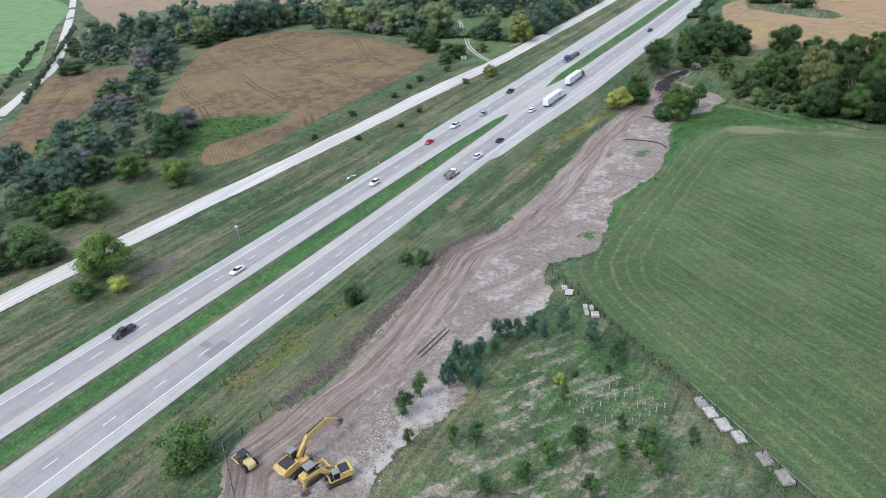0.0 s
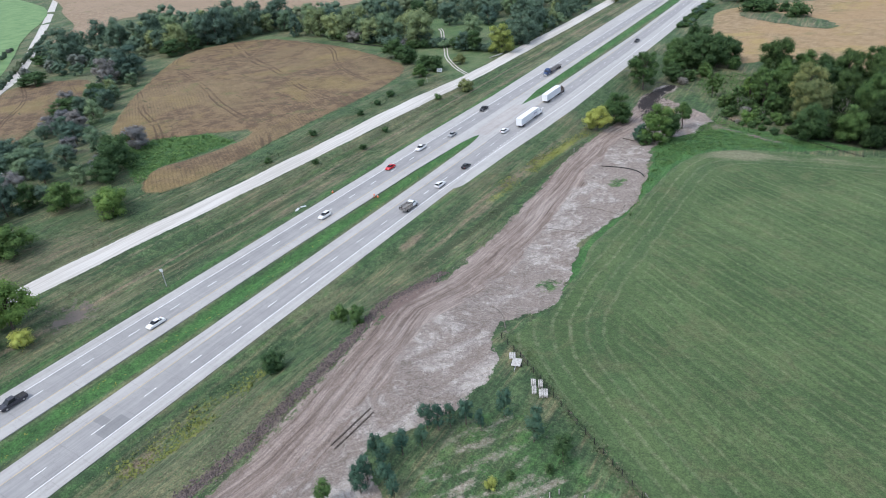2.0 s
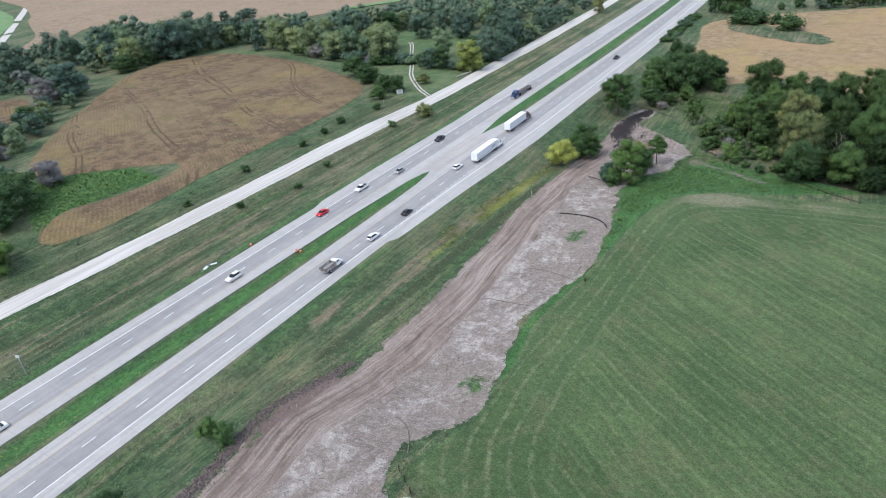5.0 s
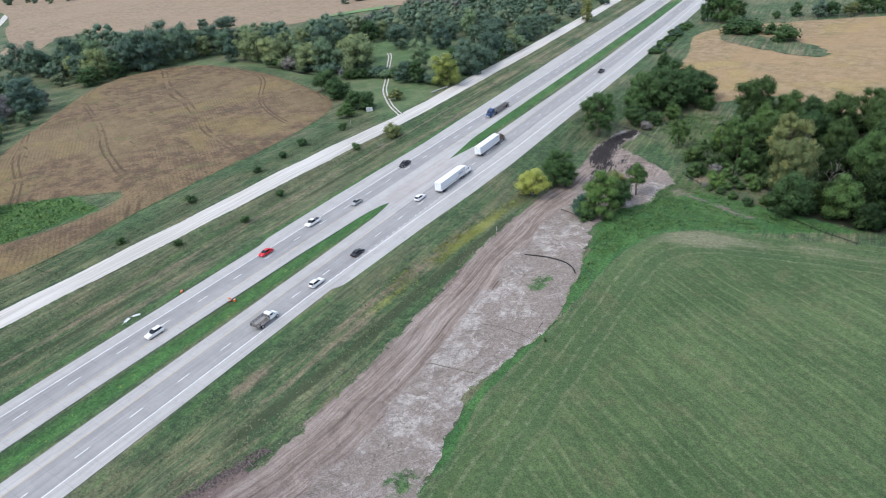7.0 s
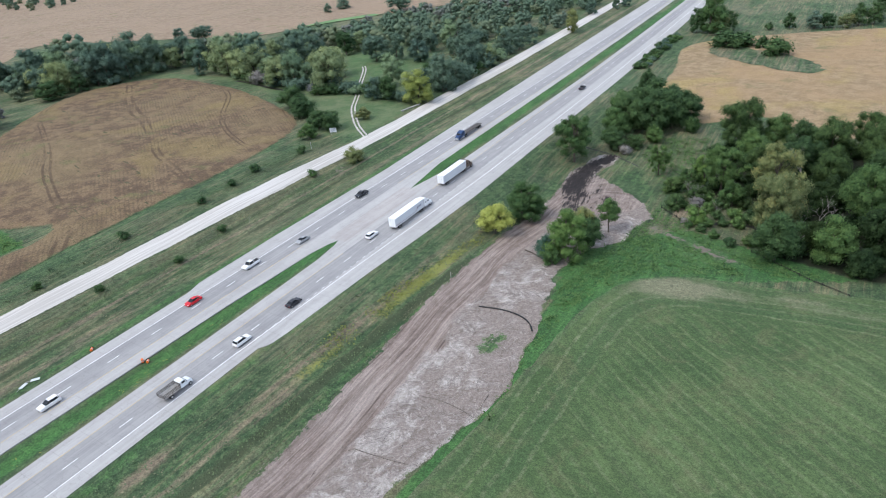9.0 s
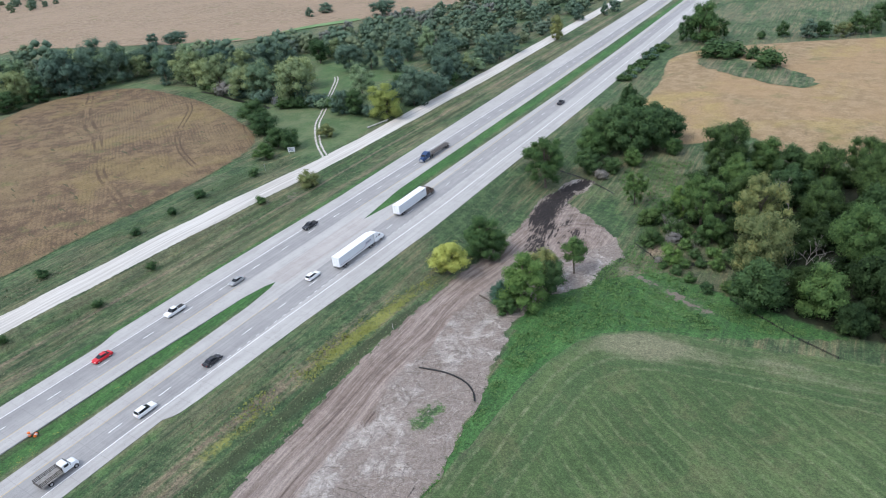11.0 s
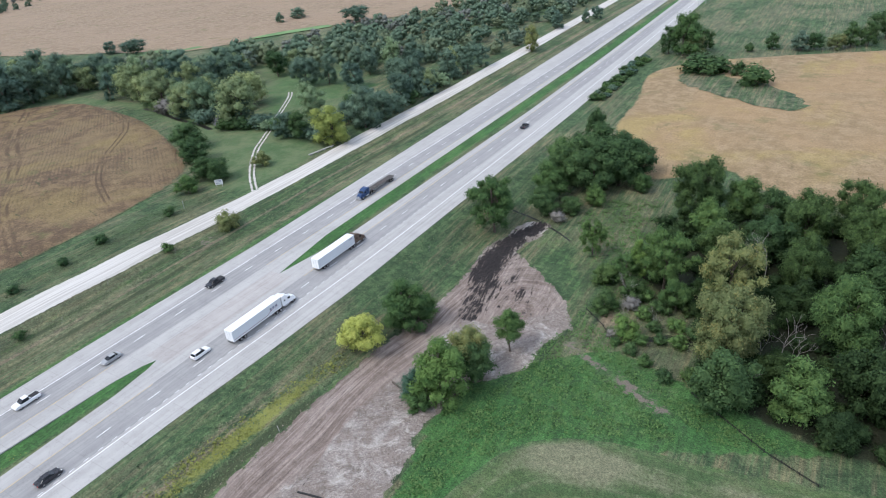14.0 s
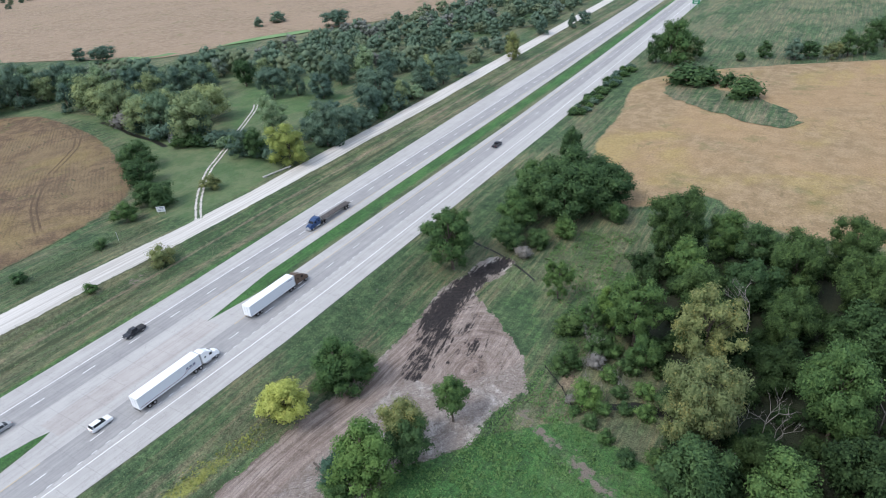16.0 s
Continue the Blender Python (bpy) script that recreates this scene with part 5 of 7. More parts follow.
# the glade round the field track, with its own few large trees
GLADE = [(-190, 380), (-232, 392), (-258, 396), (-300, 440), (-322, 470), (-262, 486), (-226, 484), (-206, 474), (-188, 436)]
for kind, x, y, h, leaf, w in (("far", -204, 378, 12, "blue", 1.05), ("far_b", -197, 378, 13.5, "dark", 1.0), ("far", -211, 381, 9, "dark", 1.1), ("far_b", -212, 404, 17.8, "hazed_green", 0.95), ("far", -259, 452, 18.4, "blue", 1.05), ("far_b", -247, 458, 17.5, "blue", 1.0), ("far", -229, 458, 13.5, "blue", 1.25),
                               ("far_b", -295, 466, 18.5, "dark", 1.05), ("far", -263, 411, 20, "hazed_olive", 1.1), ("far_b", -195, 426, 11.5, "blue", 1.35), ("far", -192, 408, 12, "dark", 1.1), ("far_b", -236, 482, 15.5, "blue", 0.9), ("far", -216, 478, 13, "blue", 1.0), ("far", -323, 463, 14, "hazed_olive", 1.0)):
    plant(kind, x, y, h, leaf, group="west woods", wide=w)
west_count = 0
for x, y in sorted(scatter(WOOD_W, 10.8, rng), key=lambda p: p[1] - 0.4 * p[0]):
    if not off_track(x, y) or inside(np.array([x]), np.array([y]), GLADE)[0]:
        continue
    if noise.noise((x / 30, y / 30, 3)) > 0.27:
        continue
    if west_count < 84:
        west_count += 1
        sunny = y < 420 and x < -230
        leaf = rng.choice(["hazed_olive", "hazed_green", "blue", "grey"], p=[0.42, 0.36, 0.20, 0.02] if sunny else [0.06, 0.34, 0.57, 0.03])
        plant(rng.choice(["far", "far_b"]), x, y, rng.uniform(11, 20) if y < 500 else rng.uniform(9, 15), leaf, group="west woods", wide=rng.uniform(0.8, 1.1))
    else:
        far_spots.append((x, y))
for x, y in ((-243, 378), (-236, 381), (-250, 381), (-229, 386), (-222, 385), (-262, 383), (-272, 386), (-284, 386), (-298, 387), (-312, 392), (-326, 396), (-196, 381), (-201, 382), (-206, 383), (-213, 386), (-188, 379), (-177, 403), (-178, 415), (-179, 428), (-181, 442), (-180, 456), (-182, 472), (-183, 488)):
    plant("farshrub", x, y, rng.uniform(4, 7.5), rng.choice(["blue", "hazed_green", "dark", "grey"], p=[0.4, 0.25, 0.27, 0.08]), "shrub", "bushy undergrowth shrub along the edge of the woods", "wood edge shrubs", wide=1.2)
plant("oval", -178, 378, 17.5, "yellow", label="bright yellow-green tree at the edge of the woods", wide=1.2)
for i, (x, y) in enumerate(sorted(scatter(WOOD_SW, 11.5, rng), key=lambda p: -p[0])):
    if i > 44:
        far_spots.append((x, y))
        continue
    plant(rng.choice(["far", "far_b"]), x, y, rng.uniform(7, 12), rng.choice(["blue", "hazed_green", "grey", "hazed_olive"], p=[0.42, 0.3, 0.22, 0.06]), group="creek line woods", wide=1.05)
for x, y, h, leaf, w in ((-477, 283, 25, "blue", 1.15), (-388, 268, 20, "blue", 1.2), (-513, 332, 21, "blue", 0.9), (-482, 328, 23, "blue", 1.0), (-459, 341, 25, "blue", 0.95), (-413, 323, 11.5, "dark", 1.7), (-413, 342, 10.5, "dark", 1.1),
                         (-447, 351, 23, "hazed_green", 0.95), (-411, 362, 26, "blue", 1.0), (-410, 376, 25, "blue", 0.95), (-383, 251, 16, "grey", 1.1), (-437, 235, 9, "dark", 2.4), (-499, 274, 8, "dark", 1.8), (-539, 296, 8, "blue", 1.6),
                         (-339, 200, 10, "dark", 2.0), (-318, 178, 8.5, "grey", 1.5), (-309, 187, 7.5, "grey", 1.5), (-334, 216, 8, "dark", 1.4), (-347, 221, 11, "dark", 1.5), (-275, 143, 10.5, "hazed_green", 1.4), (-284, 128, 8, "fresh", 0.9), (-303, 151, 7, "blue", 1.8),
                         (-271, 106, 11.5, "blue", 1.2), (-245, 105, 11, "blue", 1.5), (-236, 114, 14, "blue", 0.9), (-236, 122, 9.5, "dark", 1.1), (-417, 357, 25, "blue", 0.85), (-436, 397, 25, "blue", 0.95), (-403, 392, 25, "blue", 0.75)):
    plant("far", x, y, h, leaf, group="creek line woods", wide=w)
for x, y, h, leaf, w in ((-363, 397, 16, "blue", 0.85), (-342, 401, 21, "hazed_olive", 1.05), (-306, 391, 21, "hazed_olive", 1.0), (-281, 387, 18, "hazed_olive", 1.1), (-272, 390, 21, "hazed_green", 0.8), (-241, 386, 25, "hazed_olive", 0.95), (-322, 396, 19, "hazed_olive", 1.0), (-501, 489, 10, "blue", 1.3), (-473, 491, 13, "blue", 1.6), (-443, 647, 10, "blue", 1.8), (-445, 625, 9, "blue", 1.2), (-368, 638, 15, "blue", 1.7)):
    plant("far", x, y, h, leaf, group="west woods", wide=w)
far_spots += scatter([(-1250, 620), (-980, 596), (-930, 640), (-1050, 760), (-1300, 800)], 20, rng, 60)
far_spots += scatter(WOOD_NW, 15.0, rng)
hedge_spots = []
for a, b, n in (((-395, 178), (-640, 360), 34), ((-385, 148), (-600, 306), 26)):
    for i in range(n):
        t = (i + rng.uniform(-0.3, 0.3)) / n
        hedge_spots.append((a[0] + t * (b[0] - a[0]) + rng.uniform(-1, 1), a[1] + t * (b[1] - a[1]) + rng.uniform(-1, 1)))
for x, y in scatter([(-470, 240), (-440, 250), (-400, 262), (-420, 300), (-470, 300)], 14, rng):
    far_spots.append((x, y))
far_spots += scatter([(60, 660), (200, 720), (240, 900), (90, 860)], 18, rng)
far_spots += scatter([(-1500, 1500), (-200, 1500), (300, 1500), (300, 1800), (-1500, 1900)], 24, rng, 350)
far_spots += scatter([(-200, 800), (-250, 800), (-330, 1450), (-230, 1450)], 15, rng, 150)


def build_far_woods():
    """The distant woods, one sheet of leaf clumps for trees that nobody could count."""
    vs, fs, tone, norms, n = [], [], [], [], 0
    g = np.random.default_rng(21)
    for x, y in far_spots + hedge_spots:
        h = g.uniform(6, 13) if x < -380 and y < 400 else (g.uniform(12, 19) if y < 500 else g.uniform(7, 13))
        h = g.uniform(2.6, 4.6) if (x, y) in hedge_spots else h
        count = 800 if y < 520 else (520 if y < 760 else 170)
        clumps = 22 if y < 760 else 12
        p, nor, s, c, cr = crown_cloud(g, count, h, h * g.uniform(0.42, 0.58), 0.5, clumps, 0.62 if y < 520 else (0.72 if y < 760 else 1.6))
        here = np.array([[x, y, ground_z(x, y)]])
        v, f = cards(p + here, facing(nor, g), s, g)
        cv, cf, cn = bough_cores(c + here, cr * 1.12)
        vs += [v, cv]
        fs += [f + n, cf + n + len(v)]
        tone.append(np.full(len(v) + len(cv), g.uniform(0, 1)))
        norms += [np.repeat(nor, 3, axis=0), cn]
        n += len(v) + len(cv)
    v, f = np.concatenate(vs), np.concatenate(fs)
    me = bpy.data.meshes.new("distant_woods")
    me.vertices.add(len(v))
    me.vertices.foreach_set("co", v.ravel())
    me.loops.add(f.size)
    me.loops.foreach_set("vertex_index", f.ravel())
    me.polygons.add(len(f))
    me.polygons.foreach_set("loop_start", np.arange(len(f)) * 3)
    me.attributes.new("tone", "FLOAT", "POINT").data.foreach_set("value", np.concatenate(tone).astype(np.float32))
    k = Kit("hazed_distant_leaves")
    a, i = k.attr("tone"), k.island()
    # bluish, paler leaf tones put in for the haze of distance
    c = k.mix(k.calc("ADD", k.calc("MULTIPLY", k.noise(3.0, 4), 0.75), k.calc("MULTIPLY", i, 0.25)), (0.060, 0.105, 0.074), (0.150, 0.215, 0.142))
    c = k.mix(k.fit(a, 0.6, 0.95, 0, 0.6), c, (0.185, 0.210, 0.115))
    c = k.mix(k.fit(a, 0.12, 0.02, 0, 0.8), c, (0.185, 0.185, 0.172))
    me.materials.append(k.done(c, 0.8))
    k.b.inputs["Specular IOR Level"].default_value = 0.08
    me.update()
    me.validate()
    fluff(me, np.concatenate(norms), per=1)
    return tagged(new("distant_woods", me), "distant mixed green woods and hedgerows", "woods", kind="stuff")


build_far_woods()


def tussocks(name, places, high, wide, per, material, label, category):
    """Weeds and tall grass: upright leaf sprays in tufts, joined into one sheet."""
    g = np.random.default_rng(len(places))
    p = np.repeat(np.asarray(places, float), per, axis=0)
    n = len(p)
    h = high * np.repeat(g.uniform(0.45, 1.3, len(places)), per)
    x, y = p[:, 0] + g.normal(size=n) * wide, p[:, 1] + g.normal(size=n) * wide
    z = land(x, y) + h * g.uniform(0.15, 0.8, n)
    nor = g.normal(size=(n, 3)) * np.array([[1, 1, 0.8]])
    nor[:, 2] = np.abs(nor[:, 2]) + 0.7
    v, f = cards(np.stack([x, y, z], 1), nor, h * g.uniform(0.5, 1.1, n), g)
    me = fluff(mesh_from(name, v, f.tolist(), material, smooth=False), 0.35 * g.normal(size=(n, 3)) + np.array([[0, 0, 1.2]]))
    return tagged(new(name, me), label, category, kind="stuff")


def sown(poly, per_area, rng, keep=None):
    poly = np.asarray(poly, float)
    lo, hi = poly.min(0), poly.max(0)
    n = int(per_area * (hi[0] - lo[0]) * (hi[1] - lo[1]))
    p = rng.uniform(lo, hi, (n, 2))
    ok = inside(p[:, 0], p[:, 1], poly)
    if keep:
        ok &= keep(p[:, 0], p[:, 1])
    return p[ok]


soil_rim = [(q.x, q.y) for q in curve_points(SOIL, 3)]
clear = lambda x, y: ~inside(x, y, soil_rim)
patchy = lambda s, lo: (lambda x, y: wobble(x, y, s) + rng.uniform(-1, 1, len(x)) > lo)
tussocks("verge_weeds", sown([(-103, 20), (-76, 20), (-76, 360), (-97, 360), (-97, 260), (-101, 195)], 0.8, rng, lambda x, y: clear(x, y) & patchy(7, -0.2)(x, y)), 0.36, 0.8, 5, M_WEED, "tall weeds and tussock grass on the verge", "weeds")
tussocks("goldenrod_belt", sown([(-93.5, 200), (-87.5, 200), (-83.5, 245), (-82.5, 268), (-86, 268), (-90, 235)], 1.8, rng, patchy(5, 0.0)), 0.42, 0.7, 6, M_GOLDROD, "yellow goldenrod growing along the ditch", "weeds")
tussocks("median_weeds", sown([(-126.5, 20), (-120.5, 20), (-121.5, 225), (-124.5, 225)], 0.35, rng, patchy(3, 0.0)), 0.26, 0.25, 4, M_GOLDROD, "small yellow-green weeds in the grassy median", "weeds")
tussocks("yellow_weeds", sown([(-101, 62), (-96, 60), (-90, 74), (-91, 96), (-96, 98), (-99, 84)], 1.6, rng, patchy(4, 0.1)), 0.5, 0.8, 6, M_GOLDROD, "yellow-green leafy weeds on the near verge", "weeds")
tussocks("creek_weeds", sown([(-56, 268), (-50, 284), (-46, 296), (-40, 330), (-60, 350), (-60, 372), (-40, 380), (-38, 350), (-28, 336), (-36, 318), (-34, 303), (-18, 290), (10, 284), (-24, 272), (-38, 264), (-47, 240), (-46, 200), (-50, 200), (-50, 240)], 1.6, rng, lambda x, y: clear(x, y) & (np.abs((x + 28) * 0.49 + (y - 290.2) * 0.87) > 1.8 * (x > -42)) & (np.hypot((x + 35) / 5, (y - 311) / 4.5) > 1) & (wobble(x, y, 2.2) + rng.uniform(-0.8, 0.8, len(x)) > -0.5)), 0.46, 0.55, 6, M_NETTLE, "lush creek-side weeds and nettles", "weeds")
tussocks("field_weeds", sown([(-216, 152), (-222, 166), (-216, 199), (-237, 202), (-262, 181), (-262, 172), (-238, 160)], 1.1, rng), 0.6, 0.9, 5, M_NETTLE, "lush green weeds in a wet corner of the field", "weeds")
tussocks("west_verge_weeds", sown([(-168, 40), (-145, 40), (-148, 330), (-164, 330)], 0.8, rng, patchy(9, -0.1)), 0.34, 0.8, 5, M_WEED, "tussock grass on the western verge", "weeds")
tussocks("rough_pasture", sown([(-196, 90), (-182, 90), (-180, 320), (-194, 320), (-192, 180), (-230, 150)], 0.8, rng), 0.36, 1.0, 5, M_WEED, "tussocks beside the gravel road", "weeds")
tussocks("fence_weeds", sown([(-51.5, 124.5), (-48.5, 124.5), (13, 75.5), (11, 72.5)], 3.0, rng), 0.34, 0.35, 6, M_WEED, "weeds along the meadow fence", "weeds")
tussocks("nursery_tufts", sown([(-50, 40), (-46, 96), (-38, 108), (-22, 97), (12, 70), (20, 40)], 0.8, rng, lambda x, y: clear(x, y) & patchy(4, 0.3)(x, y)), 0.26, 0.3, 4, M_WEED, "grass tufts between the nursery rows", "weeds")


# ---- kit for made things ----
M_CAT = mat_coat("machine_yellow_paint", (0.58, 0.40, 0.12), share=0.46)
M_CAT_PALE = mat_coat("faded_machine_yellow_paint", (0.58, 0.46, 0.22), share=0.52)
M_STEEL = mat_plain("dusty_dark_steel", (0.035, 0.032, 0.030), (0.13, 0.11, 0.095), 0.3, 0.6, 0.3)
M_WORN = mat_plain("worn_bucket_steel", (0.09, 0.075, 0.065), (0.22, 0.19, 0.165), 0.3, 0.5, 0.4)
M_HOOD = mat_coat("dark_engine_cover_paint", (0.035, 0.037, 0.042), (0.14, 0.13, 0.12))
M_ROOF = mat_coat("grey_cab_roof_paint", (0.22, 0.22, 0.23))
M_GLASS = mat_glass("tinted_window_glass")
M_RUBBER = mat_plain("tyre_rubber", (0.012, 0.012, 0.012), (0.035, 0.034, 0.033), 0.2, 0.9)
M_RIM = mat_plain("wheel_rim_metal", (0.40, 0.40, 0.41), (0.60, 0.60, 0.61), 0.3, 0.35, 0.8)
M_CHASSIS = mat_plain("black_chassis_steel", (0.014, 0.014, 0.015), (0.045, 0.043, 0.042), 0.4, 0.7)
M_LAMP = mat_coat("clear_lamp_cover", (0.75, 0.75, 0.72), share=0.9, rough=0.15)
M_TAIL = mat_coat("red_lamp_cover", (0.35, 0.02, 0.02), share=0.9, rough=0.2)
M_TRAILER = mat_coat("white_trailer_panel", (0.78, 0.80, 0.82), (0.55, 0.55, 0.54), 0.6, 0.4)
M_TRAILER_SIDE = mat_coat("pale_trailer_side_panel", (0.58, 0.61, 0.64), (0.42, 0.42, 0.42), 0.6, 0.4)
M_MAROON = mat_coat("maroon_stripe_paint", (0.16, 0.03, 0.05), share=0.8)
M_BLUEGREY = mat_coat("grey_blue_logo_paint", (0.14, 0.15, 0.22), share=0.8)
M_TIMBER = mat_plain("dark_weathered_timber", (0.05, 0.040, 0.033), (0.15, 0.125, 0.105), 0.5, 0.9)
M_PLANK = mat_plain("pale_weathered_planks", (0.33, 0.315, 0.29), (0.52, 0.505, 0.475), 0.5, 0.9)
M_PLANK_GREY = mat_plain("grey_weathered_planks", (0.22, 0.205, 0.19), (0.36, 0.345, 0.325), 0.5, 0.9)
M_POST = mat_plain("black_fence_post", (0.010, 0.010, 0.010), (0.035, 0.033, 0.03), 0.3, 0.7)
M_RAIL = mat_plain("grey_fence_rail_metal", (0.20, 0.20, 0.19), (0.34, 0.34, 0.33), 0.6, 0.5, 0.3)
M_PIPE = mat_plain("black_drain_pipe_plastic", (0.010, 0.010, 0.011), (0.03, 0.03, 0.03), 0.4, 0.5)
M_SOCK = mat_plain("dark_straw_wattle", (0.09, 0.075, 0.065), (0.22, 0.19, 0.165), 0.4, 0.95)
M_SIGN = mat_coat("white_board_paint", (0.56, 0.59, 0.60), share=0.75, rough=0.5)
M_ORANGE = mat_coat("orange_safety_plastic", (0.75, 0.16, 0.03), share=0.8, rough=0.5)
M_POLE = mat_plain("galvanised_pole_steel", (0.35, 0.36, 0.37), (0.50, 0.51, 0.52), 0.4, 0.45, 0.6)
M_CLOD = mat_plain("soil_clods", (0.14, 0.105, 0.085), (0.36, 0.30, 0.255), 0.5, 0.95)
M_CLOD_BLACK = mat_plain("black_soil_clods", (0.010, 0.009, 0.009), (0.034, 0.029, 0.029), 0.4, 0.85)
M_ROCK = mat_plain("pale_limestone_rubble", (0.33, 0.31, 0.29), (0.52, 0.50, 0.47), 0.5, 0.9)
M_ROOTS = mat_plain("torn_roots_and_mulch", (0.055, 0.044, 0.042), (0.19, 0.152, 0.140), 0.4, 0.95)


def box(bm, at, size, bevel=0.04, top=(1, 1), turn=0.0, tilt=0.0):
    """A bevelled block added to bm; top narrows its upper face; turn about z and tilt about x in degrees."""
    made = bmesh.ops.create_cube(bm, size=1.0)["verts"]
    for v in made:
        k = top if v.co.z > 0 else (1, 1)
        v.co = Vector((v.co.x * size[0] * k[0], v.co.y * size[1] * k[1], v.co.z * size[2]))
    if bevel:
        edges = {e for v in made for e in v.link_edges}
        out = bmesh.ops.bevel(bm, geom=list(edges), offset=min(bevel, 0.45 * min(size)), segments=2, affect="EDGES", profile=0.6)
        made = list({v for f in out["faces"] for v in f.verts} | {v for v in made if v.is_valid})
    m = Matrix.Translation(at) @ Euler((radians(tilt), 0, radians(turn))).to_matrix().to_4x4()
    bmesh.ops.transform(bm, matrix=m, verts=made)
    return bm


def prism(bm, profile, half, bevel=0.05, pinch=1.0, at=(0, 0, 0)):
    """A side profile of (y, z) points drawn out across x; pinch narrows what lies above the profile's middle."""
    zs = [p[1] for p in profile]
    zm = (min(zs) + max(zs)) / 2
    w = lambda z: half * (pinch if z > zm else 1.0)
    l = [bm.verts.new((-w(z) + at[0], y + at[1], z + at[2])) for y, z in profile]
    r = [bm.verts.new((w(z) + at[0], y + at[1], z + at[2])) for y, z in profile]
    n = len(profile)
    faces = [bm.faces.new(l), bm.faces.new(r[::-1])] + [bm.faces.new((l[i], r[i], r[(i + 1) % n], l[(i + 1) % n])[::-1]) for i in range(n)]
    bmesh.ops.recalc_face_normals(bm, faces=faces)
    if bevel:
        edges = list({e for f in faces for e in f.edges})
        bmesh.ops.bevel(bm, geom=edges, offset=bevel, segments=2, affect="EDGES", profile=0.6)
    return bm


def drum(bm, at, radius, width, axis="X", sides=20, bevel=0.03):
    made = bmesh.ops.create_cone(bm, cap_ends=True, segments=sides, radius1=radius, radius2=radius, depth=width)["verts"]
    turn = Matrix.Rotation(radians(90), 4, "Y") if axis == "X" else (Matrix.Rotation(radians(90), 4, "X") if axis == "Y" else Matrix.Identity(4))
    bmesh.ops.transform(bm, matrix=Matrix.Translation(at) @ turn, verts=made)
    return bm


def shape(name, bm, material, parent=None, label="", at=None):
    me = bpy.data.meshes.new(name)
    bm.to_mesh(me)
    bm.free()
    me.materials.append(material)
    ob = new(name, me)
    if parent:
        ob.parent = parent
    if label:
        ob["label"] = label
    if at is not None:
        ob.location = at
    return ob


def fresh():
    return bmesh.new()


def thing(name, x, y, turn, label, category, group="", lift=0.0, on=None):
    ob = new(name)
    ob.matrix_world = pose(x, y, (ground_z(x, y) if on is None else on) + lift, 0, 0, turn)
    return tagged(ob, label, category, group)


wheel_cache = {}


def wheel(parent, x, y, r, w):
    key = (round(r, 2), round(w, 2))
    if key not in wheel_cache:
        t = shape("tyre", drum(fresh(), (0, 0, 0), r, w, "X", 22), M_RUBBER)
        m = shape("rim", drum(fresh(), (0, 0, 0), r * 0.58, w + 0.03, "X", 14), M_RIM)
        wheel_cache[key] = (t.data, m.data)
        bpy.data.objects.remove(t), bpy.data.objects.remove(m)
    a, b = wheel_cache[key]
    ob = part("wheel", a, parent)
    ob.location = (x, y, r)
    part("rim", b, ob)
    return ob


ROAD_TOP = 0.10


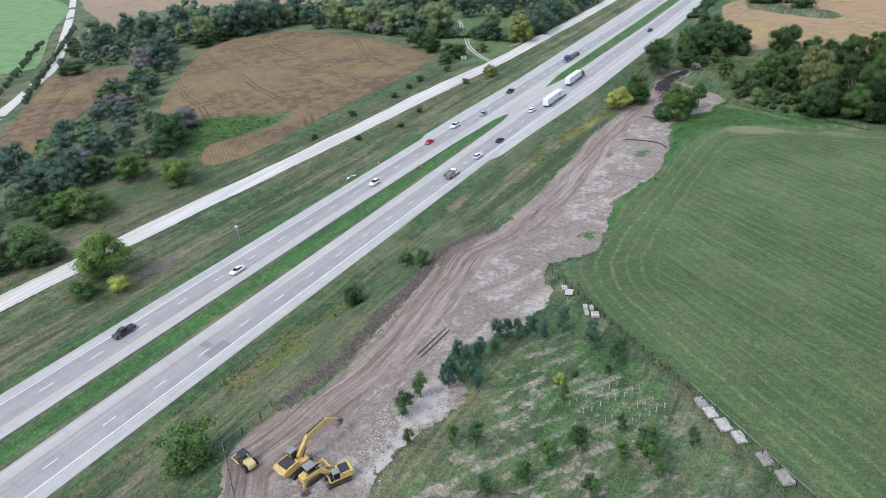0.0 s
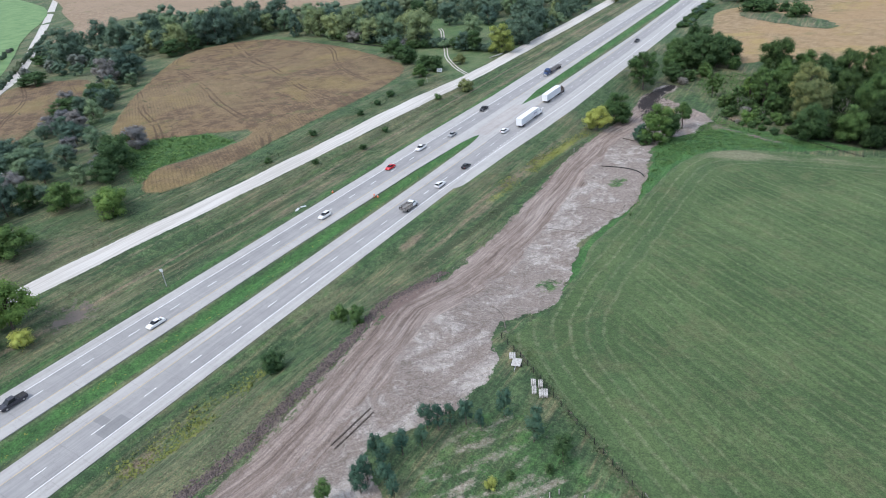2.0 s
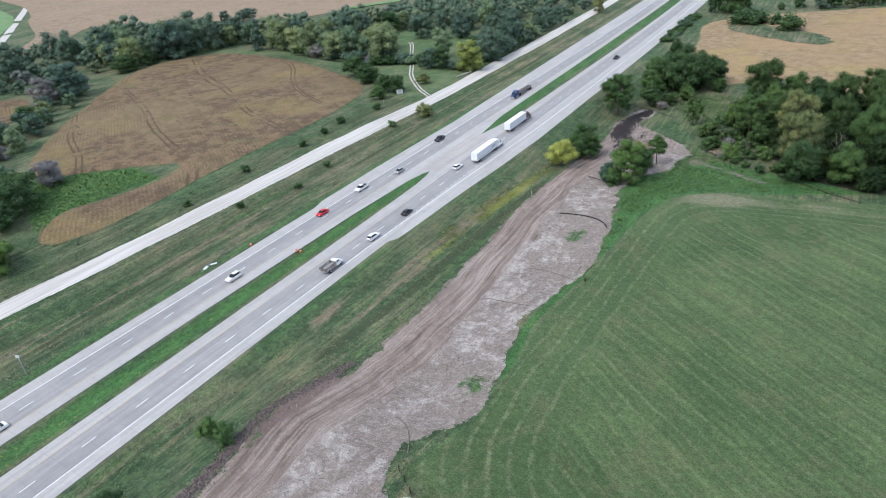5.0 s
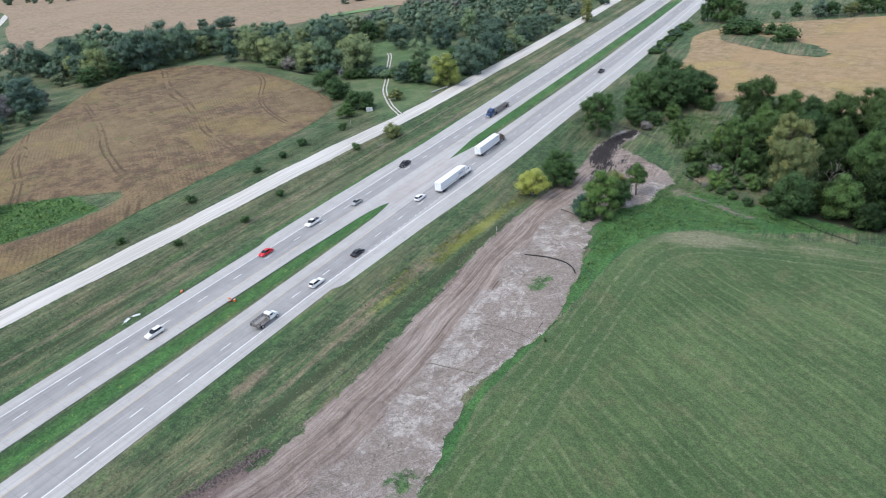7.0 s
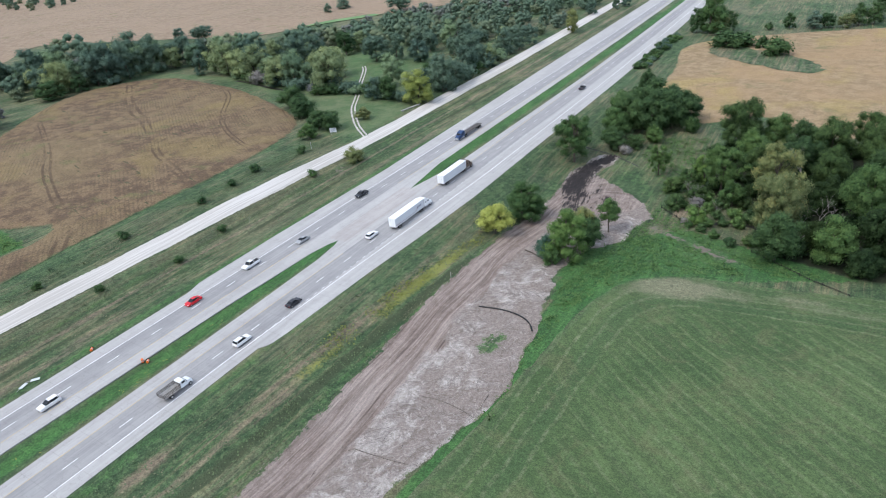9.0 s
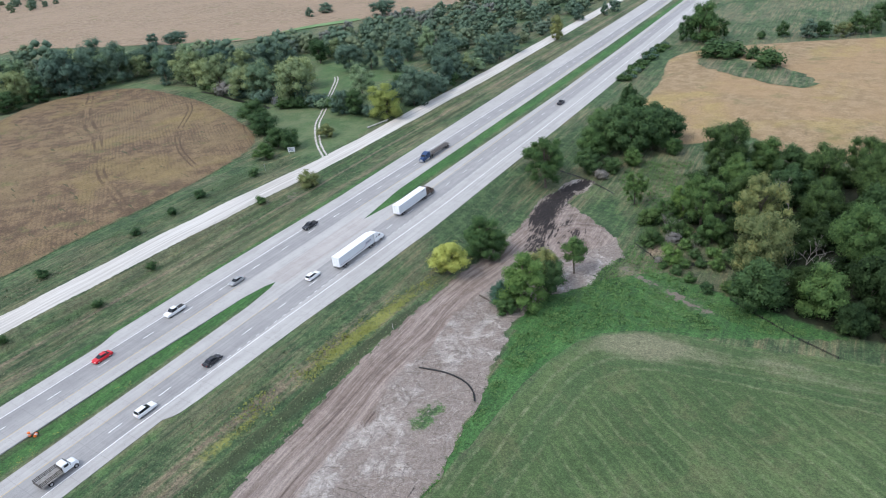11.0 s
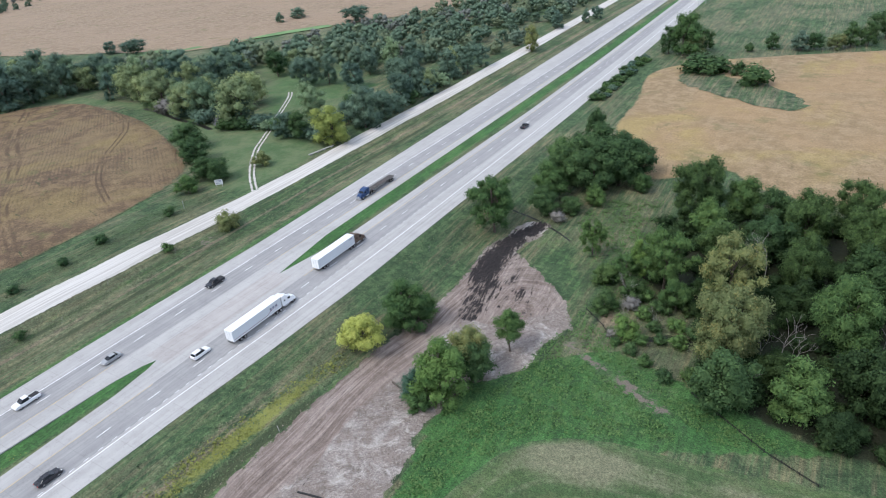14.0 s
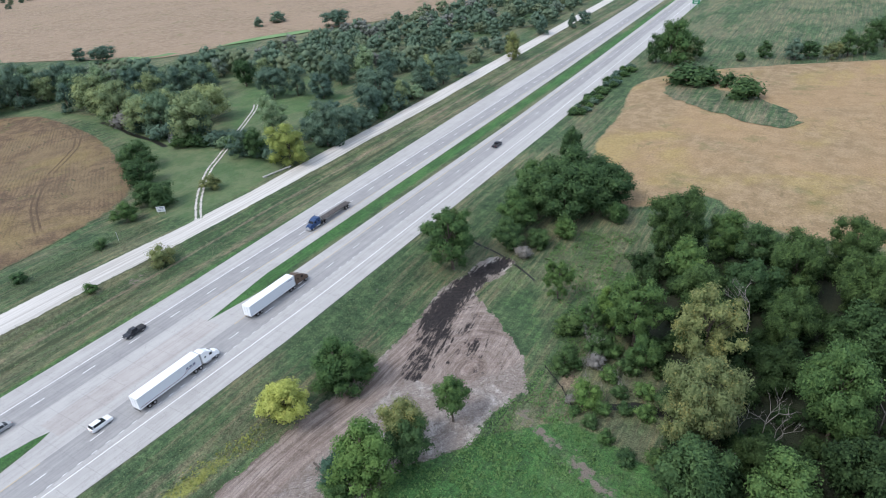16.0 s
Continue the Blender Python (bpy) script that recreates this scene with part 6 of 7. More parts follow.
# ---- vehicles, nose towards +y before turning ----
def car(x, y, turn, paint, label, style="sedan"):
    ob = thing("car" if style != "pickup" else "pickup_truck", x, y, turn, label, "car" if style != "pickup" else "pickup truck", "vehicles on the highway", on=ROAD_TOP)
    m = mat_coat(label.split()[0] + "_car_paint", paint, share=0.85, rough=0.25)
    if style == "sedan":
        body = [(-2.35, 0.42), (-2.38, 0.80), (-2.05, 0.96), (-1.0, 0.98), (0.95, 0.96), (2.0, 0.82), (2.35, 0.62), (2.36, 0.38), (1.9, 0.26), (-2.0, 0.26)]
        cabin = [(-1.75, 0.93), (-1.0, 1.38), (0.2, 1.42), (1.15, 0.93)]
        roof, wr, wy = ((0, -0.38, 1.42), (1.12, 1.35, 0.06)), 0.33, (1.42, -1.42)
    elif style == "suv":
        body = [(-2.35, 0.45), (-2.38, 1.0), (-2.2, 1.12), (0.9, 1.10), (1.95, 1.0), (2.32, 0.8), (2.34, 0.45), (1.9, 0.32), (-2.0, 0.32)]
        cabin = [(-2.2, 1.05), (-1.95, 1.62), (-0.1, 1.68), (1.05, 1.05)]
        roof, wr, wy = ((0, -0.95, 1.68), (1.25, 1.95, 0.07)), 0.37, (1.42, -1.42)
    else:
        body = [(-2.85, 0.55), (-2.87, 1.12), (1.45, 1.14), (2.45, 1.06), (2.85, 0.88), (2.86, 0.5), (2.4, 0.38), (-2.5, 0.40)]
        cabin = [(-0.75, 1.08), (-0.60, 1.78), (0.75, 1.82), (1.55, 1.08)]
        roof, wr, wy = ((0, 0.10, 1.82), (1.35, 1.25, 0.07)), 0.40, (1.75, -1.75)
    half = 0.9 if style != "pickup" else 0.98
    shape("body", prism(fresh(), body, half, 0.09), m, ob)
    shape("window_band", prism(fresh(), cabin, half - 0.10, 0.05, 0.80), M_GLASS, ob, "dark tinted windows")
    shape("roof", box(fresh(), roof[0], roof[1], 0.03), m, ob)
    if style == "pickup":
        shape("load_bed", box(fresh(), (0, -1.85, 1.12), (1.55, 1.85, 0.06), 0.01), M_CHASSIS, ob, "open black load bed")
    for sx in (-1, 1):
        shape("pillar", prism(fresh(), [(cabin[1][0] - 0.05, cabin[0][1]), (cabin[1][0] + 0.05, cabin[1][1]), (cabin[1][0] + 0.18, cabin[1][1]), (cabin[1][0] + 0.1, cabin[0][1])], 0.03, 0, 1, (sx * (half - 0.16), 0, 0)), m, ob)
        shape("headlight", box(fresh(), (sx * (half - 0.25), body[6][0] - 0.12 if style != "pickup" else 2.78, 0.68 if style == "sedan" else 0.86), (0.34, 0.16, 0.14), 0.04), M_LAMP, ob, "clear headlight")
        shape("tail_light", box(fresh(), (sx * (half - 0.18), body[1][0] + 0.03, 0.76 if style == "sedan" else 0.95), (0.26, 0.10, 0.16), 0.03), M_TAIL, ob, "red tail light")
        shape("mirror", box(fresh(), (sx * (half + 0.07), cabin[-1][0] - 0.35, cabin[0][1] + 0.1), (0.18, 0.12, 0.13), 0.03), m, ob)
        for yy in wy:
            wheel(ob, sx * (half - 0.12), yy, wr, 0.23)
    return ob


def tractor_unit(ob, paint, hood_len=1.7, top=3.7, sleeper=True):
    """A long-nosed highway tractor: hood, cab, sleeper with roof fairing, tanks, exhausts, ten wheels; front axle at y = 0."""
    shape("hood", prism(fresh(), [(-0.4, 0.75), (-0.4, 1.95), (0.5, 1.85), (1.15, 1.45), (1.25, 0.6), (0.7, 0.5)], 0.98, 0.12, 0.88), paint, ob)
    shape("cab", prism(fresh(), [(-1.9, 0.85), (-1.9, 2.7), (-0.85, 2.75), (-0.35, 1.95), (-0.35, 0.85)], 1.18, 0.08, 0.95), paint, ob)
    if sleeper:
        shape("sleeper", prism(fresh(), [(-3.7, 0.9), (-3.7, top), (-2.6, top + 0.05), (-1.35, 2.95), (-0.95, 2.7), (-1.85, 2.6), (-1.85, 0.9)], 1.2, 0.10, 0.97), paint, ob)
    shape("windscreen", box(fresh(), (0, -0.55, 2.34), (1.85, 0.06, 0.72), 0.02, tilt=30), M_GLASS, ob, "dark raked windscreen")
    for sx in (-1, 1):
        shape("side_window", box(fresh(), (sx * 1.16, -1.25, 2.25), (0.06, 0.75, 0.55), 0.02), M_GLASS, ob)
        shape("sleeper_window", box(fresh(), (sx * 1.2, -2.8, 2.3), (0.05, 0.4, 0.4), 0.02), M_GLASS, ob)
        shape("fuel_tank", drum(fresh(), (sx * 0.95, -2.3, 0.72), 0.32, 1.7, "Y"), M_RIM, ob, "polished metal fuel tank")
        shape("exhaust_stack", drum(fresh(), (sx * 1.05, -3.85, 2.5), 0.08, 2.8, "Z", 10), M_RIM, ob)
        shape("headlight", box(fresh(), (sx * 0.75, 1.12, 0.95), (0.36, 0.2, 0.22), 0.05), M_LAMP, ob)
        shape("mirror", box(fresh(), (sx * 1.42, -0.55, 2.2), (0.14, 0.1, 0.6), 0.03), paint, ob)
        shape("fender", prism(fresh(), [(-0.75, 0.75), (-0.5, 1.15), (0.5, 1.15), (0.75, 0.75), (0.45, 0.85), (-0.45, 0.85)], 0.2, 0.03, 1, (sx * 1.02, 0, 0)), paint, ob)
        wheel(ob, sx * 1.0, 0.0, 0.51, 0.32)
        for yy in (-4.6, -5.95):
            wheel(ob, sx * 0.95, yy, 0.51, 0.56)
    shape("bumper", box(fresh(), (0, 1.28, 0.52), (2.3, 0.18, 0.38), 0.06), M_RIM, ob)
    shape("grille", box(fresh(), (0, 1.22, 1.05), (0.85, 0.08, 0.7), 0.03), M_RIM, ob, "bright radiator grille")
    shape("frame", box(fresh(), (0, -3.3, 0.85), (0.9, 6.6, 0.26), 0.03), M_CHASSIS, ob)
    shape("fifth_wheel", box(fresh(), (0, -5.2, 1.08), (0.95, 1.1, 0.14), 0.04), M_CHASSIS, ob)


def trailer_wheels(ob, y):
    for yy in (y, y - 1.25):
        for sx in (-1, 1):
            wheel(ob, sx * 0.98, yy, 0.51, 0.56)


def semi(x, y, turn, paint, label, stripe=False):
    ob = thing("semi_truck", x, y, turn, label, "semi truck", "vehicles on the highway", on=ROAD_TOP)
    tractor_unit(ob, paint)
    y1, y0 = -4.2, -20.35
    box_body = shape("trailer_box", box(fresh(), (0, (y0 + y1) / 2, 2.62), (2.56, y1 - y0, 2.76), 0.03), M_TRAILER_SIDE, ob, "pale enclosed trailer box")
    shape("trailer_roof", box(fresh(), (0, (y0 + y1) / 2, 4.02), (2.60, y1 - y0 + 0.04, 0.07), 0.02), M_TRAILER, box_body, "white trailer roof")
    shape("lower_rail", box(fresh(), (0, (y0 + y1) / 2, 1.20), (2.60, y1 - y0 + 0.02, 0.14), 0.02), M_TRAILER, ob)
    for sx in (-0.64, 0.64):
        d = shape("rear_door", box(fresh(), (sx, y0 - 0.03, 2.62), (1.22, 0.06, 2.6), 0.015), M_TRAILER, ob)
        shape("lock_rod", drum(fresh(), (sx * 0.7, y0 - 0.08, 2.62), 0.025, 2.5, "Z", 8), M_RIM, d)
    shape("underride_guard", box(fresh(), (0, y0 + 0.05, 0.62), (2.2, 0.1, 0.12), 0.02), M_CHASSIS, ob)
    shape("bogie", box(fresh(), (0, y0 + 2.6, 0.88), (1.1, 3.4, 0.4), 0.05), M_CHASSIS, ob)
    for sx in (-1, 1):
        shape("landing_leg", box(fresh(), (sx * 0.75, y1 - 2.9, 0.68), (0.14, 0.14, 1.1), 0.02), M_CHASSIS, ob)
        if stripe:
            shape("side_stripe", box(fresh(), (sx * 1.295, y0 + 5.6, 1.62), (0.012, 10.6, 0.10), 0), M_MAROON, box_body)
            shape("side_stripe", box(fresh(), (sx * 1.295, y0 + 12.0, 2.02), (0.012, 2.3, 0.10), 0, tilt=20), M_MAROON, box_body)
            for k in range(3):
                shape("logo_bar", box(fresh(), (sx * 1.296, y1 - 3.6 + 0.95 * k, 2.75), (0.012, 0.62, 0.5), 0, tilt=0), M_BLUEGREY, box_body)
            shape("logo_line", box(fresh(), (sx * 1.296, y1 - 2.7, 2.36), (0.012, 2.9, 0.07), 0), M_MAROON, box_body)
        else:
            shape("logo_bar", box(fresh(), (sx * 1.296, y1 - 1.6, 3.45), (0.012, 1.6, 0.16), 0), M_BLUEGREY, box_body)
    trailer_wheels(ob, y0 + 3.4)
    return ob


def flatbed(x, y, turn, paint, label):
    ob = thing("flatbed_truck", x, y, turn, label, "flatbed truck", "vehicles on the highway", on=ROAD_TOP)
    tractor_unit(ob, paint, top=3.2)
    y1, y0 = -4.4, -19.0
    shape("deck", box(fresh(), (0, (y0 + y1) / 2, 1.46), (2.5, y1 - y0, 0.14), 0.02), M_STEEL, ob, "bare dark flat deck")
    for sx in (-0.5, 0.5):
        shape("beam", box(fresh(), (sx, (y0 + y1) / 2, 1.18), (0.16, y1 - y0 - 0.4, 0.42), 0.02), M_CHASSIS, ob)
    shape("bulkhead", box(fresh(), (0, y1, 1.9), (2.4, 0.08, 0.8), 0.02), M_RIM, ob)
    trailer_wheels(ob, y0 + 2.6)
    return ob


def stake_truck(x, y, turn):
    ob = thing("stake_truck", x, y, turn, "white stake-bed truck with empty wooden bed", "truck", "vehicles on the highway", on=ROAD_TOP)
    white = mat_coat("white_truck_paint", (0.74, 0.76, 0.78), share=0.85)
    shape("hood", prism(fresh(), [(2.1, 0.6), (2.1, 1.65), (3.2, 1.5), (3.55, 1.2), (3.6, 0.55)], 0.95, 0.12, 0.9), white, ob)
    shape("cab", prism(fresh(), [(0.55, 0.7), (0.55, 2.2), (0.75, 2.42), (1.7, 2.40), (2.3, 1.62), (2.3, 0.7)], 1.05, 0.10, 0.92), white, ob)
    shape("windscreen", box(fresh(), (0, 2.05, 2.03), (1.7, 0.05, 0.75), 0.02, tilt=37), M_GLASS, ob)
    for sx in (-1, 1):
        shape("side_window", box(fresh(), (sx * 1.0, 1.35, 1.95), (0.06, 0.85, 0.5), 0.02), M_GLASS, ob)
        shape("headlight", box(fresh(), (sx * 0.7, 3.5, 1.0), (0.3, 0.2, 0.22), 0.05), M_LAMP, ob)
        shape("mirror", box(fresh(), (sx * 1.25, 2.0, 1.9), (0.12, 0.08, 0.4), 0.02), M_CHASSIS, ob)
        wheel(ob, sx * 0.92, 2.85, 0.45, 0.28)
        wheel(ob, sx * 0.88, -2.1, 0.45, 0.5)
    shape("frame", box(fresh(), (0, -0.2, 0.75), (0.8, 6.6, 0.24), 0.03), M_CHASSIS, ob)
    deck = shape("deck", box(fresh(), (0, -1.75, 1.08), (2.35, 4.4, 0.16), 0.02), M_PLANK_GREY, ob, "grey wooden deck boards")
    for sx in (-1, 1):
        for k in range(5):
            shape("stake", box(fresh(), (sx * 1.14, -3.8 + k * 1.03, 1.62), (0.07, 0.1, 1.0), 0.01), M_STEEL, ob)
        for z in (1.45, 1.78, 2.08):
            shape("side_slat", box(fresh(), (sx * 1.15, -1.75, z), (0.05, 4.35, 0.14), 0.01), M_STEEL, ob)
    for z in (1.45, 1.78, 2.08):
        shape("front_slat", box(fresh(), (0, 0.45, z), (2.3, 0.05, 0.16), 0.01), M_STEEL, ob)
        shape("rear_slat", box(fresh(), (0, -3.93, z), (2.3, 0.05, 0.14), 0.01), M_STEEL, ob)
    return ob


W_OUTER, W_INNER, E_INNER, E_OUTER = -136.3, -132.5, -113.9, -110.3
car(W_OUTER, 63, 180, (0.045, 0.045, 0.055), "dark grey pickup driving on the concrete highway", "pickup")
car(W_INNER, 96, 180, (0.72, 0.73, 0.74), "white sedan driving on the concrete highway", "sedan")
car(W_INNER, 160, 180, (0.70, 0.70, 0.70), "pearl-white suv driving on the concrete highway", "suv")
car(W_OUTER, 202, 180, (0.55, 0.02, 0.03), "red sedan driving on the concrete highway", "sedan")
car(W_OUTER, 223, 180, (0.72, 0.73, 0.74), "clean white pickup driving on the concrete highway", "pickup")
car(W_INNER, 241, 180, (0.30, 0.31, 0.32), "silver-grey sedan driving on the concrete highway", "sedan")
car(W_OUTER, 276, 180, (0.025, 0.027, 0.033), "black pickup driving on the concrete highway", "pickup")
car(E_OUTER, 195, 0, (0.72, 0.73, 0.74), "white hatchback driving beside the verge", "suv")
car(E_OUTER, 213, 0, (0.028, 0.028, 0.033), "black sedan driving beside the verge", "sedan")
car(E_INNER, 252, 0, (0.74, 0.75, 0.76), "white crossover following a semi truck", "suv")
car(E_OUTER, 425, 0, (0.04, 0.045, 0.055), "dark pickup far down the highway", "pickup")
stake_truck(E_OUTER, 176, 0)
semi(E_OUTER, 278.5, 0, mat_coat("white_cab_paint", (0.78, 0.79, 0.80), share=0.85, rough=0.25), "white semi truck with striped white box trailer", True)
semi(E_INNER, 313.5, 0, mat_coat("brown_cab_paint", (0.105, 0.070, 0.050), share=0.8, rough=0.3), "brown semi truck with plain white box trailer")
flatbed(W_INNER, 338, 180, mat_coat("blue_cab_paint", (0.02, 0.05, 0.13), share=0.8, rough=0.25), "blue semi truck with empty flatbed trailer")


# ---- machines of the construction site ----
def bar(bm, a, b, w, h0, h1):
    """A tapering box girder from a to b in the y-z plane, w wide across x."""
    a, b = Vector(a), Vector(b)
    d = (b - a).normalized()
    n = Vector((0, -d.z, d.y))
    v = []
    for p, h in ((a, h0), (b, h1)):
        for sx, sn in ((-1, -1), (1, -1), (1, 1), (-1, 1)):
            v.append(bm.verts.new(p + Vector((sx * w / 2, 0, 0)) + n * sn * h / 2))
    for i in range(4):
        j = (i + 1) % 4
        bm.faces.new((v[i], v[j], v[4 + j], v[4 + i]))
    bm.faces.new(v[0:4][::-1])
    bm.faces.new(v[4:8])
    return bm


def track_unit(parent, x, length, height, width):
    n = 9
    prof = []
    r = height / 2
    for k in range(n):
        w = math.pi / 2 + math.pi * k / (n - 1)
        prof.append((-length / 2 + r + r * math.cos(w), r + r * math.sin(w)))
    for k in range(n):
        w = -math.pi / 2 + math.pi * k / (n - 1)
        prof.append((length / 2 - r + r * math.cos(w), r + r * math.sin(w)))
    t = shape("track", prism(fresh(), prof, width / 2, 0.02, 1, (x, 0, 0)), M_STEEL, parent, "dusty steel crawler track")
    bm = fresh()
    for k in range(int(length / 0.2)):
        for z in (0.0, height):
            box(bm, (x, -length / 2 + 0.3 + k * 0.2, z), (width + 0.04, 0.05, 0.05), 0)
    shape("grousers", bm, M_STEEL, t)
    for k in (-1, 1):
        shape("sprocket", drum(fresh(), (x, k * (length / 2 - r), r), r * 0.7, width + 0.06, "X", 16), M_STEEL, t)


def excavator(x, y, undercarriage, swing, size, reach, label):
    """Tracks along `undercarriage`, the house and its arm turned to `swing` (degrees), the arm's joints as (y, z)."""
    ob = thing("excavator", x, y, undercarriage, label, "excavator", "machines on the site")
    ob.scale = (size, size, size)
    for sx in (-1.05, 1.05):
        track_unit(ob, sx, 4.3, 0.95, 0.62)
    shape("car_body", box(fresh(), (0, 0, 0.72), (1.6, 2.2, 0.5), 0.08), M_STEEL, ob)
    house = shape("house", box(fresh(), (0, -0.35, 1.42), (2.6, 4.0, 0.42), 0.08), M_CAT, ob)
    house.rotation_euler = (0, 0, radians(swing - undercarriage))
    for sx in (-0.86, 0.86):
        shape("side_panel", box(fresh(), (sx, -1.15, 2.0), (0.85, 2.1, 0.85), 0.10, (0.92, 0.95)), M_CAT, house)
    shape("engine_hood", box(fresh(), (0, -1.3, 2.28), (2.2, 1.9, 0.55), 0.10, (0.9, 0.85)), M_HOOD, house, "dark grey engine cover")
    shape("counterweight", prism(fresh(), [(-2.9, 1.35), (-3.0, 1.9), (-2.75, 2.35), (-2.2, 2.35), (-2.2, 1.25)], 1.32, 0.14), M_CAT, house)
    shape("rear_badge", box(fresh(), (0.35, -2.99, 1.85), (0.9, 0.04, 0.42), 0.01), M_SIGN, house, "white plate on the counterweight")
    cab = shape("cab", prism(fresh(), [(-0.35, 1.6), (-0.35, 3.0), (0.85, 3.0), (1.4, 2.2), (1.4, 1.6)], 0.5, 0.07, 1, (-0.78, 0, 0)), M_GLASS, house, "dark glazed operator cab")
    shape("cab_roof", box(fresh(), (-0.78, 0.25, 3.03), (1.06, 1.35, 0.12), 0.04), M_ROOF, cab, "grey cab roof")
    for yy in (-0.33, 0.85):
        for xx in (-1.28, -0.28):
            shape("cab_post", box(fresh(), (xx, yy, 2.3), (0.08, 0.08, 1.4), 0.01), M_CAT, cab)
    a, b, c, d = reach
    boom = shape("boom", bar(bar(fresh(), (0.1, *a), (0.1, *b), 0.5, 0.55, 0.75), (0.1, *b), (0.1, *c), 0.46, 0.75, 0.42), M_CAT, house)
    shape("stick", bar(fresh(), (0.1, *c), (0.1, *d), 0.36, 0.55, 0.34), M_CAT, house)
    for sx in (-0.28, 0.48):
        shape("boom_cylinder", bar(fresh(), (sx, a[0] + 0.5, a[1] - 0.25), (sx, (b[0] + a[0]) / 2 + 0.2, (a[1] + b[1]) / 2), 0.14, 0.16, 0.11), M_STEEL, boom)
    shape("stick_cylinder", bar(fresh(), (0.1, b[0] - 0.2, b[1] + 0.55), (0.1, c[0] - 0.1, c[1] + 0.45), 0.15, 0.17, 0.12), M_STEEL, boom)
    bucket = shape("bucket", prism(fresh(), [(d[0] - 0.15, d[1] + 0.25), (d[0] + 0.55, d[1] + 0.1), (d[0] + 0.75, d[1] - 0.45), (d[0] + 0.45, d[1] - 0.95), (d[0] - 0.15, d[1] - 1.1), (d[0] - 0.55, d[1] - 0.95), (d[0] + 0.1, d[1] - 0.7), (d[0] + 0.15, d[1] - 0.3)], 0.62, 0.04), M_WORN, house, "worn grey digging bucket")
    for k in range(5):
        shape("tooth", box(fresh(), (-0.42 + 0.26 * k, d[0] - 0.68, d[1] - 0.98), (0.1, 0.3, 0.08), 0.01), M_WORN, bucket)
    return ob


excavator(-64.3, 47.6, 2, -8, 1.12, ((0.6, 1.9), (3.0, 4.2), (6.4, 4.6), (8.6, 3.0)), "yellow crawler excavator with raised boom on bare soil")
excavator(-56.5, 48.8, -32, 148, 0.92, ((0.6, 1.9), (2.6, 4.0), (5.2, 3.4), (5.9, 1.25)), "yellow crawler excavator with lowered arm on bare soil")


def rake_loader(x, y, turn):
    ob = thing("crawler_loader", x, y, turn, "yellow crawler loader with toothed root rake", "loader", "machines on the site")
    for sx in (-0.95, 0.95):
        track_unit(ob, sx, 3.6, 0.95, 0.5)
    shape("body", prism(fresh(), [(-2.0, 0.7), (-2.0, 1.85), (-0.4, 1.95), (1.1, 1.55), (1.3, 0.7)], 0.8, 0.12, 0.92), M_CAT, ob)
    cab = shape("cab", prism(fresh(), [(-0.9, 1.8), (-0.85, 3.0), (0.55, 3.0), (0.75, 1.7)], 0.72, 0.06), M_GLASS, ob, "dark glazed cab")
    shape("cab_roof", box(fresh(), (0, -0.15, 3.05), (1.65, 1.75, 0.14), 0.05), M_ROOF, cab, "grey cab roof")
    shape("exhaust", drum(fresh(), (0.35, 0.95, 2.1), 0.07, 1.2, "Z", 10), M_STEEL, ob)
    for sx in (-0.72, 0.72):
        shape("lift_arm", bar(fresh(), (sx, 0.3, 1.9), (sx, 2.7, 1.1), 0.16, 0.34, 0.26), M_CAT, ob)
        shape("lift_cylinder", bar(fresh(), (sx * 0.8, 0.5, 1.0), (sx * 0.8, 1.9, 1.3), 0.12, 0.14, 0.1), M_STEEL, ob)
    rake = shape("rake_bar", box(fresh(), (0, 2.85, 1.05), (2.5, 0.25, 0.55), 0.05), M_CAT, ob)
    for k in range(7):
        shape("rake_tooth", bar(fresh(), (-1.15 + 0.383 * k, 2.9, 0.9), (-1.15 + 0.383 * k, 3.75, 0.35), 0.10, 0.20, 0.08), M_CAT_PALE, rake)
    return ob


rake_loader(-60.5, 47.2, -14)


def roller(x, y, turn):
    ob = thing("soil_compactor", x, y, turn, "small yellow soil compactor with dark canopy", "roller", "machines on the site")
    shape("drum", drum(fresh(), (0, 1.7, 0.7), 0.7, 1.7, "X", 28), M_WORN, ob, "smooth worn steel drum")
    for sx in (-1.02, 1.02):
        shape("drum_yoke", box(fresh(), (sx, 1.45, 0.75), (0.16, 2.2, 0.3), 0.04), M_CAT_PALE, ob)
    shape("front_beam", box(fresh(), (0, 2.55, 0.75), (2.2, 0.2, 0.35), 0.05), M_CAT_PALE, ob)
    shape("hood", prism(fresh(), [(-2.4, 0.75), (-2.4, 1.45), (-2.1, 1.75), (-0.5, 1.8), (-0.5, 0.75)], 0.75, 0.12, 0.9), M_CAT_PALE, ob)
    shape("platform", box(fresh(), (0, 0.1, 1.05), (1.6, 1.3, 0.3), 0.05), M_STEEL, ob)
    shape("seat", box(fresh(), (0, -0.1, 1.5), (0.5, 0.5, 0.6), 0.08), M_HOOD, ob)
    canopy = shape("canopy", box(fresh(), (0, 0.1, 2.75), (1.5, 1.6, 0.12), 0.04), M_HOOD, ob, "dark blue-grey canopy roof")
    for sx in (-0.65, 0.65):
        for yy in (-0.6, 0.8):
            shape("canopy_post", box(fresh(), (sx, yy, 1.9), (0.08, 0.08, 1.7), 0.01), M_HOOD, canopy)
        wheel(ob, sx * 1.45, -1.35, 0.72, 0.5)
    return ob


roller(-72.8, 44.3, 80)


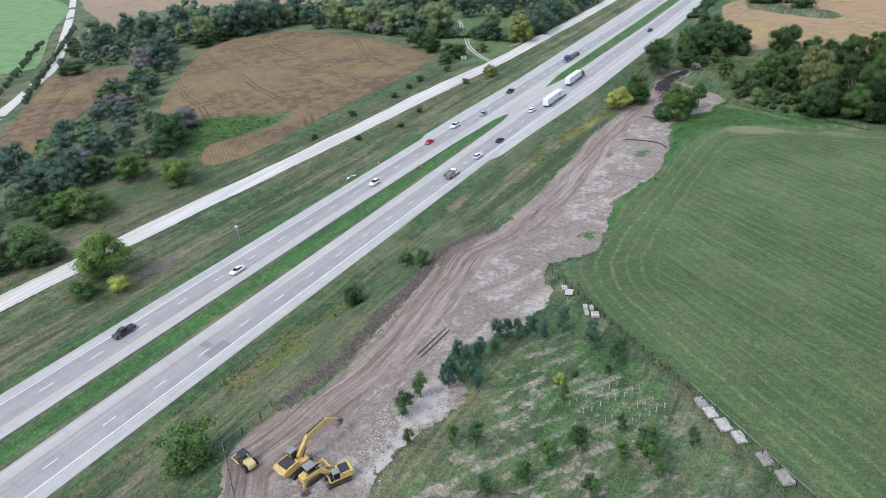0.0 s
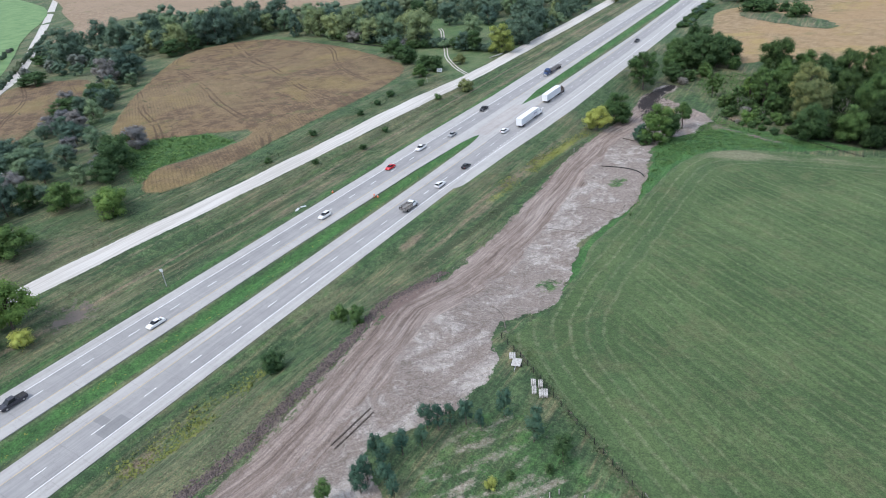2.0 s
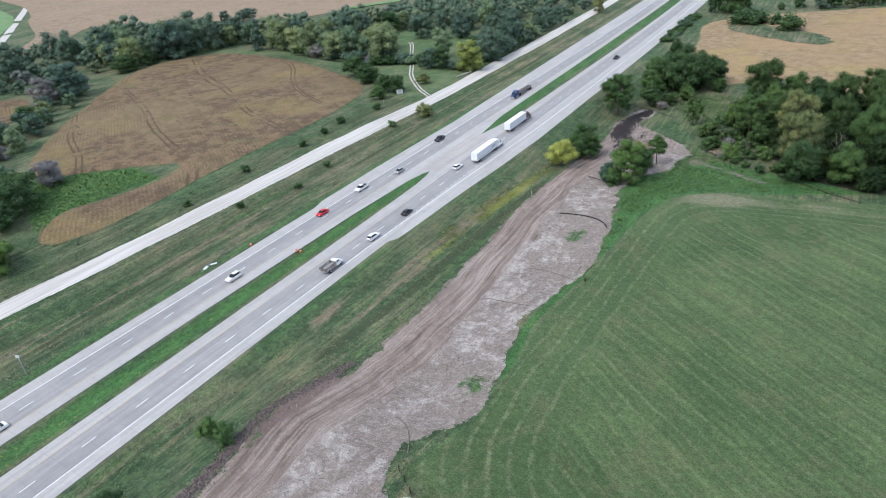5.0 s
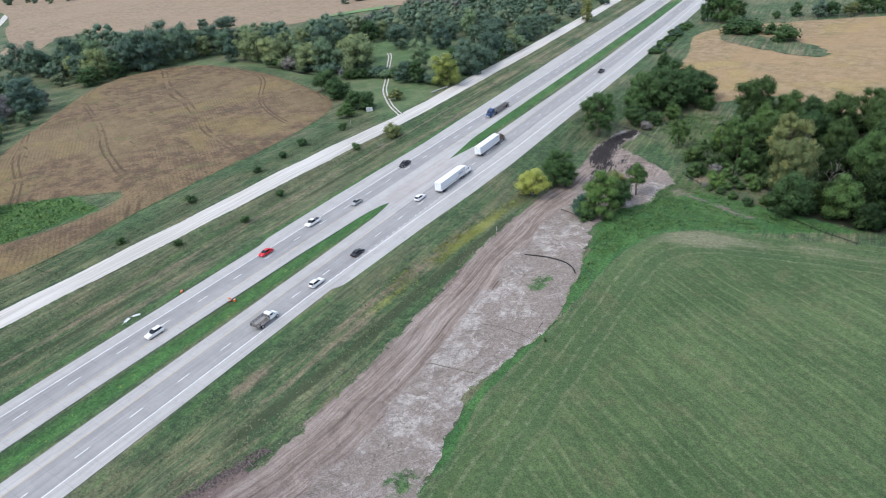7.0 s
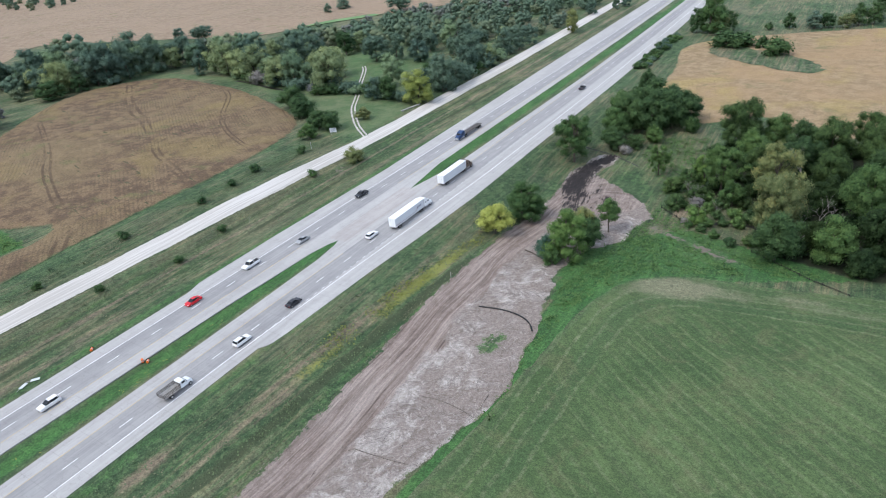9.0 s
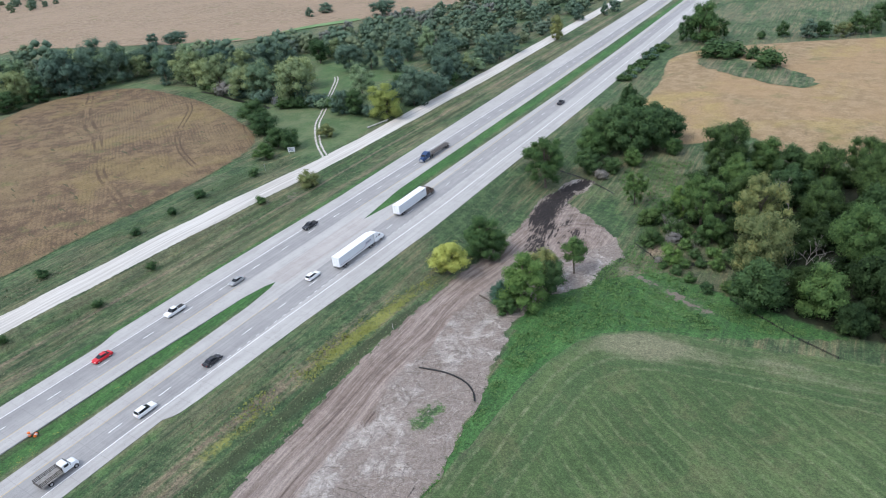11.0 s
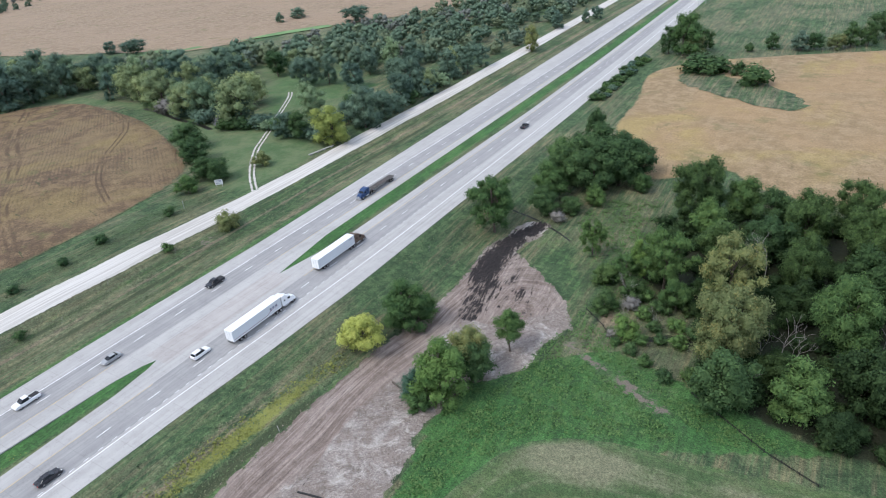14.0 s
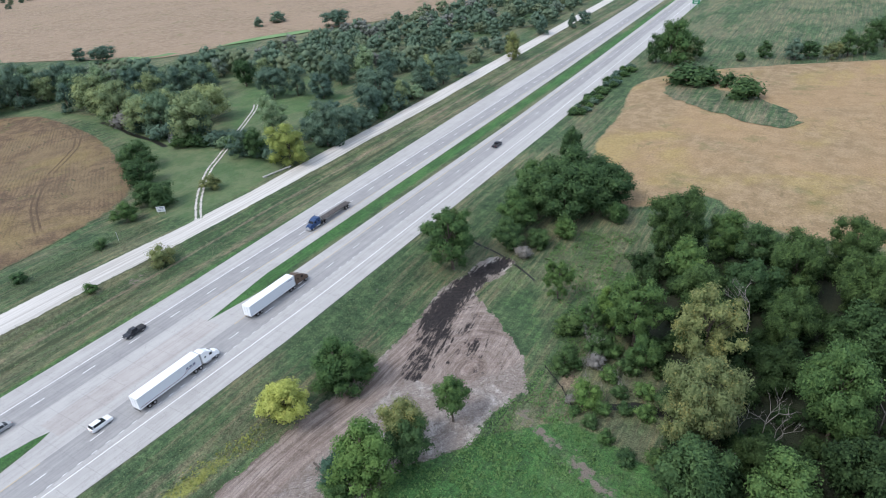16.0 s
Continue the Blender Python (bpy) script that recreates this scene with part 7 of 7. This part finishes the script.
# ---- fences, stacks and small things ----
def fence(name, pts, spacing, high, label, rail_top=True, strands=4):
    ob = new(name)
    x0, y0 = pts[0]
    ob.matrix_world = pose(x0, y0, ground_z(x0, y0))
    tagged(ob, label, "fence")
    base = Vector((x0, y0, ground_z(x0, y0)))
    post = shape("post", box(fresh(), (0, 0, high / 2), (0.13, 0.13, high + 0.35), 0.02), M_POST)
    post_mesh = post.data
    bpy.data.objects.remove(post)
    q = []
    for (xa, ya), (xb, yb) in zip(pts, pts[1:]):
        n = max(1, round(math.hypot(xb - xa, yb - ya) / spacing))
        q += [Vector((xa + (xb - xa) * k / n, ya + (yb - ya) * k / n)) for k in range(n)]
    q.append(Vector(pts[-1]))
    spots = [Vector((p.x, p.y, ground_z(p.x, p.y))) - base for p in q]
    for s in spots:
        part("post", post_mesh, ob).location = s
    for i in range(len(spots) - 1):
        a, b = spots[i], spots[i + 1]
        for k in range(strands):
            z = Vector((0, 0, 0.2 + (high - 0.35) * k / max(strands - 1, 1)))
            part("wire", mesh_from("wire", *tube([a + z, b + z], [0.022, 0.022], 4), M_POST), ob)
        if rail_top:
            z = Vector((0, 0, high))
            part("rail", mesh_from("rail", *tube([a + z, b + z], [0.05, 0.05], 6), M_RAIL), ob, "grey metal top rail")
    return ob


fence("yard_fence", [(-66.5, 36.6), (-70, 39), (-79, 45), (-78.0, 53)], 3.6, 1.9, "black post fence with grey top rail by the yard")
fence("meadow_fence", [(-12.5, 94.4), (-4.5, 88.0), (3.5, 81.6), (13.5, 73.6), (23.5, 65.6)], 3.2, 1.9, "black post fence with grey top rail at the meadow")
fence("wire_fence", [(-50.3, 122.3), (-41.4, 115.9), (-31.2, 108.0), (-20.8, 100.5), (-12.9, 94.8)], 2.6, 1.3, "old wire fence with dark posts in weeds", False, 3)
fence("creek_fence", [(-42, 313), (-36, 308), (-31, 302)], 3.0, 0.7, "low dark silt fence along the creek", False, 5)


def plank_stack(x, y, turn, w, l, layers, mat, label):
    ob = thing("plank_stack", x, y, turn, label, "plank stack", "stacks along the fence")
    for k in range(2):
        shape("bearer", box(fresh(), (0, -l / 3 + k * 2 * l / 3, 0.06), (w, 0.12, 0.14), 0.01), M_TIMBER, ob)
    n = max(3, int(w / 0.34))
    for j in range(layers):
        for i in range(n):
            jit = random.uniform(-0.09, 0.09)
            shape("plank", box(fresh(), (-w / 2 + (i + 0.5) * w / n, jit, 0.18 + 0.13 * j), (w / n - 0.07, l * random.uniform(0.94, 1.04), 0.11), 0.012), mat, ob)
    return ob


for x, y, w, l, n, pale in ((-45.2, 117.0, 1.3, 1.7, 3, 1), (-38.2, 111.6, 1.0, 1.6, 3, 1), (-36.9, 111.9, 0.9, 1.9, 3, 1), (-37.2, 109.7, 0.9, 2.0, 2, 1), (-35.3, 109.6, 1.7, 1.9, 4, 1), (-9.9, 91.6, 1.6, 2.4, 5, 0), (-8.0, 89.9, 1.8, 2.5, 4, 1), (-5.6, 87.9, 2.0, 2.7, 4, 1), (-2.9, 86.2, 1.7, 2.5, 4, 1), (1.3, 83.2, 1.8, 2.5, 4, 0), (4.4, 80.6, 1.8, 2.7, 5, 0)):
    plank_stack(x, y, 38 if x > -20 else 25, w, l, n, M_PLANK if pale else M_PLANK_GREY, "stack of pale weathered planks beside the fence" if pale else "stack of grey weathered planks beside the fence")


def small_trailer(x, y, turn):
    ob = thing("utility_trailer", x, y, turn, "small white flat utility trailer parked by the fence", "trailer")
    shape("deck", box(fresh(), (0, 0, 0.72), (1.8, 2.3, 0.16), 0.03), M_PLANK, ob)
    for sx in (-0.95, 0.95):
        wheel(ob, sx, -0.1, 0.33, 0.2)
    shape("axle", box(fresh(), (0, -0.1, 0.4), (1.8, 0.1, 0.1), 0.01), M_CHASSIS, ob)
    shape("tongue", box(fresh(), (0, -1.75, 0.6), (0.12, 1.3, 0.1), 0.02), M_RIM, ob)
    shape("jack", box(fresh(), (0, -2.3, 0.32), (0.1, 0.1, 0.62), 0.02), M_RIM, ob)
    return ob


small_trailer(-43.3, 115.0, 14)


def long_timber(x, y, turn, length):
    ob = thing("timber", x, y, turn, "long dark timber lying on bare soil", "timber", "timbers on the soil")
    shape("beam", box(fresh(), (0, 0, 0.16), (0.24, length, 0.26), 0.03), M_TIMBER, ob)
    shape("bearer", box(fresh(), (0, length * 0.3, 0.02), (0.9, 0.18, 0.1), 0.01), M_TIMBER, ob)
    return ob


long_timber(-62.0, 86.3, -4, 10.5)
long_timber(-60.9, 85.8, -4, 10.2)
long_timber(-32.5, 58.5, -72, 6.0)


def hose(name, pts, radius, material, label, category, lift):
    q = curve_points(pts, 0.8, False)
    ob = new(name, mesh_from(name, *tube([(p.x, p.y, ground_z(p.x, p.y) + lift) for p in q], [radius] * len(q), 8), material))
    return tagged(ob, label, category)


hose("drain_pipe", [(-66.6, 233.2), (-63, 234.0), (-59.8, 234.3), (-56.6, 233.9), (-53.8, 232.8), (-51.6, 231.0), (-50.2, 228.9)], 0.19, M_PIPE, "long black corrugated drain pipe on bare soil", "pipe", 0.2)
for pts in ([(-61.6, 198.6), (-58.5, 199.3), (-55.4, 199.3), (-52.0, 198.9), (-48.9, 198.1)], [(-65.4, 179.3), (-64.6, 180.2), (-62, 180.4), (-57, 181.0), (-53.3, 181.6)], [(-59, 133.5), (-56, 132.6), (-53.6, 130), (-51.5, 126.5)]):
    hose("straw_wattle", pts, 0.10, M_SOCK, "thin dark straw erosion wattle on bare soil", "wattle", 0.12)
hose("silt_log", [(-69, 266), (-66, 265), (-64, 264)], 0.22, M_TIMBER, "dark log lying across the haul strip", "log", 0.2)
fence("silt_fence", [(-12, 292), (-4, 286), (3, 281), (12, 277)], 3.0, 0.7, "low dark silt fence below the woods", False, 5)


def marker_post(x, y, high, lean, label, material=M_POLE, plate=None):
    ob = thing("marker_post", x, y, 30, label, "post")
    ob.rotation_euler = (radians(lean), 0, radians(30))
    shape("post", drum(fresh(), (0, 0, high / 2), 0.05 + 0.014 * high, high, "Z", 10), material, ob)
    if plate:
        shape("plate", box(fresh(), (0, -0.1, high - plate[1] / 2), (plate[0], 0.08, plate[1]), 0.02), M_SIGN, ob, "pale plate at the top")
    return ob


marker_post(-146.2, 109.6, 5.6, 0, "grey steel counter pole with pale plate on the verge", M_POLE, (0.9, 0.8))
marker_post(-76.6, 139.6, 2.6, 22, "leaning grey wooden post at the soil edge", M_DEADWOOD)
marker_post(-186, 306, 3.0, 0, "slim grey pole beside the gravel road", M_POLE)
marker_post(-80.5, 243, 1.8, 12, "pale broken stake in goldenrod", M_PLANK)
marker_post(-78.8, 56.5, 1.3, 0, "dark stub post at the soil edge", M_POST, None)


def board_sign(x, y, turn):
    ob = thing("board_sign", x, y, turn, "white board sign on two posts by the track", "sign")
    for sx in (-1.1, 1.1):
        shape("post", box(fresh(), (sx, 0.06, 1.2), (0.14, 0.14, 2.4), 0.02), M_PLANK, ob)
    b = shape("board", box(fresh(), (0, 0, 2.0), (3.0, 0.08, 2.0), 0.02), M_SIGN, ob)
    for k, w in enumerate((2.2, 1.7, 2.0)):
        shape("text_bar", box(fresh(), (0, -0.05, 2.6 - 0.5 * k), (w, 0.02, 0.2), 0), M_BLUEGREY, b)
    return ob


board_sign(-190.5, 326.0, 35)


M_SIGN_GREEN = mat_coat("green_road_sign_sheeting", (0.01, 0.17, 0.08), share=0.85, rough=0.45)


def guide_sign(x, y):
    ob = thing("road_sign", x, y, 0, "green highway guide sign on two posts by the shoulder", "sign")
    for sx in (-1.6, 1.6):
        shape("post", box(fresh(), (sx, 0.1, 2.7), (0.2, 0.2, 5.6), 0.02), M_POLE, ob)
    b = shape("panel", box(fresh(), (0, 0, 4.2), (5.2, 0.08, 2.8), 0.03), M_SIGN_GREEN, ob, "green sheet panel")
    for k, w in enumerate((3.6, 2.8)):
        shape("text_bar", box(fresh(), (0, -0.06, 4.8 - 1.1 * k), (w, 0.02, 0.42), 0), M_SIGN, b)
    return ob


guide_sign(-101.8, 742)
marker_post(-104.2, 736, 9.0, 0, "tall grey steel pole beside the far highway", M_POLE)


def culvert_wall(x, y, turn):
    ob = thing("culvert_wall", x, y, turn, "pale weathered culvert wall beside the gravel road", "wall")
    shape("cap", box(fresh(), (0, 0, 0.55), (0.7, 13.0, 0.3), 0.05), M_PLANK, ob)
    for k in range(4):
        shape("pier", box(fresh(), (0, -5.4 + 3.6 * k, 0.15), (0.55, 0.9, 0.8), 0.04), M_PLANK_GREY, ob)
    return ob


culvert_wall(-177.4, 369.5, -11)


def barrel(x, y, fallen):
    ob = thing("traffic_barrel", x, y, 40, "orange traffic barrel with white bands on its side" if fallen else "orange traffic barrel with white bands", "barrel", "barrels on the shoulder")
    ob.location.z += 0.3 if fallen else 0.0
    ob.rotation_euler = (radians(90 if fallen else 0), 0, radians(40))
    shape("drum", drum(fresh(), (0, 0, 0.5), 0.3, 1.0, "Z", 18), M_ORANGE, ob)
    for z in (0.4, 0.7):
        shape("band", drum(fresh(), (0, 0, z), 0.308, 0.13, "Z", 18), M_SIGN, ob, "white reflective band")
    shape("base", drum(fresh(), (0, 0, 0.04), 0.42, 0.08, "Z", 18), M_RUBBER, ob)
    return ob


barrel(-143.4, 177.0, True)
barrel(-127.0, 179.3, False)
barrel(-126.4, 180.4, True)


def fallen_panel(x, y, turn):
    ob = thing("fallen_sign", x, y, turn, "white sign panel lying in verge grass", "sign")
    shape("panel", box(fresh(), (0, 0, 0.22), (0.9, 1.9, 0.06), 0.02), M_SIGN, ob)
    shape("stake", box(fresh(), (0, -1.3, 0.2), (0.08, 1.6, 0.08), 0.01), M_PLANK, ob)
    return ob


fallen_panel(-145.2, 161.0, 20)
fallen_panel(-144.9, 163.6, -35)


def bare_tree(x, y, high, seed, label="bleached bare dead tree among green woods", name="dead_tree"):
    g = random.Random(seed)
    pieces = []

    def grow(p, d, length, r, depth):
        q = p + d * length
        pieces.append(tube([p, (p + q) / 2 + Vector((g.uniform(-0.1, 0.1), g.uniform(-0.1, 0.1), 0)) * length * 0.3, q], [r, r * 0.8, r * 0.6], 5))
        if depth:
            for _ in range(g.choice((2, 3, 3))):
                e = (d + Vector((g.uniform(-0.9, 0.9), g.uniform(-0.9, 0.9), g.uniform(-0.1, 0.5)))).normalized()
                grow(q, e, length * g.uniform(0.55, 0.8), r * 0.58, depth - 1)

    grow(Vector((0, 0, -0.2)), Vector((0, 0, 1)), high * 0.32, 0.010 * high, 4)
    v, f = joined(pieces)
    ob = new(name, mesh_from(name, v, f, M_DEADWOOD))
    ob.location = (x, y, ground_z(x, y))
    return tagged(ob, label, "dead tree", "dead trees by the creek")


for i, (x, y, h) in enumerate(((-33, 314, 5.5), (-30, 317, 6), (-28, 309, 5), (-35, 318, 4.5), (2.5, 310, 15), (4.5, 307, 13), (-2, 300, 7), (21, 322, 16), (-27, 331, 12), (-36, 327, 9), (-5, 342, 19), (-25, 311, 7), (-1.5, 309, 11), (-36, 324, 8), (-33.5, 321, 9), (-30.5, 309, 6.5))):
    bare_tree(x, y, h, i)
bare_tree(-76, 286, 2.6, 40, "grey brush pile at the soil edge", "brush_pile")
bare_tree(-92, 318, 3.0, 41, "small bare grey shrub in grass", "dead_shrub")
for i, (x, y) in enumerate(((-183, 118), (-160, 245), (-165, 262), (-162, 283))):
    bare_tree(x, y, 3.0, 50 + i, "small bare grey shrub by the gravel road", "dead_shrub")


# ---- loose soil, rubble and torn roots, uncounted ----
def lumps(name, places, size, material, label, category, flat=0.6):
    g = np.random.default_rng(len(places) + 3)
    n = len(places)
    base = np.array([(1, 0, 0), (-1, 0, 0), (0, 1, 0), (0, -1, 0), (0, 0, 1), (0, 0, -0.5)], float)
    tri = np.array([(0, 2, 4), (2, 1, 4), (1, 3, 4), (3, 0, 4), (2, 0, 5), (1, 2, 5), (3, 1, 5), (0, 3, 5)])
    s = size * g.uniform(0.35, 1.0, n) ** 1.6
    w = g.uniform(0, 6.28, n)
    v = base[None] * g.uniform(0.6, 1.3, (n, 6, 1)) * s[:, None, None] * np.array([1, 0.8, flat])
    c, d = np.cos(w)[:, None], np.sin(w)[:, None]
    x, y = v[:, :, 0] * c - v[:, :, 1] * d, v[:, :, 0] * d + v[:, :, 1] * c
    p = np.asarray(places, float)
    z = land(p[:, 0], p[:, 1]) + 0.08
    v = np.stack([x + p[:, 0:1], y + p[:, 1:2], v[:, :, 2] + z[:, None] + 0.1 * s[:, None]], 2).reshape(-1, 3)
    f = (np.arange(n)[:, None, None] * 6 + tri[None]).reshape(-1, 3)
    return tagged(new(name, mesh_from(name, v, f.tolist(), material, smooth=False)), label, category, kind="stuff")


spots = sown(soil_rim, 0.75, rng, lambda x, y: (haul(x, y) < 0.3) & (wobble(x, y, 5) + rng.uniform(-0.8, 0.8, len(x)) > 0.3))
lumps("soil_clods", spots, 0.26, M_CLOD, "loose clods over the bare soil", "clods", 0.5)
edge_run = []
for y in np.arange(60, 262, 0.3):
    edge_run.append((np.interp(y, *SOIL_L) + rng.normal() * 0.9 + 0.6, y))
lumps("windrow_rubble", edge_run, 0.22, M_CLOD, "pale stony windrow along the soil strip's edge", "rubble", 0.6)
roots = [(np.interp(y, *SOIL_L) - 1.7 + rng.normal() * 0.8, y) for y in np.arange(58, 144, 0.022)]
lumps("torn_roots", roots, 0.36, M_ROOTS, "torn roots and dark mulch along the cleared edge", "debris", 0.7)
lumps("white_rubble", sown([(-56, 62), (-47, 74), (-53, 79), (-60, 66), (-57, 54), (-50, 50), (-50, 58)], 6.0, rng, lambda x, y: wobble(x, y, 3) + rng.uniform(-1, 1, len(x)) > 0.2), 0.26, M_ROCK, "white stone rubble on bare soil", "rubble", 0.5)
lumps("black_clods", sown([(-78, 340), (-75, 351), (-70, 351), (-69, 341), (-67.5, 330), (-70, 322), (-76, 322)], 1.2, rng), 0.34, M_CLOD_BLACK, "wet black soil clods", "clods", 0.6)


def tree_guard(x, y):
    ob = thing("tree_guard", x, y, random.uniform(0, 90), "pale plastic tree guard on a stake in the nursery", "tree guard", "tree guards in nursery rows")
    shape("tube", drum(fresh(), (0, 0, 0.55), 0.09, 1.1, "Z", 8), M_PLANK, ob)
    shape("stake", box(fresh(), (0.13, 0, 0.65), (0.05, 0.05, 1.3), 0.005), M_TIMBER, ob)
    return ob


for x0, y0, n in ((-30.0, 81.0, 7), (-27.0, 80.2, 8), (-23.2, 79.8, 7), (-20.0, 80.5, 6)):
    for k in range(n):
        tree_guard(x0 + 0.96 * k + random.uniform(-0.15, 0.15), y0 + 1.5 * k + random.uniform(-0.2, 0.2))
